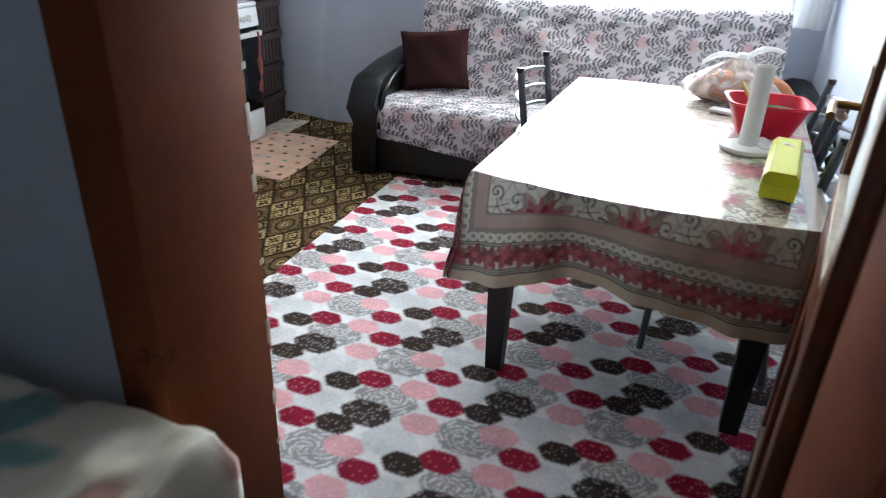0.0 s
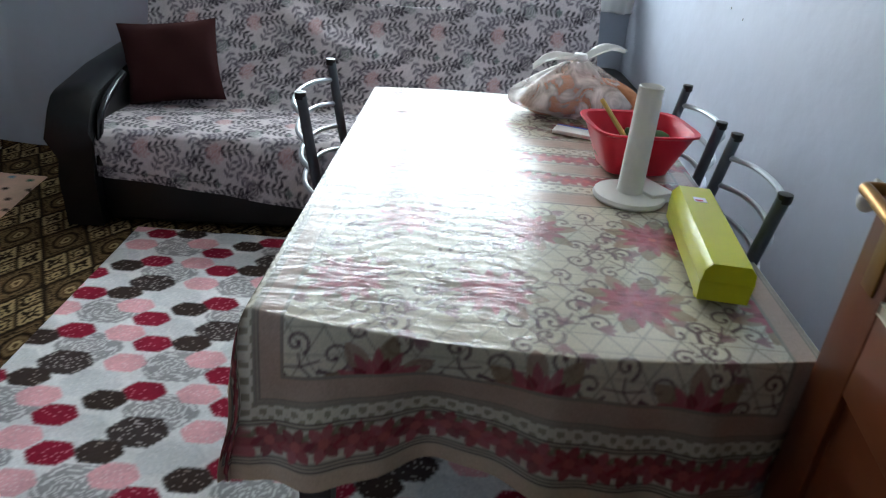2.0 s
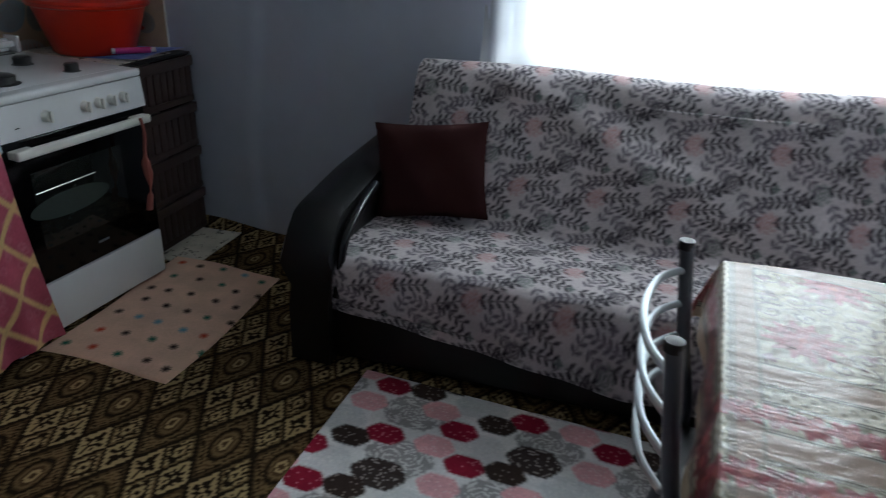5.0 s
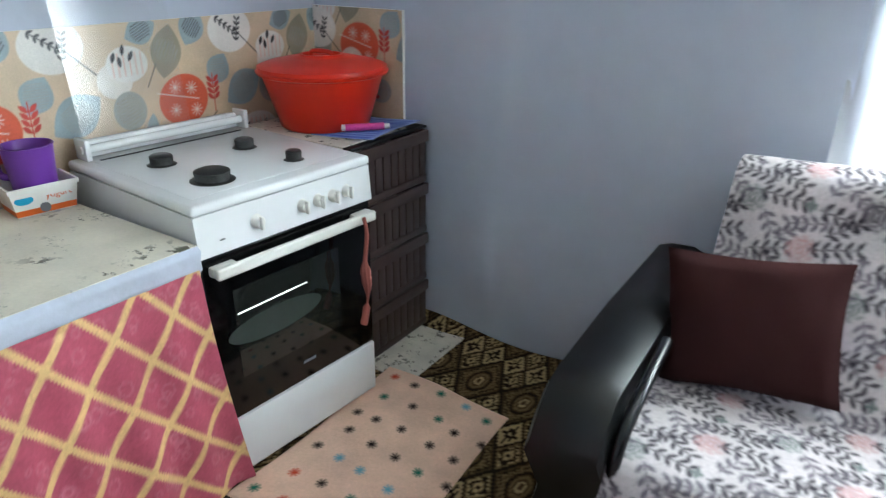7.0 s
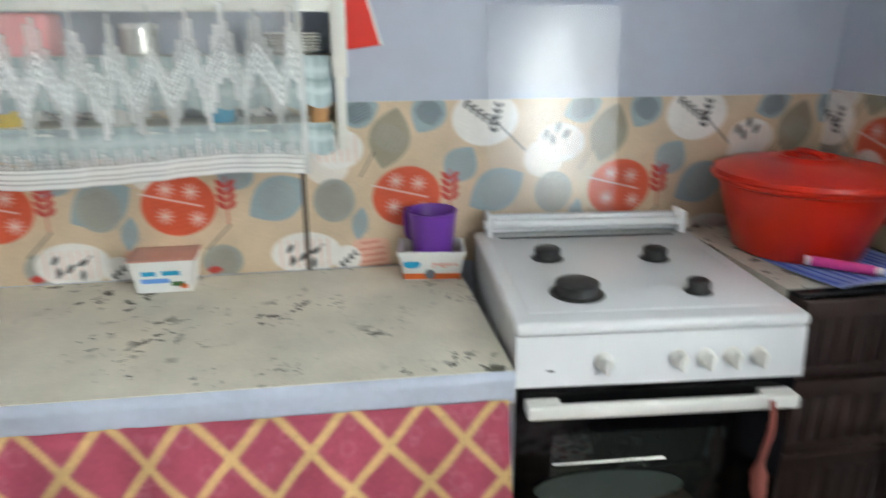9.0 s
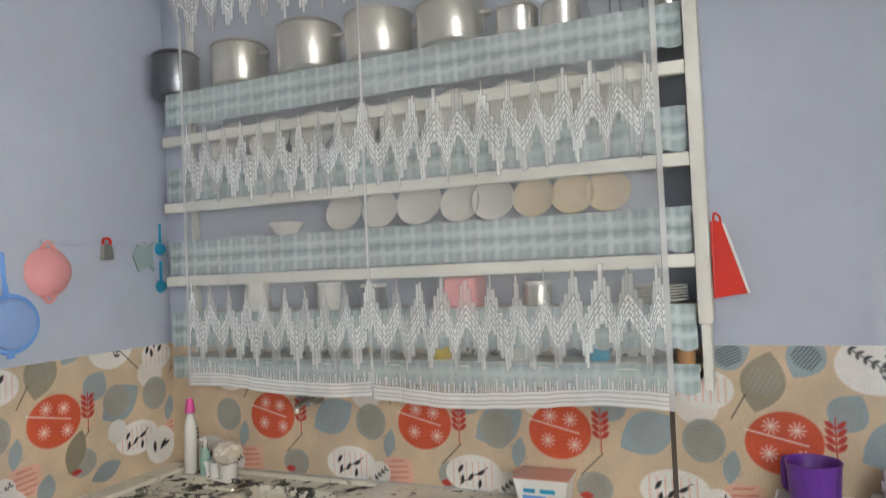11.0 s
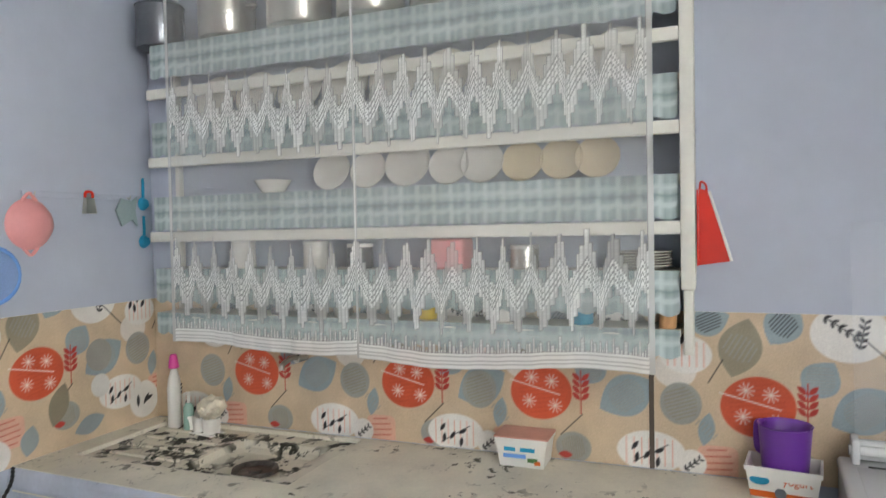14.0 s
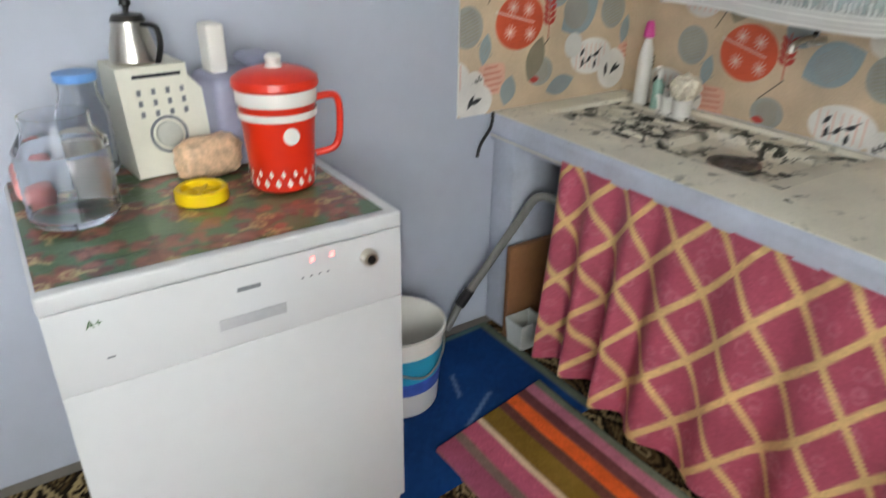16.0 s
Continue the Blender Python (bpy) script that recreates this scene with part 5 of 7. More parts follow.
def skirt():
    """Gathered red cloth with a golden lattice, on a string under the counter."""
    W, H = 1.935, 0.665
    k = Cloth(W * 1.12, H, 0.0065, c(176, 80, 100))
    gold, pale = c(220, 190, 128), c(198, 120, 136)
    r = random.Random(5)
    for i in range(420):
        k.ring(r.uniform(0, k.w), r.uniform(0, H), r.uniform(0.006, 0.018), 0.004, pale, 0.6)
    d = 0.200
    for sgn in (1, -1):
        u = k.X * 1.152 - 0.077 + sgn * (k.Y - 0.68) * 1.05
        dist = np.abs((u + d / 2) % d - d / 2)
        k.put(np.s_[:, :], (dist - 0.0145), gold, 0.95)
    k.grain(0.05)
    s = k.X / k.w
    amp = np.clip(0.25 + 1.1 * (1 - k.Y / H), 0, 1.2)
    y = 2.61 + s * W + 0.008 * np.sin(40 * s + 3) * (1 - s) + 0.075 * (1 - k.Y / H) ** 1.5 * np.clip((s - 0.8) / 0.2, 0, 1)
    fold = np.sin(74 * s + 3 * np.sin(7 * s)) * 0.024 + np.sin(90 * s + 1) * 0.006
    fold = fold * (1.1 - 0.75 * s)
    deep = np.exp(-((s - 0.10) / 0.02) ** 2) * 0.03
    x = front_x(y) + 0.004 + (fold - deep) * amp + 0.055 * (1 - k.Y / H) * (0.6 + 0.4 * np.sin(11 * s))
    x = np.where(k.Y > H - 0.02, np.minimum(x, front_x(y) + 0.004), x)
    x = x + 0.016
    low = 0.032 + 0.05 * np.clip(1 - s / 0.5, 0, 1)
    z = low + k.Y * (0.738 - low) / H + 0.025 * np.sin(9 * s + 0.5) * (1 - k.Y / H)
    solo("counter_skirt", grid_mesh("counter_skirt", np.stack([x, y, z], -1), k.col, SATIN), SATIN, "red cloth skirt with a golden diamond lattice hung under the counter", "curtain")


skirt()
hose = thing("drain_hose", "grey ribbed drain hose running from under the sink", "hose", (0, 0, 0))
pts = curve([(-1.70, 2.62, 0.50), (-1.62, 2.52, 0.535), (-1.575, 2.43, 0.545), (-1.545, 2.375, 0.45), (-1.445, 2.32, 0.26), (-1.36, 2.295, 0.13)], 14)
part("pipe", tube(pts, [0.0145 + 0.0012 * (i % 2) for i in range(len(pts))], 12), mat("grey_hose", c(132, 131, 127), 0.5), hose)
part("cuff", tube([(-1.362, 2.295, 0.133), (-1.400, 2.304, 0.190)], 0.019, 12), BLACKPL, hose, "black rubber cuff")
part("end", tube([(-1.359, 2.294, 0.13), (-1.315, 2.288, 0.045)], 0.014, 12), bpy.data.materials["grey_hose"], hose)
solo("cable_end", tube(curve([(-1.500, 2.262, 0.80), (-1.475, 2.285, 0.76), (-1.455, 2.262, 0.70), (-1.45, 2.252, 0.655)]), [0.004, 0.007] * 12 + [0.006], 8), BLACKPL, "black cable end hanging from the counter corner", "cable")
solo("plank", box(-1.86, -1.50, 2.372, 2.395, 0.001, 0.36, 0.003), WOODBR, "brown wooden board standing under the sink", "board")
tubm = thing("small_tub", "small clear plastic tub on the floor under the sink", "tub", (-1.53, 2.46, 0.001))
part("tub", loft([[(sx * h, sy * h * 0.8, z) for sx, sy in ((-1, -1), (1, -1), (1, 1), (-1, 1))] for z, h in ((0, 0.045), (0.11, 0.055), (0.11, 0.051), (0.004, 0.042))]), mat("cloudy_tub", c(215, 218, 214), 0.35), tubm)


def bucket():
    b = thing("paint_bucket", "white and blue plastic paint bucket without a lid", "bucket", (-1.005, 2.475, 0.013))
    part("body", lathe([(0, 0.0), (0.115, 0.0), (0.120, 0.01), (0.138, 0.260), (0.146, 0.262), (0.146, 0.275), (0.138, 0.277), (0.132, 0.265), (0.114, 0.012), (0, 0.010)], 40), WHITEPL, b)
    band = lambda z0, z1, off: [(0.120 + 0.018 * (z0 - 0.01) / 0.250 + off, z0), (0.120 + 0.018 * (z1 - 0.01) / 0.250 + off, z1)]
    part("label_band", lathe(band(0.13, 0.215, 0.0012), 40), CYAN, b, "turquoise label band")
    part("label_band", lathe(band(0.085, 0.13, 0.0012), 40), BLUEINK, b, "dark blue label band")
    part("bail", tube(curve([(0.146, 0, 0.27), (0.10, 0.10, 0.20), (0.0, 0.150, 0.16), (-0.10, 0.10, 0.20), (-0.146, 0, 0.27)]), 0.003, 6), STEEL, b)


bucket()


# ---- cooker ----
def cooker():
    s = thing("gas_cooker", "white four-burner gas cooker with a black glass oven door", "cooker", (0, 0, 0))
    x0, x1, y0, y1 = -2.085, -1.455, 4.580, 5.204
    part("body", box(x0, x1, y0, y1, 0.025, 0.750, 0.006), ENAMEL, s)
    part("upper_body", loft([[(x0, y, 0.7505), (x1 + 0.028, y, 0.7505), (x1 + 0.018, y, 0.862), (x0, y, 0.862)] for y in (y0, y1)]), ENAMEL, s, smooth=False)
    hob = box(x0 - 0.0, x1 + 0.024, y0 - 0.004, y1 + 0.004, 0.863, 0.893, 0.012, 3)
    part("hob", hob, ENAMEL, s)
    part("hob_well", box(x0 + 0.09, x1 - 0.03, y0 + 0.035, y1 - 0.035, 0.892, 0.8945, 0.001), ENAMEL, s)
    lid = part("back_rail", box(x0 + 0.002, x0 + 0.030, y0 + 0.045, y1 - 0.035, 0.8935, 0.945, 0.006), ENAMEL, s)
    part("rail_bar", tube([(x0 + 0.05, y0 + 0.02, 0.925), (x0 + 0.05, y1 - 0.02, 0.925)], 0.013, 10), ENAMEL, s)
    for y in (y0 + 0.026, y1 - 0.036):
        part("hinge", box(x0 + 0.004, x0 + 0.075, y, y + 0.018, 0.893, 0.958, 0.005), ENAMEL, s)
    # no opening is cut: a black strip stands for the vent slot's shade
    part("vent_slot_shade", box(x0 + 0.078, x0 + 0.086, y0 + 0.06, y1 - 0.06, 0.8935, 0.8955), BLACKPL, s)
    for bx, by, r in ((-1.825, 4.735, 0.034), (-1.585, 4.745, 0.050), (-1.80, 5.01, 0.031), (-1.57, 5.02, 0.025)):
        b = part("burner", lathe([(0, 0.0), (r * 1.25, 0.0), (r * 1.05, 0.003), (r * 0.98, 0.004), (r * 0.96, 0.010), (r * 0.96, 0.018), (r * 0.92, 0.0185)], 30, pose(bx, by, 0.8945)), BURNER, s)
        part("burner_cap", lathe([(0, 0.030), (r * 0.8, 0.030), (r * 0.98, 0.026), (r * 0.98, 0.0186), (0, 0.0186)], 30, pose(bx, by, 0.8945)), BURNER, b, "dark iron burner cap")
    fx = x1 + 0.024
    for i, y in enumerate((4.765, 4.925, 4.985, 5.043, 5.100)):
        kb = part("knob", lathe([(0, 0.022), (0.013, 0.022), (0.017, 0.018), (0.019, 0.002), (0.022, 0.0), (0.0, 0.0)], 20, pose(fx - 0.003, y, 0.803, 0, 90, 0)), WHITEPL, s)
        part("grip", box(fx + 0.016, fx + 0.030, y - 0.0045, y + 0.0045, 0.784, 0.822, 0.003), WHITEPL, kb)
    part("badge", box(fx + 0.001, fx + 0.0025, 4.645, 4.66, 0.785, 0.788), INK, s)
    d = part("oven_door", box(x1 + 0.001, x1 + 0.020, y0 + 0.006, y1 - 0.006, 0.226, 0.744, 0.004), BLACKG, s, "black glass oven door")
    part("door_window", box(x1 + 0.0205, x1 + 0.0215, y0 + 0.085, y1 - 0.15, 0.35, 0.63, 0.0004), mat("smoked_window", c(34, 36, 34), 0.05, 0, 0.3, 4, 30, 0, 0.001, 0.6), d)
    # the dish's dim glint through the glass is put into this flat disc's colour
    part("tray_glint", lathe([(0, 0), (0.165, 0.001), (0.17, 0.004), (0, 0.0041)], 40, pose(x1 + 0.0216, 4.80, 0.49, 0, 90, 0), squash=(0.26, 1)), mat("dimmed_dish", c(62, 68, 64), 0.2), d, "dim glint of a dish, painted as a flat disc on the glass")
    part("rack_rod", tube([(x1 + 0.024, y0 + 0.09, 0.556), (x1 + 0.024, y0 + 0.34, 0.560)], 0.0022, 6), STEEL, d)
    part("maker_plate", box(x1 + 0.0205, x1 + 0.0215, 4.885, 4.935, 0.285, 0.294), GREYBAR, d, "small unreadable maker plate")
    h = part("handle", box(x1 + 0.048, x1 + 0.068, y0 + 0.02, y1 - 0.02, 0.694, 0.726, 0.007, 3), WHITEPL, d, "white bar handle")
    for y in (y0 + 0.02, y1 - 0.095):
        part("handle_post", box(x1 + 0.0205, x1 + 0.0475, y, y + 0.075, 0.696, 0.724, 0.006), WHITEPL, h)
    part("drawer", box(x1 + 0.001, x1 + 0.022, y0 + 0.004, y1 - 0.004, 0.030, 0.220, 0.004), ENAMEL, s, "white storage drawer")
    for x in (x0 + 0.05, x1 - 0.05):
        for y in (y0 + 0.05, y1 - 0.05):
            part("foot", lathe([(0, 0), (0.02, 0), (0.018, 0.024), (0, 0.024)], 12, pose(x, y, 0.0005)), BLACKPL, s)
    pivot = Vector((-1.75, 4.887, 0))
    s.matrix_world = Matrix.Translation(pivot + Vector((0, 0.008, 0))) @ Matrix.Rotation(radians(-4.5), 4, "Z") @ Matrix.Translation(-pivot)


cooker()
solo("cord_loop", tube(curve([(-1.352, 5.085, 0.728), (-1.345, 5.088, 0.67), (-1.352, 5.082, 0.57), (-1.352, 5.090, 0.46), (-1.356, 5.070, 0.36)]), [0.006] * 8 + [0.007] * 8 + [0.011, 0.016, 0.018, 0.016, 0.017, 0.016, 0.013, 0.010, 0.006, 0.004, 0.003][:17] + [0.012] * 6, 8), RUST, "worn reddish strap tied to the oven handle", "strap")
sh = thing("splash_sheet", "clear plastic splash sheet standing behind the cooker", "plastic sheet", (0, 0, 0))
shm = bpy.data.materials.new("pearly_clear_plastic")
shm.use_nodes = True
sn, sl = shm.node_tree.nodes, shm.node_tree.links
sn.remove(sn["Principled BSDF"])
clear, gloss, both_ = sn.new("ShaderNodeBsdfTransparent"), sn.new("ShaderNodeBsdfGlossy"), sn.new("ShaderNodeMixShader")
gloss.inputs["Roughness"].default_value, both_.inputs[0].default_value = 0.19, 0.11
milky, blend = sn.new("ShaderNodeBsdfDiffuse"), sn.new("ShaderNodeMixShader")
blend.inputs[0].default_value = 0.30
sl.new(gloss.outputs[0], blend.inputs[1]), sl.new(milky.outputs[0], blend.inputs[2])
sl.new(clear.outputs[0], both_.inputs[1]), sl.new(blend.outputs[0], both_.inputs[2]), sl.new(both_.outputs[0], sn["Material Output"].inputs[0])
k = Cloth(0.375, 0.62, 0.02, (1, 1, 1))
P = np.stack([XL + 0.079 + 0.0012 * np.sin(15 * k.X) + 0.0012 * np.sin(7 * k.Y + 5 * k.X) - 0.105 * k.Y, 4.645 + k.X, 0.946 + k.Y * 0.92], -1)
ob = part("sheet", grid_mesh("sheet", P, None, shm), shm, sh)


# ---- crates in the corner ----
def crate_stack():
    s = thing("crate_stack", "four stacked dark brown slotted plastic crates", "crates", (0, 0, 0))
    x0, x1, y0, y1 = -2.11, -1.545, 5.285, 5.70
    for i in range(4):
        z0 = 0.013 + i * 0.2125
        cr = part("crate", box(x0 + 0.012, x1 - 0.012, y0 + 0.012, y1 - 0.012, z0, z0 + 0.02, 0.004), CRATE, s)
        z1 = z0 + 0.205
        n = 9
        part("rim", box(x1 - 0.012, x1 + 0.006, y0, y1, z1 - 0.045, z1, 0.004), CRATE, cr)
        part("lower_rim", box(x1 - 0.010, x1 + 0.001, y0 + 0.008, y1 - 0.008, z0, z0 + 0.03, 0.003), CRATE, cr)
        for j in range(n):
            yy = y0 + 0.008 + (y1 - y0 - 0.016) * j / n
            wslot = (y1 - y0 - 0.016) / n
            part("slat", box(x1 - 0.010, x1, yy, yy + wslot * (0.90 if j % 3 else 0.95), z0 + 0.03, z1 - 0.045, 0.002), CRATE, cr)
        part("side", box(x0, x1 - 0.012, y0, y0 + 0.010, z0, z1, 0.003), CRATE, cr)
        part("side", box(x0, x1 - 0.012, y1 - 0.010, y1, z0, z1, 0.003), CRATE, cr)
        part("back", box(x0, x0 + 0.010, y0 + 0.010, y1 - 0.010, z0, z1, 0.003), CRATE, cr)
        part("contents", box(x0 + 0.04, x1 - 0.03, y0 + 0.03, y1 - 0.03, z0 + 0.021, z0 + 0.12 + 0.01 * i, 0.01), mat("pale_contents", c(150, 144, 136), 0.8) if i == 0 else bpy.data.materials["pale_contents"], cr, "pale things showing through the slots")


crate_stack()
solo("crate_cover", box(-2.11, -1.56, 5.275, 5.715, 0.8565, 0.868, 0.003), BLACKPL, "dark board lying on the crates", "board")
nw = thing("newspaper", "printed newspaper laid over the crates, hanging over the side", "newspaper", (0, 0, 0))
part("sheet", box(-2.10, -1.59, 5.262, 5.62, 0.8685, 0.872), PAPER, nw)
part("hanging_fold", box(-2.10, -1.59, 5.262, 5.2655, 0.790, 0.8685), PAPER, nw)
bl = thing("blue_leaflet", "blue printed leaflet curling on the crates", "leaflet", (-1.69, 5.52, 0.873), 8)
k = Cloth(0.26, 0.36, 0.01, c(150, 170, 224))
for i in range(12):
    k.line(0.02, 0.02 + 0.028 * i, 0.24, 0.02 + 0.028 * i, 0.012 if i % 3 else 0.02, c(56, 84, 190), 0.9)
P = np.stack([k.X - 0.13, k.Y - 0.18, 0.002 + 0.012 * (k.X / 0.26) ** 2 + 0.004 * np.sin(14 * k.Y)], -1)
part("sheet", grid_mesh("sheet", P, k.col, FABRIC), FABRIC, bl)
pen = thing("marker_pen", "fat pink marker pen with white ends", "pen", (-1.640, 5.450, 0.900), -42)
part("barrel", tube([(0, -0.075, 0), (0, 0.065, 0)], 0.013, 14), MAGENTA, pen)
part("tip", tube([(0, 0.0655, 0), (0, 0.085, 0)], 0.010, 12), WHITEPL, pen)
part("end", tube([(0, -0.0755, 0), (0, -0.088, 0)], 0.012, 12), WHITEPL, pen)
bs = thing("red_basin", "large orange-red plastic basin with a domed lid", "basin", (-1.86, 5.475, 0.8735))
part("basin", lathe([(0, 0.0), (0.155, 0.0), (0.165, 0.008), (0.222, 0.190), (0.238, 0.196), (0.243, 0.206), (0.236, 0.210), (0.216, 0.198), (0.158, 0.014), (0, 0.010)], 48), RED, bs)
part("lid", lathe([(0.238, 0.2105), (0.236, 0.222), (0.205, 0.234), (0.120, 0.252), (0.085, 0.256), (0.078, 0.262), (0.070, 0.262), (0.064, 0.248), (0, 0.246)], 48), RED, bs)
part("knob", tube(curve([(-0.055, 0, 0.250), (-0.04, 0, 0.268), (0.04, 0, 0.268), (0.055, 0, 0.250)]), 0.009, 10), RED, bs)


# ---- on the counter ----
def tub(name, label, x, y, rz, w, d, h, body, band):
    t = thing(name, label, "food tub", (x, y, CZ + 0.001), rz)
    ring = lambda s, z: [(sx * w / 2 * s + (0.0), sy * d / 2 * s, z) for sx, sy in ((-1, -1), (1, -1), (1, 1), (-1, 1))]
    part("tub", loft([ring(0.86, 0), ring(0.88, 0.003), ring(1.0, h - 0.012), ring(1.05, h - 0.012), ring(1.05, h), ring(0.98, h), ring(0.85, 0.006)]), body, t, smooth=False)
    if band:
        f = [(sx * w / 2 * s * 1.004, sy * d / 2 * s * 1.004, z) for z, s in ((0.004, 0.881), (h * 0.42, 0.93)) for sx, sy in ((-1, -1), (1, -1), (1, 1), (-1, 1))]
        part("label_band", loft([f[:4], f[4:]]), band, t, "orange printed band", smooth=False)
    return t


yt = tub("yogurt_tub", "white rectangular yogurt tub with an orange printed band", -2.035, 4.478, 82, 0.175, 0.125, 0.085, WHITEPL, ORANGE)
# front of the tub faces the room
writing("yogurt", 0.026, ORANGE, yt, pose(0.035, -0.0605, 0.045, 84, 0, 0))
part("logo_patch", lathe([(0, 0), (0.024, 0), (0.024, 0.001), (0, 0.001)], 20, pose(-0.055, -0.0605, 0.05, 84, 0, 0), squash=(1, 0.5)), CYAN, yt, "blue oval logo shape")
part("picture_patch", lathe([(0, 0), (0.014, 0), (0.014, 0.001), (0, 0.001)], 16, pose(-0.005, -0.0585, 0.02, 84, 0, 0)), GREYBAR, yt)
mg = thing("purple_jug", "purple plastic measuring jug standing in the yogurt tub", "jug", (-2.045, 4.482, CZ + 0.048), 50)
part("jug", lathe([(0, 0), (0.050, 0), (0.056, 0.004), (0.066, 0.135), (0.069, 0.137), (0.066, 0.139), (0.062, 0.134), (0.052, 0.008), (0, 0.006)], 36), PURPLE, mg)
part("handle", tube(curve([(-0.060, 0, 0.125), (-0.080, 0, 0.125), (-0.085, 0, 0.10), (-0.081, 0, 0.055), (-0.058, 0, 0.045)]), 0.010, 10), PURPLE, mg)
bt = tub("margarine_tub", "white plastic margarine tub with blue and green print", -2.06, 3.765, 90, 0.155, 0.11, 0.088, WHITEPL, None)
for i, (x, z, w, col) in enumerate(((-0.035, 0.055, 0.035, CYAN), (0.02, 0.055, 0.045, CYAN), (-0.02, 0.035, 0.07, SKYBL), (0.035, 0.025, 0.03, GREEN), (0.05, 0.018, 0.018, ORANGE))):
    part("print_bar", box(x - w / 2, x + w / 2, -0.0555, -0.0545, z - 0.006, z + 0.006), col, bt)
part("lid", box(-0.085, 0.085, -0.061, 0.061, 0.0885, 0.094, 0.003), mat("pinkish_lid", c(214, 160, 144), 0.4), bt, "faded pink lid")


def bottle():
    b = thing("detergent_bottle", "white cleaner bottle with a magenta cap", "bottle", (-2.06, 2.385, CZ - 0.012), 30)
    part("body", lathe([(0, 0), (0.032, 0), (0.036, 0.006), (0.036, 0.15), (0.030, 0.185), (0.018, 0.215), (0.014, 0.225), (0, 0.225)], 24, squash=(1, 0.7)), WHITEPL, b)
    part("cap", lathe([(0.016, 0.2255), (0.020, 0.23), (0.014, 0.27), (0.010, 0.28), (0, 0.281)], 18), MAGENTA, b, "magenta cap")
    for z in (0.13, 0.145, 0.16):
        part("print_bar", box(-0.012, 0.012, 0.0255, 0.0265, z, z + 0.006), INK, b)


bottle()
cd = thing("soap_caddy", "white plastic soap caddy by the sink", "caddy", (-2.04, 2.53, CZ - 0.0135), 80)
for dx in (-0.055, 0.0, 0.055):
    part("cup", lathe([(0, 0), (0.024, 0), (0.030, 0.004), (0.033, 0.06), (0.030, 0.06), (0.026, 0.008), (0, 0.006)], 22, pose(dx, 0, 0)), WHITEPL, cd)
part("tray", box(-0.09, 0.09, -0.034, 0.034, -0.0, 0.006, 0.002), WHITEPL, cd)
bm = bmesh.new()
bmesh.ops.create_icosphere(bm, subdivisions=4, radius=1)
for v in bm.verts:
    w = 1 + 0.22 * noise.noise(v.co * 4) + 0.10 * noise.noise(v.co * 11)
    v.co = Vector((v.co.x * 0.055 * w, v.co.y * 0.045 * w, v.co.z * 0.042 * w))
solo("scrub_sponge", bm, mat("wet_cream_scrubber", c(222, 214, 194), 0.8, 0, 0.15, 30, 200, 0.6, 0.004), "crumpled cream dish scrubber on the caddy", "scrubber", (-2.03, 2.585, CZ + 0.086))
sd = thing("soap_dispenser", "small clear green soap bottle", "bottle", (-2.035, 2.475, CZ - 0.0065))
part("body", lathe([(0, 0), (0.018, 0), (0.020, 0.004), (0.019, 0.085), (0.010, 0.10), (0, 0.10)], 18), mat("pale_green_soap", c(150, 184, 170), 0.2), sd)
part("pump", tube(curve([(0, 0, 0.10), (0, 0, 0.135), (0.025, 0, 0.135)]), 0.006, 8), WHITEPL, sd)
tapm = thing("wall_tap", "dull steel wall tap under the shelf", "tap", (XL + 0.01, 2.94, 1.07))
part("stem", tube([(0, 0, 0), (0.06, 0, 0)], 0.012, 12), STEEL, tapm)
part("spout", tube(curve([(0.05, 0, 0.0), (0.075, 0, 0.012), (0.14, 0, 0.0), (0.15, 0, -0.02)]), 0.009, 10), STEEL, tapm)
part("lever", tube([(0.055, 0, 0.012), (0.055, 0.012, 0.045)], 0.006, 8), BLACKPL, tapm)


# ---- wall shelf with crockery ----
SHX, SHY0, SHY1 = -1.945, 2.375, 4.245
LEVELS = (2.205, 1.925, 1.655, 1.395, 1.235)
RAILS = (2.025, 1.780, 1.512)
shf = thing("wall_shelf", "white painted open wooden plate shelf", "shelf", (0, 0, 0))
part("right_post", box(XL + 0.008, SHX, SHY1 - 0.018, SHY1 + 0.018, 1.345, ZC - 0.002, 0.003), WHITEWOOD, shf)
part("lower_post", box(XL + 0.012, SHX - 0.01, SHY1 - 0.012, SHY1 + 0.012, 1.17, 1.344, 0.003), WHITEWOOD, shf)
part("left_post", box(XL + 0.008, XL + 0.035, SHY0 + 0.012, SHY0 + 0.03, 1.17, ZC - 0.002, 0.003), WHITEWOOD, shf)
for z in LEVELS:
    part("board", box(XL + 0.008, SHX - 0.02, SHY0 + 0.031, SHY1 - 0.019, z - 0.018, z, 0.002), WHITEWOOD, shf)
for z in RAILS:
    part("front_rail", box(SHX - 0.016, SHX + 0.002, SHY0 + 0.0305, SHY1 - 0.0185, z - 0.018, z + 0.018, 0.003), WHITEWOOD, shf)


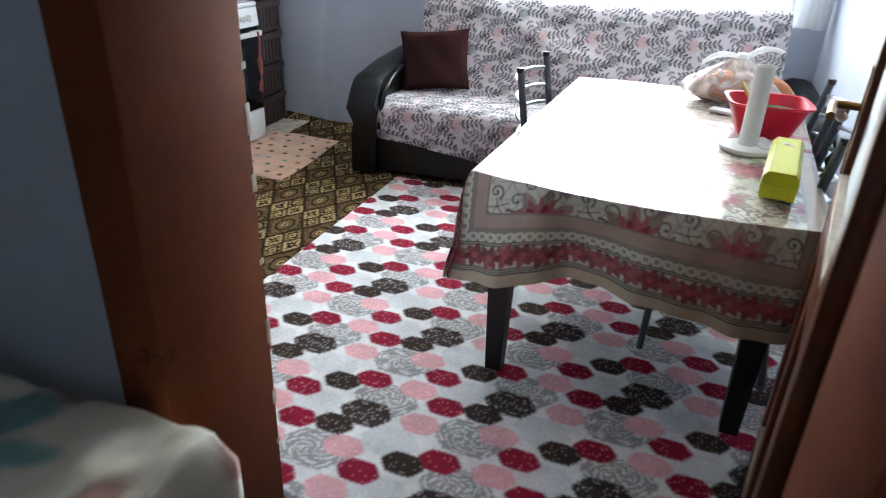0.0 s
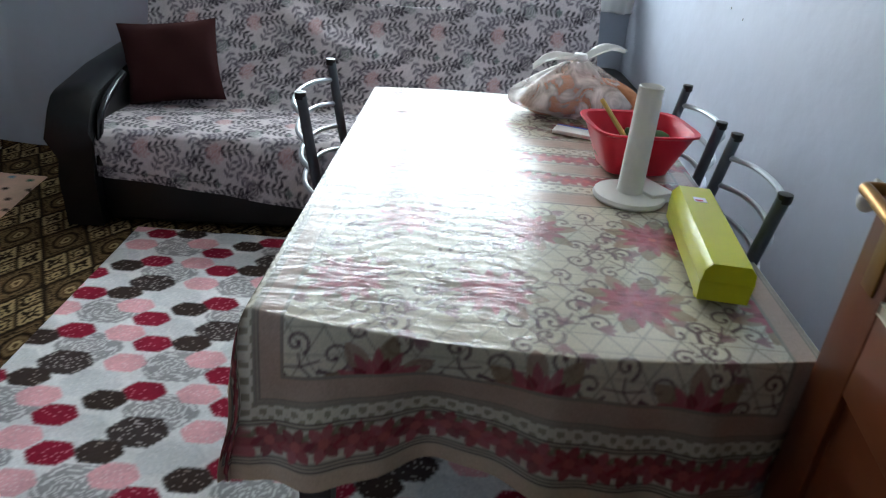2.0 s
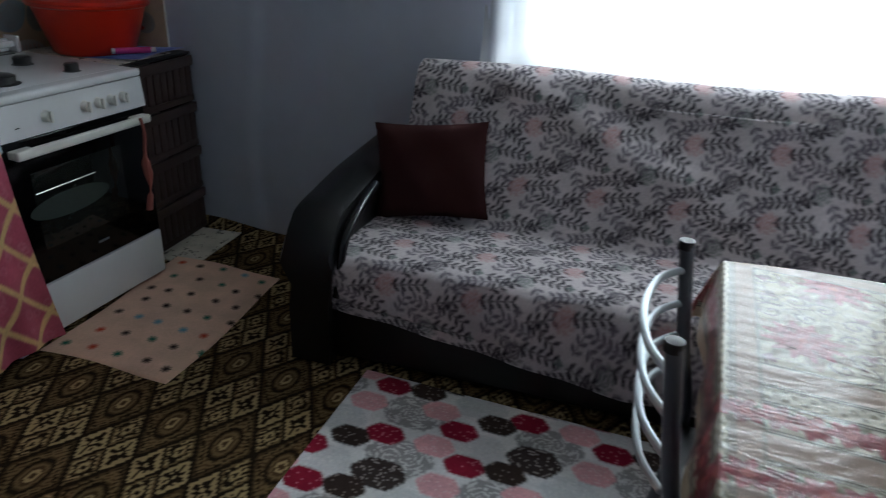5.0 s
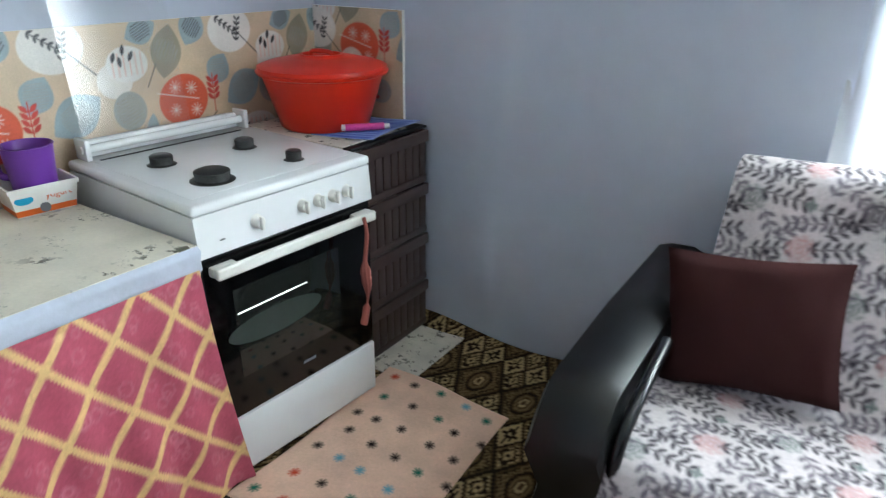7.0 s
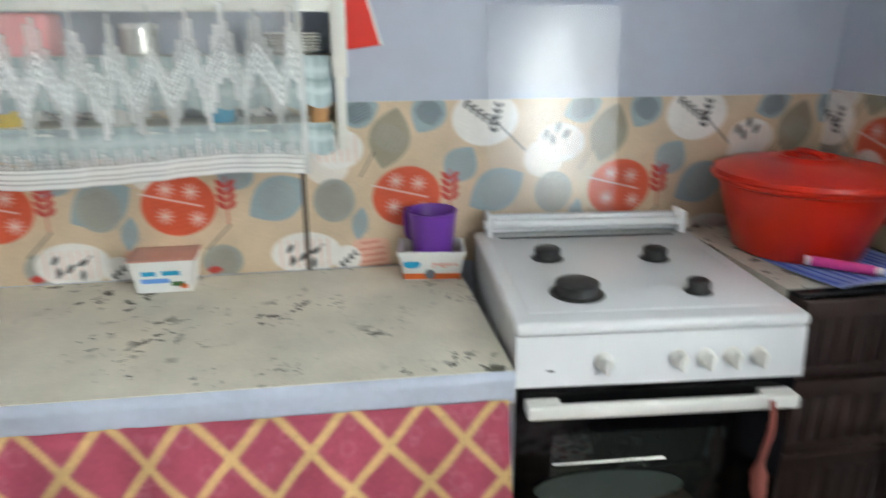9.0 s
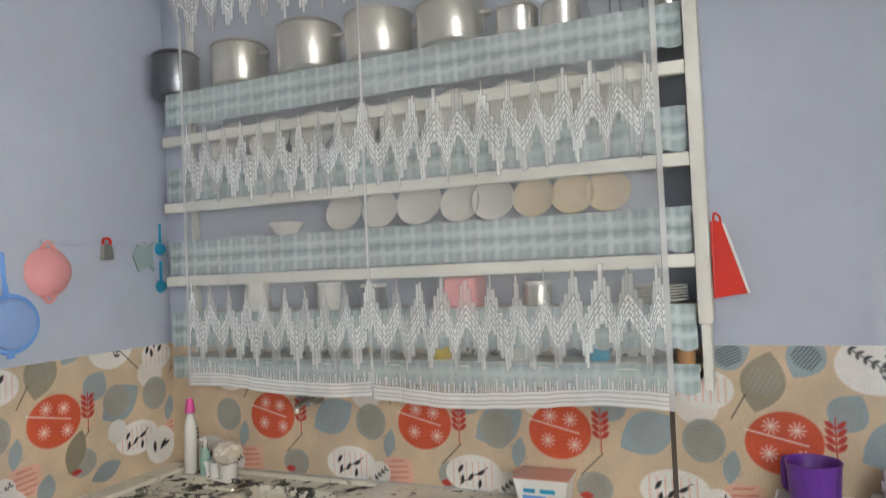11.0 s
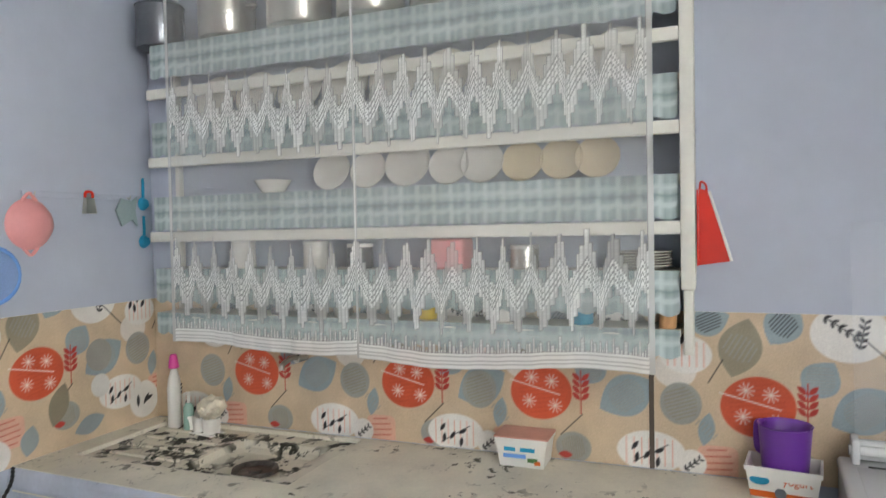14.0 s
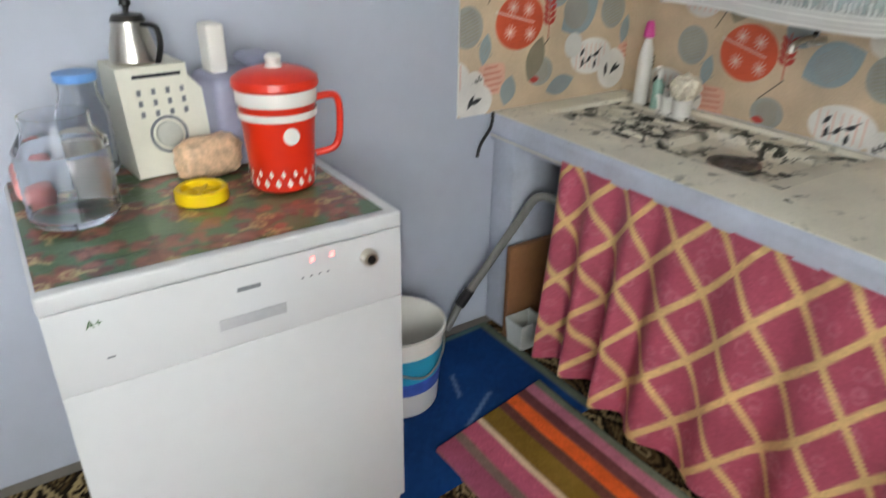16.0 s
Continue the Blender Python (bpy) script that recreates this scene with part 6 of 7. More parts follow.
def liner(z):
    """Plaid oilcloth strip hanging over a shelf's edge."""
    W, H = SHY1 - SHY0 - 0.055, 0.115 if z > 1.3 else 0.07
    k = Cloth(W, H, 0.007, c(160, 174, 176))
    for i in range(int(W / 0.055) + 1):
        k.rect(i * 0.055, i * 0.055 + 0.014, -1, 1, c(200, 212, 210), 0.85)
        k.rect(i * 0.055 + 0.028, i * 0.055 + 0.036, -1, 1, c(184, 198, 198), 0.7)
    for y in (0.03, 0.075):
        k.rect(-1, 5, y, y + 0.014, c(200, 212, 210), 0.8)
    k.rect(-1, 5, 0.055, 0.064, c(96, 120, 122), 0.5)
    scal = 0.010 * np.abs(np.sin(k.X * math.pi / 0.055))
    P = np.stack([SHX - 0.019 + 0.006 * np.sin(k.X * 26) * (1 - k.Y / H), SHY0 + 0.033 + k.X, z + 0.001 - H + k.Y - scal * (1 - k.Y / H)], -1)
    ob = solo("shelf_liner", grid_mesh("shelf_liner", P, k.col, FABRIC), FABRIC, "pale blue and white plaid oilcloth edging on a shelf", "shelf liner", group="plaid shelf liners")
    return ob


for z in LEVELS:
    liner(z)


def pot(y, z, r, h, lid=True, handle=True, material=STEEL):
    p = thing("cooking_pot", "shiny steel cooking pot standing on the shelf", "pot", (XL + 0.112, y, z + 0.001), group="steel pots on the shelf")
    part("pot", lathe([(0, 0), (r * 0.94, 0), (r, 0.008), (r, h), (r * 1.04, h + 0.004), (r * 1.0, h + 0.006), (r * 0.97, h), (r * 0.92, 0.01), (0, 0.008)], 36), material, p)
    if lid:
        part("lid", lathe([(r * 1.02, h + 0.0065), (r * 0.9, h + 0.018), (r * 0.3, h + 0.03), (0, h + 0.031)], 36), material, p)
    if handle:
        for s in (-1, 1):
            part("handle", tube(curve([(-0.02, s * r, h * 0.75), (0.0, s * (r + 0.028), h * 0.78), (0.02, s * r, h * 0.75)]), 0.005, 8), material, p)


ZS = LEVELS[0]
pot(2.410, ZS, 0.085, 0.150, True, False, mat("dark_pot", c(120, 122, 126), 0.3, 0.9))
pot(2.714, ZS, 0.098, 0.135)
pot(3.014, ZS, 0.108, 0.150)
pot(3.285, ZS, 0.110, 0.142, False, False)
pot(3.540, ZS, 0.106, 0.120)
pot(3.757, ZS, 0.064, 0.070, True, False)
pot(3.890, ZS, 0.058, 0.058, True, False)
for y in (4.0, 4.09):
    g = thing("glass_vase", "tall clear glass on the shelf", "glass", (XL + 0.1, y, ZS + 0.001), group="glasses on the shelf")
    part("glass", lathe([(0, 0), (0.032, 0), (0.036, 0.19), (0.033, 0.19), (0.029, 0.008), (0, 0.008)], 22), GLASS, g)
fl = thing("steel_flask", "steel flask with a turquoise cap on the shelf", "flask", (XL + 0.12, 4.185, ZS + 0.001))
part("body", lathe([(0, 0), (0.033, 0), (0.036, 0.005), (0.036, 0.19), (0, 0.19)], 26), STEEL, fl)
part("cap", lathe([(0.037, 0.1905), (0.037, 0.225), (0.03, 0.235), (0, 0.236)], 26), CYAN, fl, "turquoise cap")
part("loop", tube(curve([(0, -0.012, 0.235), (0, -0.01, 0.262), (0, 0.01, 0.262), (0, 0.012, 0.235)]), 0.003, 6), STEEL, fl)


def dish(y, z, r, material, lean=72):
    prof = [(0, 0.0), (r * 0.55, 0.0), (r * 0.62, 0.004), (r, 0.020), (r * 0.995, 0.0225), (r * 0.6, 0.008), (0, 0.006)]
    ob = solo("dinner_plate", lathe(prof, 36), material, "porcelain plate leaning upright on the shelf", "plate", group="plates on the shelf")
    ob.matrix_world = pose(XL + 0.050, y, z + r * 0.955, 0, lean, 0)


for i, y in enumerate((3.10, 3.24, 3.385, 3.53, 3.64)):
    dish(y, LEVELS[2], (0.070, 0.066, 0.080, 0.068, 0.070)[i], PLATE)
for y in (3.77, 3.89, 3.995):
    dish(y, LEVELS[2], 0.066, CREAMPL)
for y in (2.62, 2.80, 2.98, 3.16, 3.34, 3.52, 3.70, 3.88, 4.06):
    dish(y, LEVELS[1], 0.088, PLATE)
bw = thing("small_bowl", "small white bowl on the shelf", "bowl", (XL + 0.11, 2.89, LEVELS[2] + 0.001))
part("bowl", lathe([(0, 0), (0.035, 0), (0.065, 0.045), (0.062, 0.045), (0.033, 0.005), (0, 0.005)], 26), PLATE, bw)
for i in range(6):
    solo("stacked_plate", lathe([(0, 0), (0.05, 0), (0.088, 0.011), (0.087, 0.013), (0.05, 0.003), (0, 0.003)], 32), PLATE, "white porcelain plate in a stack", "plate", (XL + 0.105, 4.115, LEVELS[3] + 0.002 + 0.0075 * i), group="stacked plates")
solo("pink_box", box(-0.05, 0.05, -0.055, 0.055, 0, 0.095, 0.01, 3), PINK, "pink plastic box on the shelf", "box", (XL + 0.11, 3.55, LEVELS[3] + 0.001))
for y, h, m_ in ((3.05, 0.08, PLATE), (3.22, 0.07, GREYPL), (2.75, 0.09, PLATE), (3.78, 0.06, STEEL)):
    g = thing("storage_jar", "small lidded jar on the shelf", "jar", (XL + 0.10, y, LEVELS[3] + 0.001), group="jars on the shelf")
    part("jar", lathe([(0, 0), (0.04, 0), (0.044, 0.005), (0.042, h), (0, h)], 22), m_, g)
    part("lid", lathe([(0.044, h + 0.0005), (0.044, h + 0.012), (0, h + 0.013)], 22), WHITEPL, g)
for y, m_ in ((3.46, YELLOW), (3.70, WHITEPL), (2.9, GREYPL), (3.15, STEEL), (3.95, CYAN)):
    g = thing("spice_jar", "little kitchen jar on the lowest shelf", "jar", (XL + 0.10, y, LEVELS[4] + 0.001), group="jars on the shelf")
    part("jar", lathe([(0, 0), (0.030, 0), (0.033, 0.004), (0.031, 0.075), (0, 0.075)], 18), m_, g)
    part("lid", lathe([(0.033, 0.0755), (0.033, 0.088), (0, 0.089)], 18), WHITEPL, g)
sj = thing("spice_bottle", "spice bottle with a purple cap on the shelf", "bottle", (XL + 0.135, 4.19, LEVELS[4] + 0.001))
part("body", lathe([(0, 0), (0.022, 0), (0.024, 0.004), (0.024, 0.075), (0, 0.075)], 18), mat("tan_spice", c(196, 150, 104), 0.3), sj)
part("cap", lathe([(0.025, 0.0755), (0.025, 0.100), (0, 0.101)], 18), PURPLE, sj, "purple cap")


def lace(name, y0, y1, z0, z1, fl, seed):
    W, H = y1 - y0, z1 - z0
    k = Cloth(W * 1.04, H, 0.0034, (0.93, 0.93, 0.91))
    u, v = k.X, k.Y
    a = np.zeros(u.shape)
    period, column = 0.0805, 0.0089
    col = np.floor(u / column)
    mid = (col + 0.5) * column
    zig = lambda w: 1 - 2 * np.abs((w / period + 0.1 * seed) % 1 - 0.5)         # 1 at a peak, 0 in a valley
    comb = (u / column) % 1 < 0.62
    beads = np.sin(v * 2 * math.pi / 0.0085) > -0.35
    fade = 0.72 + 0.28 * np.sin(2 * math.pi * u / (3.1 * period) + seed)        # some peaks are worked denser
    for centre in (1.353, 1.914, 2.508):
        h = v + z0 - centre
        core_d = h - 0.040 * (2 * zig(u) - 1)
        col_d = h - 0.040 * (2 * zig(mid) - 1)
        up = 0.040 + 0.062 * np.clip((zig(mid) - 0.12) / 0.88, 0, 1) + 0.010 * (col % 2)
        down = 0.040 + 0.055 * np.clip((0.88 - zig(mid)) / 0.88, 0, 1) + 0.010 * (col % 2)
        inside = (col_d < up) & (col_d > -down)
        a = np.where(inside & comb, np.where(beads, 1.0, 0.80) * fade, a)
        a = np.where(inside & ~comb, 0.58 * fade, a)
        core = np.abs(core_d) < 0.036
        stripe = ((core_d + 0.036) / 0.018) % 1 < 0.66
        a = np.where(core & stripe, np.where(np.sin(u * 2 * math.pi / 0.0089) > -0.55, 1.0, 0.55), a)
        a = np.where(core & ~stripe, 0.24, a)
    fringe = (v < 0.050 + 0.042 * (0.5 + 0.5 * np.sin(col * 2.4)) * (0.6 + 0.4 * zig(u))) & comb
    a = np.where(fringe, np.where(beads, 0.75, 0.45), a)
    a = np.where(v < 0.046, 0.50, a)
    for h in (0.006, 0.018, 0.030, 0.042):
        a = np.where(np.abs(v - h) < 0.0042, 1.0, a)
    a = np.where((k.X < 0.012) | (k.X > k.w - 0.012), 0.55, a)
    s = u / k.w
    y = y0 + s * W + 0.006 * np.sin(60 * s + seed)
    x = -1.900 + (0.005 * np.sin(21 * s * W + seed) + 0.002 * np.sin(61 * s * W + 2 * seed)) * (1.15 - 0.4 * v / H)
    z = z0 + v + 0.012 * np.sin(7 * s * W + seed) * (1 - v / H) - fl * np.clip(1 - s / 0.12, 0, 1) * np.clip((v - H + 0.30) / 0.3, 0, 1)
    y = y + 3.0 * fl * np.clip(1 - s / 0.10, 0, 1) * np.clip((v - H + 0.25) / 0.25, 0, 1) * -1
    solo(name, grid_mesh(name, np.stack([x, y, z], -1), k.col, NET, a), NET, "white net curtain with zigzag lace bands over the shelf", "curtain", group="lace curtains over the shelf")


lace("lace_curtain", 2.540, 3.285, 1.135, 2.665, 0.03, 1.0)
lace("lace_curtain", 3.270, 4.165, 1.118, 2.665, 0.0, 2.6)
rl = thing("curtain_rail", "double white plastic curtain rail on the ceiling", "curtain rail", (0, 0, 0))
part("track", box(-1.925, -1.885, 2.24, 4.26, 2.676, 2.698, 0.003), WHITEPL, rl)
part("track", box(-1.878, -1.868, 2.24, 4.26, 2.682, 2.698, 0.002), WHITEPL, rl)
# shade in the gap between the tracks, put in as a black strip
part("gap_shade", box(-1.884, -1.879, 2.24, 4.26, 2.690, 2.698), BLACKPL, rl)
sc = thing("red_scoop", "red plastic dustpan hanging on the shelf post", "dustpan", (SHX - 0.11, SHY1 + 0.021, 1.405))
part("pan", loft([[(x, 0.0, 0), (x, 0.088, 0.012), (x, 0.082, 0.02), (x, 0.030, 0.205), (x, 0.006, 0.215)] for x in (0.0, 0.006)]), RED, sc, smooth=False)
part("rim", tube([(0.003, 0.088, 0.012), (0.003, 0.032, 0.205)], 0.0045, 8), WHITEPL, sc, "worn white edge")
part("back", box(-0.03, 0.03, 0.0, 0.005, 0.0, 0.21, 0.002), RED, sc)
part("loop", tube(curve([(0.003, 0.008, 0.212), (0.003, 0.012, 0.232), (0.003, 0.024, 0.222), (0.003, 0.026, 0.206)]), 0.003, 6), RED, sc)

# ---- things hung on the wall beside the sink ----
YW = YN + 0.003
hr = thing("hook_rail", "pale blue painted hook rail on the wall", "hook rail", (0, 0, 0))
part("strip", box(-2.09, -1.58, YN + 0.0005, YN + 0.010, 1.655, 1.672, 0.002), WALL, hr)
for x in (-1.61, -1.818, -2.0):
    part("hook", tube(curve([(x, YW + 0.006, 1.664), (x, YW + 0.022, 1.658), (x, YW + 0.024, 1.670)]), 0.002, 6), STEEL, hr)
pp = thing("pink_colander", "round salmon pink plastic colander hung on the wall", "colander", (-1.602, YW + 0.004, 1.562))
part("bowl", lathe([(0, 0.052), (0.035, 0.050), (0.065, 0.030), (0.078, 0.004), (0.084, 0.0), (0.078, 0.0), (0.06, 0.026), (0, 0.046)], 32, pose(0, 0, 0, -90, 0, 0)), PINK, pp)
for z in (0.085, -0.085):
    part("lug", tube(curve([(-0.025, 0.003, z * 0.9), (0, 0.004, z * 1.18), (0.025, 0.003, z * 0.9)]), 0.006, 8), PINK, pp)
st = thing("blue_sieve", "blue plastic sieve with a long handle hung on the wall", "sieve", (-1.468, YW + 0.004, 1.402))
part("rim", tube([(0.088 * math.cos(a / 24 * 6.2832), 0.006, 0.088 * math.sin(a / 24 * 6.2832)) for a in range(24)], 0.008, 8, closed=True), SKYBL, st)
netm = mat("blue_mesh", c(140, 170, 218), 0.6, 0, 0.1, 200, 400, 0.4)
part("mesh", lathe([(0.084, 0.004), (0.075, 0.022), (0.045, 0.034), (0, 0.038)], 30, pose(0, 0, 0, -90, 0, 0)), netm, st, "fine blue mesh")
part("handle", tube(curve([(0.010, 0.006, 0.085), (0.018, 0.008, 0.13), (0.024, 0.008, 0.225)]), [0.013] * 8 + [0.010] * 8 + [0.009], 10, flat=0.5), SKYBL, st)
part("prong", box(-0.012, 0.012, 0.0, 0.008, -0.108, -0.092, 0.003), SKYBL, st)


def hung_towel():
    k = Cloth(0.20, 0.46, 0.01, (1, 1, 1))
    s, v = k.X / 0.20, k.Y / 0.46
    wdt = 0.018 + 0.20 * np.minimum((1 - v) * 1.5, 1) ** 0.8 * (1 - 0.15 * (v < 0.25))
    x = -1.300 + (s - 0.5) * wdt - 0.01
    y = YW + 0.022 + 0.016 * np.sin(17 * s) * (1 - 0.5 * v)
    z = 1.19 + k.Y + 0.06 * np.abs(s - 0.45) * (1 - v)
    ob = solo("hung_towel", grid_mesh("hung_towel", np.stack([x, y, z], -1), None, TOWEL), TOWEL, "cream cotton towel hanging from a wall hook", "towel")
    ob.modifiers.new("thick", "SOLIDIFY").thickness = 0.006


hung_towel()
gr = thing("mini_grater", "tiny steel grater with a red top hung on the rail", "grater", (-1.818, YW + 0.012, 1.600))
part("body", loft([[(-0.022, 0, 0), (0.022, 0, 0), (0.022, 0.022, 0), (-0.022, 0.022, 0)], [(-0.016, 0.002, 0.055), (0.016, 0.002, 0.055), (0.016, 0.018, 0.055), (-0.016, 0.018, 0.055)]]), STEEL, gr, smooth=False)
part("top", tube(curve([(-0.016, 0.010, 0.056), (-0.012, 0.010, 0.075), (0.012, 0.010, 0.075), (0.016, 0.010, 0.056)]), 0.005, 8), RED, gr, "red handle")
fs = thing("fish_board", "grey-green fish-shaped board hung on the rail", "board", (-1.998, YW + 0.006, 1.585))
part("board", loft([[(-0.045, y, -0.03), (-0.02, y, -0.005), (0.03, y, -0.03), (0.055, y, 0.03), (0.03, y, 0.075), (-0.02, y, 0.065), (-0.045, y, 0.085), (-0.035, y, 0.03)] for y in (0, 0.008)]), mat("greygreen_plastic", c(160, 178, 180), 0.4), fs, smooth=False)
for z in (1.672, 1.525):
    ms = thing("measuring_spoon", "turquoise plastic measuring spoon hung on the wall", "spoon", (-2.074, YW + 0.010, z), group="measuring spoons")
    part("bowl", lathe([(0, 0.018), (0.018, 0.014), (0.026, 0), (0.023, 0.0), (0.015, 0.012), (0, 0.015)], 20, pose(0, 0, -0.03, -90, 0, 0)), CYAN, ms)
    part("handle", box(-0.006, 0.006, 0.0, 0.005, -0.006, 0.07, 0.002), CYAN, ms)


# ---- dishwasher ----
DWX, DWY = 0.008, 0.028


def dishwasher():
    d = thing("dishwasher", "white freestanding dishwasher against the wall", "dishwasher", (DWX, DWY, 0))
    x0, x1, y0, y1 = -0.778, -0.145, 2.31, 2.878
    part("cabinet", box(x0, x1, y0, y1 - 0.022, 0.022, 0.815, 0.004), APPLIANCE, d)
    part("top", box(x0 - 0.002, x1 + 0.002, y0, y1 + 0.002, 0.8155, 0.849, 0.006, 3), APPLIANCE, d)
    part("control_panel", box(x0, x1, y1 - 0.0215, y1, 0.660, 0.814, 0.002), APPLIANCE, d)
    part("door", box(x0, x1, y1 - 0.0215, y1 - 0.001, 0.10, 0.6592, 0.002), APPLIANCE, d)
    part("plinth", box(x0 + 0.01, x1 - 0.01, y1 - 0.06, y1 - 0.045, 0.0, 0.098), GREYPL, d)
    # no hollow here: the grip's shade is painted as a thin grey plate
    part("painted_grip_recess", box(-0.530, -0.405, y1 + 0.0005, y1 + 0.002, 0.700, 0.722, 0.0007), mat("shadowed_recess", c(178, 180, 184), 0.4), d, "grip recess, its shade painted as a grey plate")
    kn = part("knob", lathe([(0, 0.018), (0.014, 0.018), (0.016, 0.014), (0.0165, 0.0), (0, 0)], 24, pose(-0.702, y1 + 0.0005, 0.770, -90, 0, 0)), STEEL, d, "chrome programme knob")
    part("knob_face", lathe([(0, 0.0195), (0.009, 0.0190), (0.009, 0.0181), (0, 0.0181)], 18, pose(-0.702, y1 + 0.0005, 0.770, -90, 0, 0)), BLACKPL, kn)
    for x in (-0.628, -0.588):
        part("display_digit", box(x - 0.004, x + 0.004, y1 + 0.0005, y1 + 0.0015, 0.790, 0.800), REDLED, d, "lit red display mark")
    for i in range(4):
        part("button_mark", box(-0.62 + 0.017 * i, -0.615 + 0.017 * i, y1 + 0.0005, y1 + 0.0012, 0.760, 0.763), GREYBAR, d)
    part("maker_mark", box(-0.487, -0.444, y1 + 0.0005, y1 + 0.0012, 0.768, 0.776), GREYBAR, d, "small unreadable maker's name")
    writing("A+", 0.02, GREEN, d, pose(-0.215, y1 + 0.0006, 0.775, 90, 0, 180))
    part("door_mark", box(-0.235, -0.222, y1 - 0.0005, y1 + 0.0006, 0.712, 0.715), GREYBAR, d)


dishwasher()
k = Cloth(0.600, 0.55, 0.006, c(84, 108, 72))
r = random.Random(9)
for i in range(95):
    x, y = r.uniform(0, 0.60), r.uniform(0, 0.55)
    for q in range(9):
        k.ellipse(x + r.uniform(-0.035, 0.035), y + r.uniform(-0.02, 0.02), r.uniform(0.008, 0.020), r.uniform(0.006, 0.013), r.choice((c(150, 98, 76), c(132, 84, 66), c(110, 68, 54))), r.uniform(0, 180), 0.9)
    if i % 2:
        a = r.uniform(0, 180)
        k.line(x, y, x + 0.04 * math.cos(radians(a)), y + 0.04 * math.sin(radians(a)), 0.006, c(206, 184, 128), 0.9)
        k.ring(x, y, 0.013, 0.005, c(206, 184, 128), 0.9)
k.grain(0.05)
P = np.stack([-0.750 + DWX + k.X, 2.312 + DWY + k.Y, 0.8515 + 0.0008 * waves(k.X, k.Y, 2, 5, 20)], -1)
solo("appliance_cloth", grid_mesh("appliance_cloth", P, k.col, OILCLOTH), OILCLOTH, "green and brown patterned oilcloth on the dishwasher", "cloth")
ZD = 0.8535


def thermos():
    t = thing("red_jug", "red and white plastic water jug with a lid and handle", "jug", (-0.640 + DWX, 2.630 + DWY, ZD), 0)
    part("body", lathe([(0, 0), (0.058, 0), (0.064, 0.005), (0.076, 0.175), (0.078, 0.205), (0, 0.205)], 40), RED, t)
    part("collar", lathe([(0.0785, 0.178), (0.080, 0.181), (0.081, 0.204), (0.079, 0.207)], 40), WHITEPL, t, "white collar")
    part("stripe", lathe([(0.0775, 0.150), (0.0785, 0.151), (0.0795, 0.164), (0.0782, 0.165)], 40), WHITEPL, t, "white stripe")
    part("lid", lathe([(0.083, 0.2075), (0.086, 0.212), (0.084, 0.226), (0.070, 0.236), (0.045, 0.244), (0, 0.246)], 40), RED, t, "red lid")
    part("lid_knob", lathe([(0.018, 0.2445), (0.014, 0.252), (0.017, 0.264), (0.012, 0.270), (0, 0.271)], 18), WHITEPL, t, "white knob")
    part("handle", tube(curve([(-0.072, 0.02, 0.180), (-0.115, 0.03, 0.180), (-0.122, 0.032, 0.13), (-0.110, 0.03, 0.075), (-0.068, 0.018, 0.062)]), 0.0075, 10), RED, t)
    for i in range(18):
        a = 2 * math.pi * i / 18
        for z, s in ((0.022, 1.0), (0.042, 0.8)):
            q = a + (0.17 if z > 0.03 else 0)
            rr = 0.0655 + 0.012 * z / 0.175 + 0.0008
            bm = bmesh.new()
            vs = [bm.verts.new(v) for v in ((0, 0, 0.013 * s), (0.006 * s, 0.0, 0), (0, 0, -0.009 * s), (-0.006 * s, 0.0, 0))]
            bm.faces.new(vs)
            bm.transform(Matrix.Translation((rr * math.cos(q), rr * math.sin(q), z)) @ Matrix.Rotation(q + math.pi / 2, 4, "Z"))
            part("white_drop", bm, WHITEPL, t)
    part("seal", lathe([(0, 0.001), (0.017, 0.001), (0.017, 0), (0, 0)], 20, pose(0.004, 0.0745, 0.122, -86, 0, 0)), WHITEPL, t, "round white sticker")


thermos()


def coffee_machine():
    m = thing("food_slicer", "cream plastic kitchen appliance with a sloping dial front", "kitchen appliance", (-0.440 + DWX, 2.350 + DWY, ZD), 5)
    prof = [(0.095, 0.0), (0.100, 0.004), (0.055, 0.225), (-0.07, 0.225), (-0.085, 0.0)]
    part("body", loft([[(x, y, z) for y, z in prof] for x in (-0.085, 0.06)]), mat("cream_plastic", c(226, 224, 210), 0.4, 0, 0.06), m, smooth=False)
    part("wing", loft([[(-0.0855, y, z) for y, z in ((0.09, 0.004), (0.06, 0.20), (-0.06, 0.20), (-0.06, 0.004))], [(-0.20, y, z) for y, z in ((0.09, 0.004), (0.085, 0.06), (-0.06, 0.06), (-0.06, 0.004))]]), bpy.data.materials["cream_plastic"], m, smooth=False)
    face = pose(-0.02, 0.0835, 0.085, -78, 0, 0)
    dl = part("dial", lathe([(0, 0.012), (0.022, 0.012), (0.027, 0.008), (0.028, 0), (0, 0)], 26, face), mat("grey_dial", c(186, 188, 180), 0.4), m)
    part("dial_ring", lathe([(0.034, 0.0008), (0.040, 0.0008), (0.040, 0.0018), (0.034, 0.0018)], 30, face), GREYBAR, m)
    for i in range(4):
        for j in range(3):
            z = 0.125 + 0.022 * j
            part("print_mark", box(-0.07 + 0.03 * i, -0.062 + 0.03 * i, 0.1 - 0.045 * z / 0.225 + 0.0005, 0.1 - 0.045 * z / 0.225 + 0.002, z, z + 0.012), GREYBAR, m)
    z = 0.203
    part("print_line", box(-0.07, 0.03, 0.0598, 0.0612, z, z + 0.007), INK, m, "unreadable printed line")


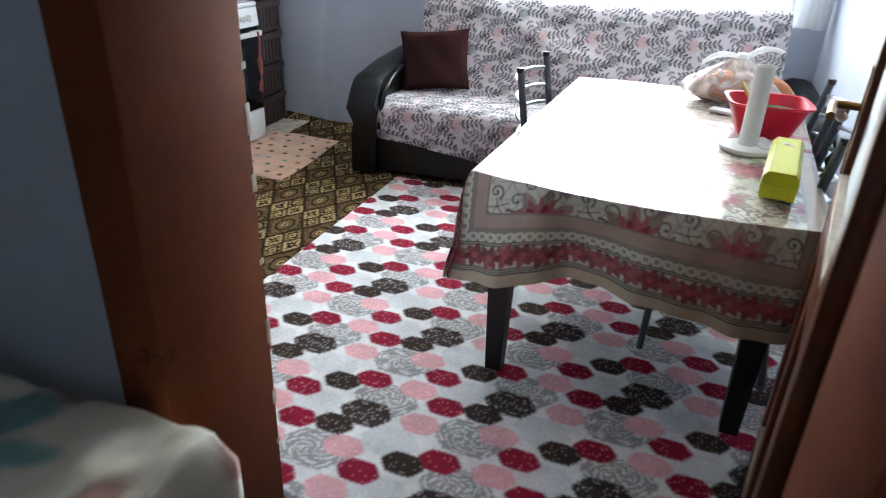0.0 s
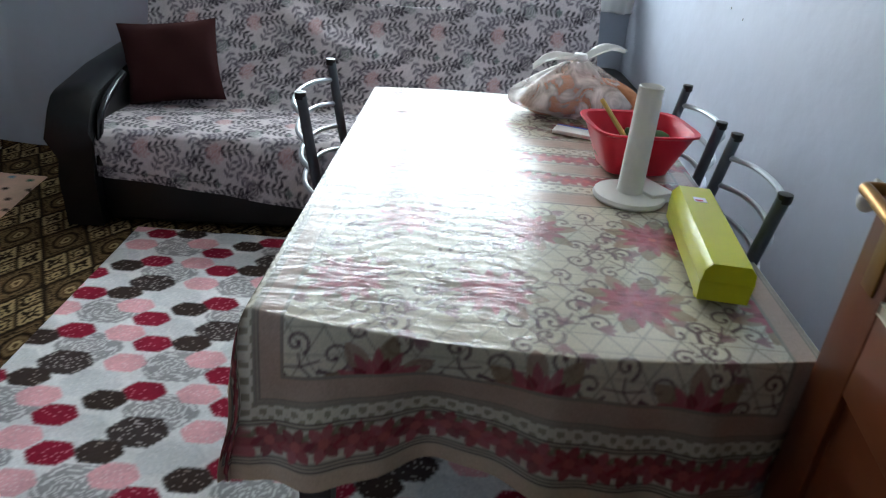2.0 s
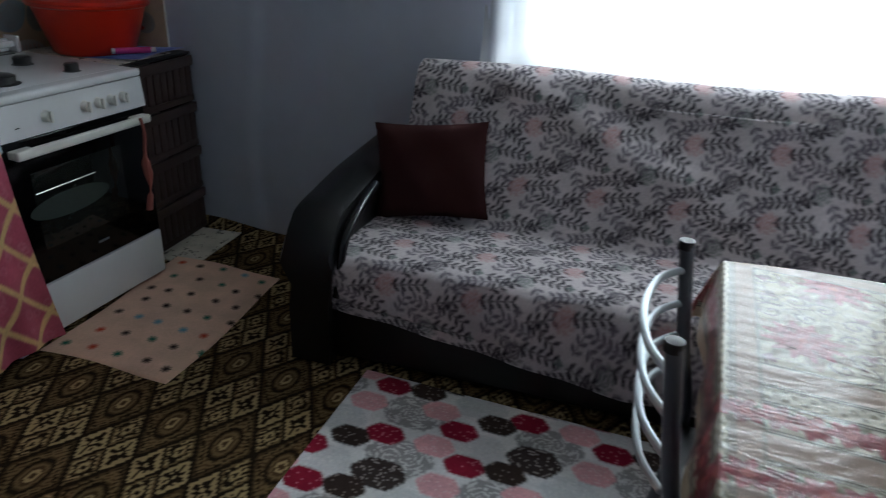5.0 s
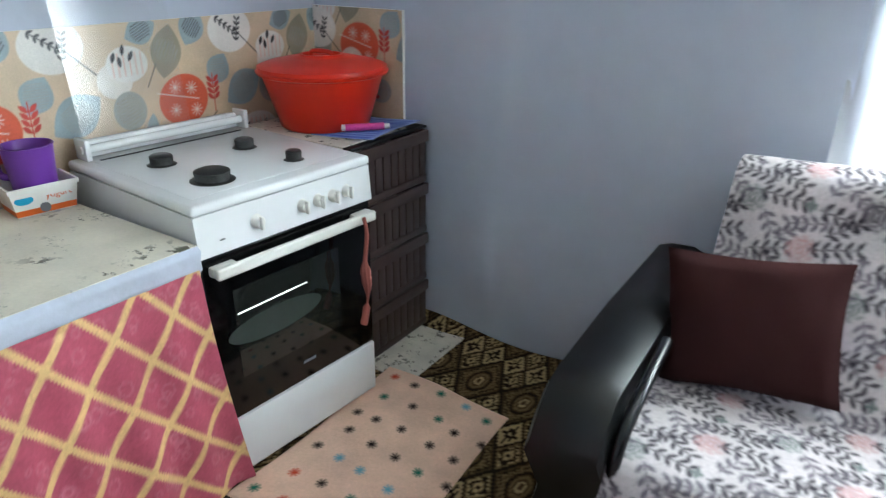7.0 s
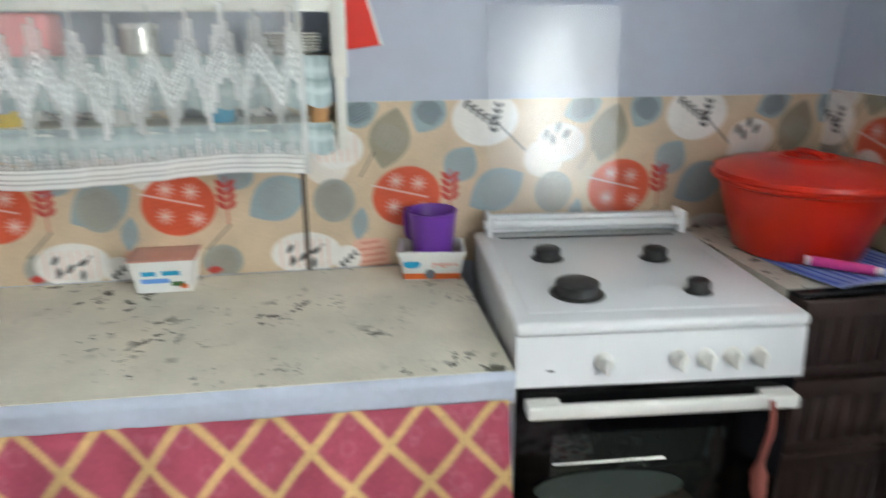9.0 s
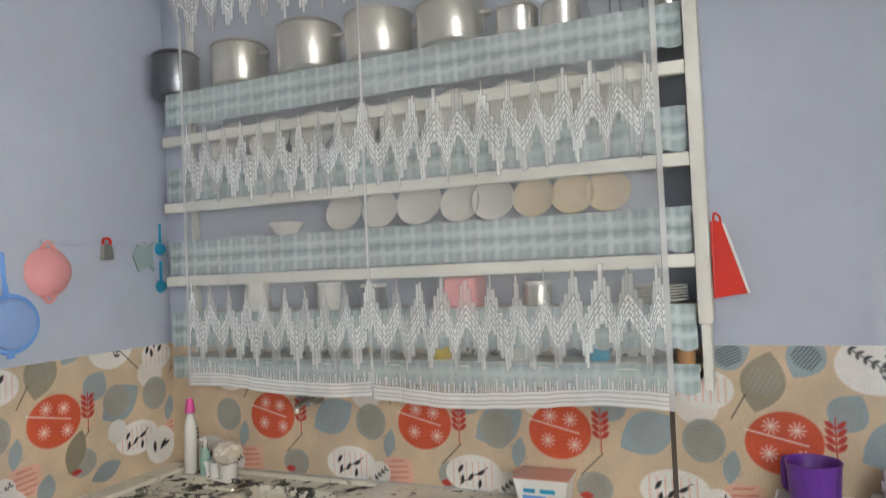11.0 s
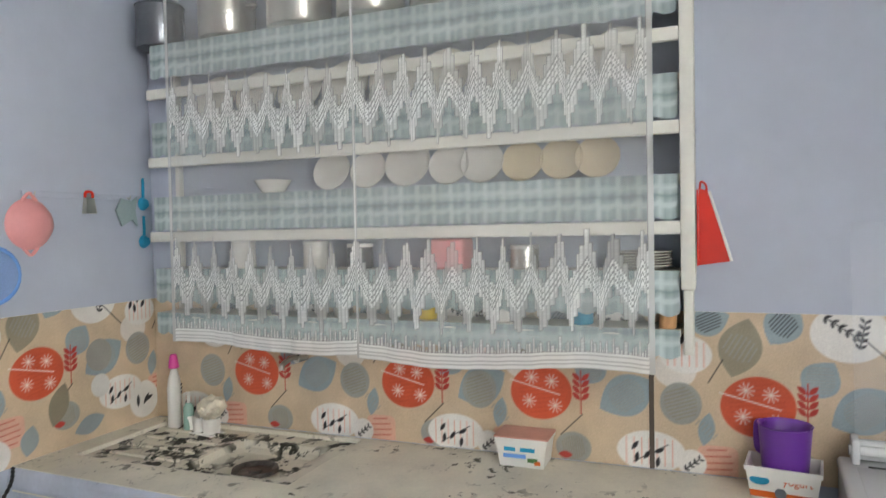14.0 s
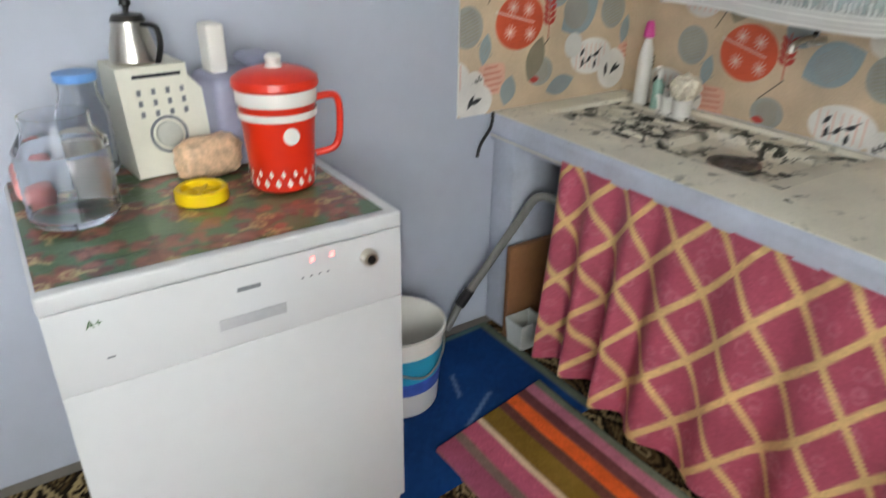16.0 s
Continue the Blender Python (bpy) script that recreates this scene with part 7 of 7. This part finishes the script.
coffee_machine()
cz = thing("coffee_pot", "small steel coffee pot with black handle and lid", "coffee pot", (-0.440 + DWX, 2.345 + DWY, ZD + 0.2255), 20)
part("body", lathe([(0, 0), (0.046, 0), (0.050, 0.006), (0.047, 0.03), (0.036, 0.07), (0.034, 0.085), (0, 0.085)], 28), STEEL, cz)
part("lid", lathe([(0.036, 0.0855), (0.03, 0.098), (0, 0.103)], 24), mat("dark_steel", c(90, 88, 86), 0.3, 1.0), cz)
part("lid_knob", lathe([(0.006, 0.1035), (0.006, 0.112), (0.012, 0.116), (0.011, 0.130), (0, 0.131)], 14), BLACKPL, cz, "black knob")
part("handle", tube(curve([(-0.01, 0.036, 0.080), (-0.02, 0.066, 0.075), (-0.022, 0.070, 0.04), (-0.02, 0.055, 0.004)]), 0.008, 10, flat=0.6), BLACKPL, cz, "black handle")
bx = thing("electric_kettle_base", "grey and white plastic appliance behind the jug", "kitchen appliance", (-0.640 + DWX, 2.400 + DWY, ZD), 5)
part("base", box(-0.085, 0.085, -0.075, 0.075, 0, 0.20, 0.02, 3), mat("lilac_grey_plastic", c(150, 152, 176), 0.4), bx)
part("column", box(0.03, 0.07, -0.03, 0.03, 0.2005, 0.305, 0.008, 3), WHITEPL, bx, "white upright column")
part("shoulder", box(-0.085, -0.01, -0.06, 0.06, 0.2005, 0.235, 0.02, 3), bpy.data.materials["lilac_grey_plastic"], bx)
yl = thing("yellow_lid", "bright yellow ribbed plastic lid", "lid", (-0.470 + DWX, 2.622 + DWY, ZD))
part("rim", lathe([(0.044, 0.0), (0.052, 0.0), (0.052, 0.022), (0.048, 0.026), (0.040, 0.024), (0.040, 0.008), (0.044, 0.006)], 40), YELLOW, yl)
part("disc", lathe([(0, 0.006), (0.0405, 0.006), (0.0405, 0.012), (0, 0.012)], 30), YELLOW, yl)
for a in (0, 60, 120):
    part("rib", merge(None, box(-0.038, 0.038, -0.003, 0.003, 0.0125, 0.018), pose(0, 0, 0, 0, 0, a)), YELLOW, yl)
pk = thing("seed_packet", "clear packet of beige seeds lying by the jug", "packet", (-0.525 + DWX, 2.500 + DWY, ZD), 10)
bm = bmesh.new()
bmesh.ops.create_uvsphere(bm, u_segments=28, v_segments=16, radius=1)
for v in bm.verts:
    w = 1 + 0.12 * noise.noise(v.co * 3)
    v.co = Vector((math.copysign(abs(v.co.x) ** 0.5, v.co.x) * 0.072 * w, v.co.y * 0.036 * w, 0.044 + math.copysign(abs(v.co.z) ** 0.7, v.co.z) * 0.045 * w))
part("pouch", bm, mat("seedy_packet", c(214, 182, 150), 0.35, 0, 0.35, 60, 160, 0.5, 0.004, 0.5), pk)


def big_jar(x, y, r, h):
    j = thing("glass_jar", "large clear ribbed glass jar", "jar", (x + DWX, y + DWY, ZD), group="glass jars on the dishwasher")
    prof = [(0, 0), (r * 0.9, 0), (r, 0.012)]
    for i in range(7):
        z = 0.03 + i * (h - 0.09) / 7
        prof += [(r, z), (r * 0.975, z + 0.008)]
    prof += [(r, h - 0.06), (r * 0.72, h - 0.025), (r * 0.72, h), (r * 0.68, h), (r * 0.68, h - 0.03), (r * 0.95, h - 0.064), (r * 0.95, 0.014), (0, 0.010)]
    part("jar", lathe(prof, 40), GLASS, j)
    return j


big_jar(-0.248, 2.585, 0.080, 0.195)
jb = big_jar(-0.318, 2.350, 0.052, 0.200)
part("blue_lid", lathe([(0.040, 0.2005), (0.042, 0.204), (0.042, 0.218), (0, 0.220)], 28), SKYBL, jb, "blue lid")
solo("paper_cup", lathe([(0, 0), (0.034, 0), (0.042, 0.11), (0.039, 0.11), (0, 0.09)], 24), PLATE, "white cup standing behind the jars", "cup", (-0.300 + DWX, 2.462 + DWY, ZD))
solo("pink_cloth", box(-0.035, 0.035, -0.075, 0.075, 0, 0.05, 0.018, 3), PINK, "folded pink cloth at the dishwasher's edge", "cloth", (-0.195 + DWX, 2.400 + DWY, ZD))

# ---- corridor ----
ct = thing("corridor_table", "small table by the doorway under a patterned cover", "table", (0.19, 1.62, 0.0))
part("tabletop", box(-0.42, 0.32, -0.34, 0.25, 0.735, 0.760, 0.006), WOODBR, ct)
for sx in (-0.38, 0.28):
    for sy in (-0.30, 0.21):
        part("leg", box(sx - 0.02, sx + 0.02, sy - 0.02, sy + 0.02, 0, 0.735, 0.003), WOODBR, ct)
k = Cloth(1.10, 0.95, 0.012, c(226, 219, 202))
r = random.Random(21)
for i in range(60):
    x, y = r.uniform(0.1, 1.0), r.uniform(0.1, 0.85)
    k.ellipse(x, y, r.uniform(0.03, 0.075), r.uniform(0.02, 0.045), r.choice((c(70, 150, 158), c(90, 160, 160), c(206, 140, 70), c(140, 90, 80), c(150, 140, 110))), r.uniform(0, 180), 0.8)
x, y = k.X - 0.60, k.Y - 0.52
ox = np.maximum(np.maximum(x - 0.335, -0.435 - x), 0)
oy = np.maximum(np.maximum(y - 0.265, -0.355 - y), 0)
hang = np.hypot(ox, oy)
t1 = np.clip(hang / 0.06, 0, 1)
P = np.stack([np.clip(x, -0.435, 0.335) + np.sign(x) * (ox > 0) * (0.02 * t1 + 0.02 * np.sin(30 * y) * t1), np.clip(y, -0.355, 0.265) + np.sign(y) * (oy > 0) * (0.012 * t1), 0.764 - np.maximum(hang - 0.015, 0) * 0.97 + 0.014 * np.abs(waves(x, y, 6, 6, 15)) * (hang < 0.02)], -1)
solo("plastic_table_cover", grid_mesh("plastic_table_cover", P, k.col, OILCLOTH), OILCLOTH, "crinkled cream plastic cover with teal and orange print", "tablecloth", (0.19, 1.62, 0))

solo("floor_hose", tube(curve([(-0.150, 2.30, 0.03), (-0.150, 2.45, 0.024), (-0.148, 2.60, 0.024), (-0.152, 2.74, 0.024)]), 0.013, 10), mat("dark_hose", c(52, 62, 74), 0.5), "dark rubber hose on the floor beside the dishwasher", "hose")
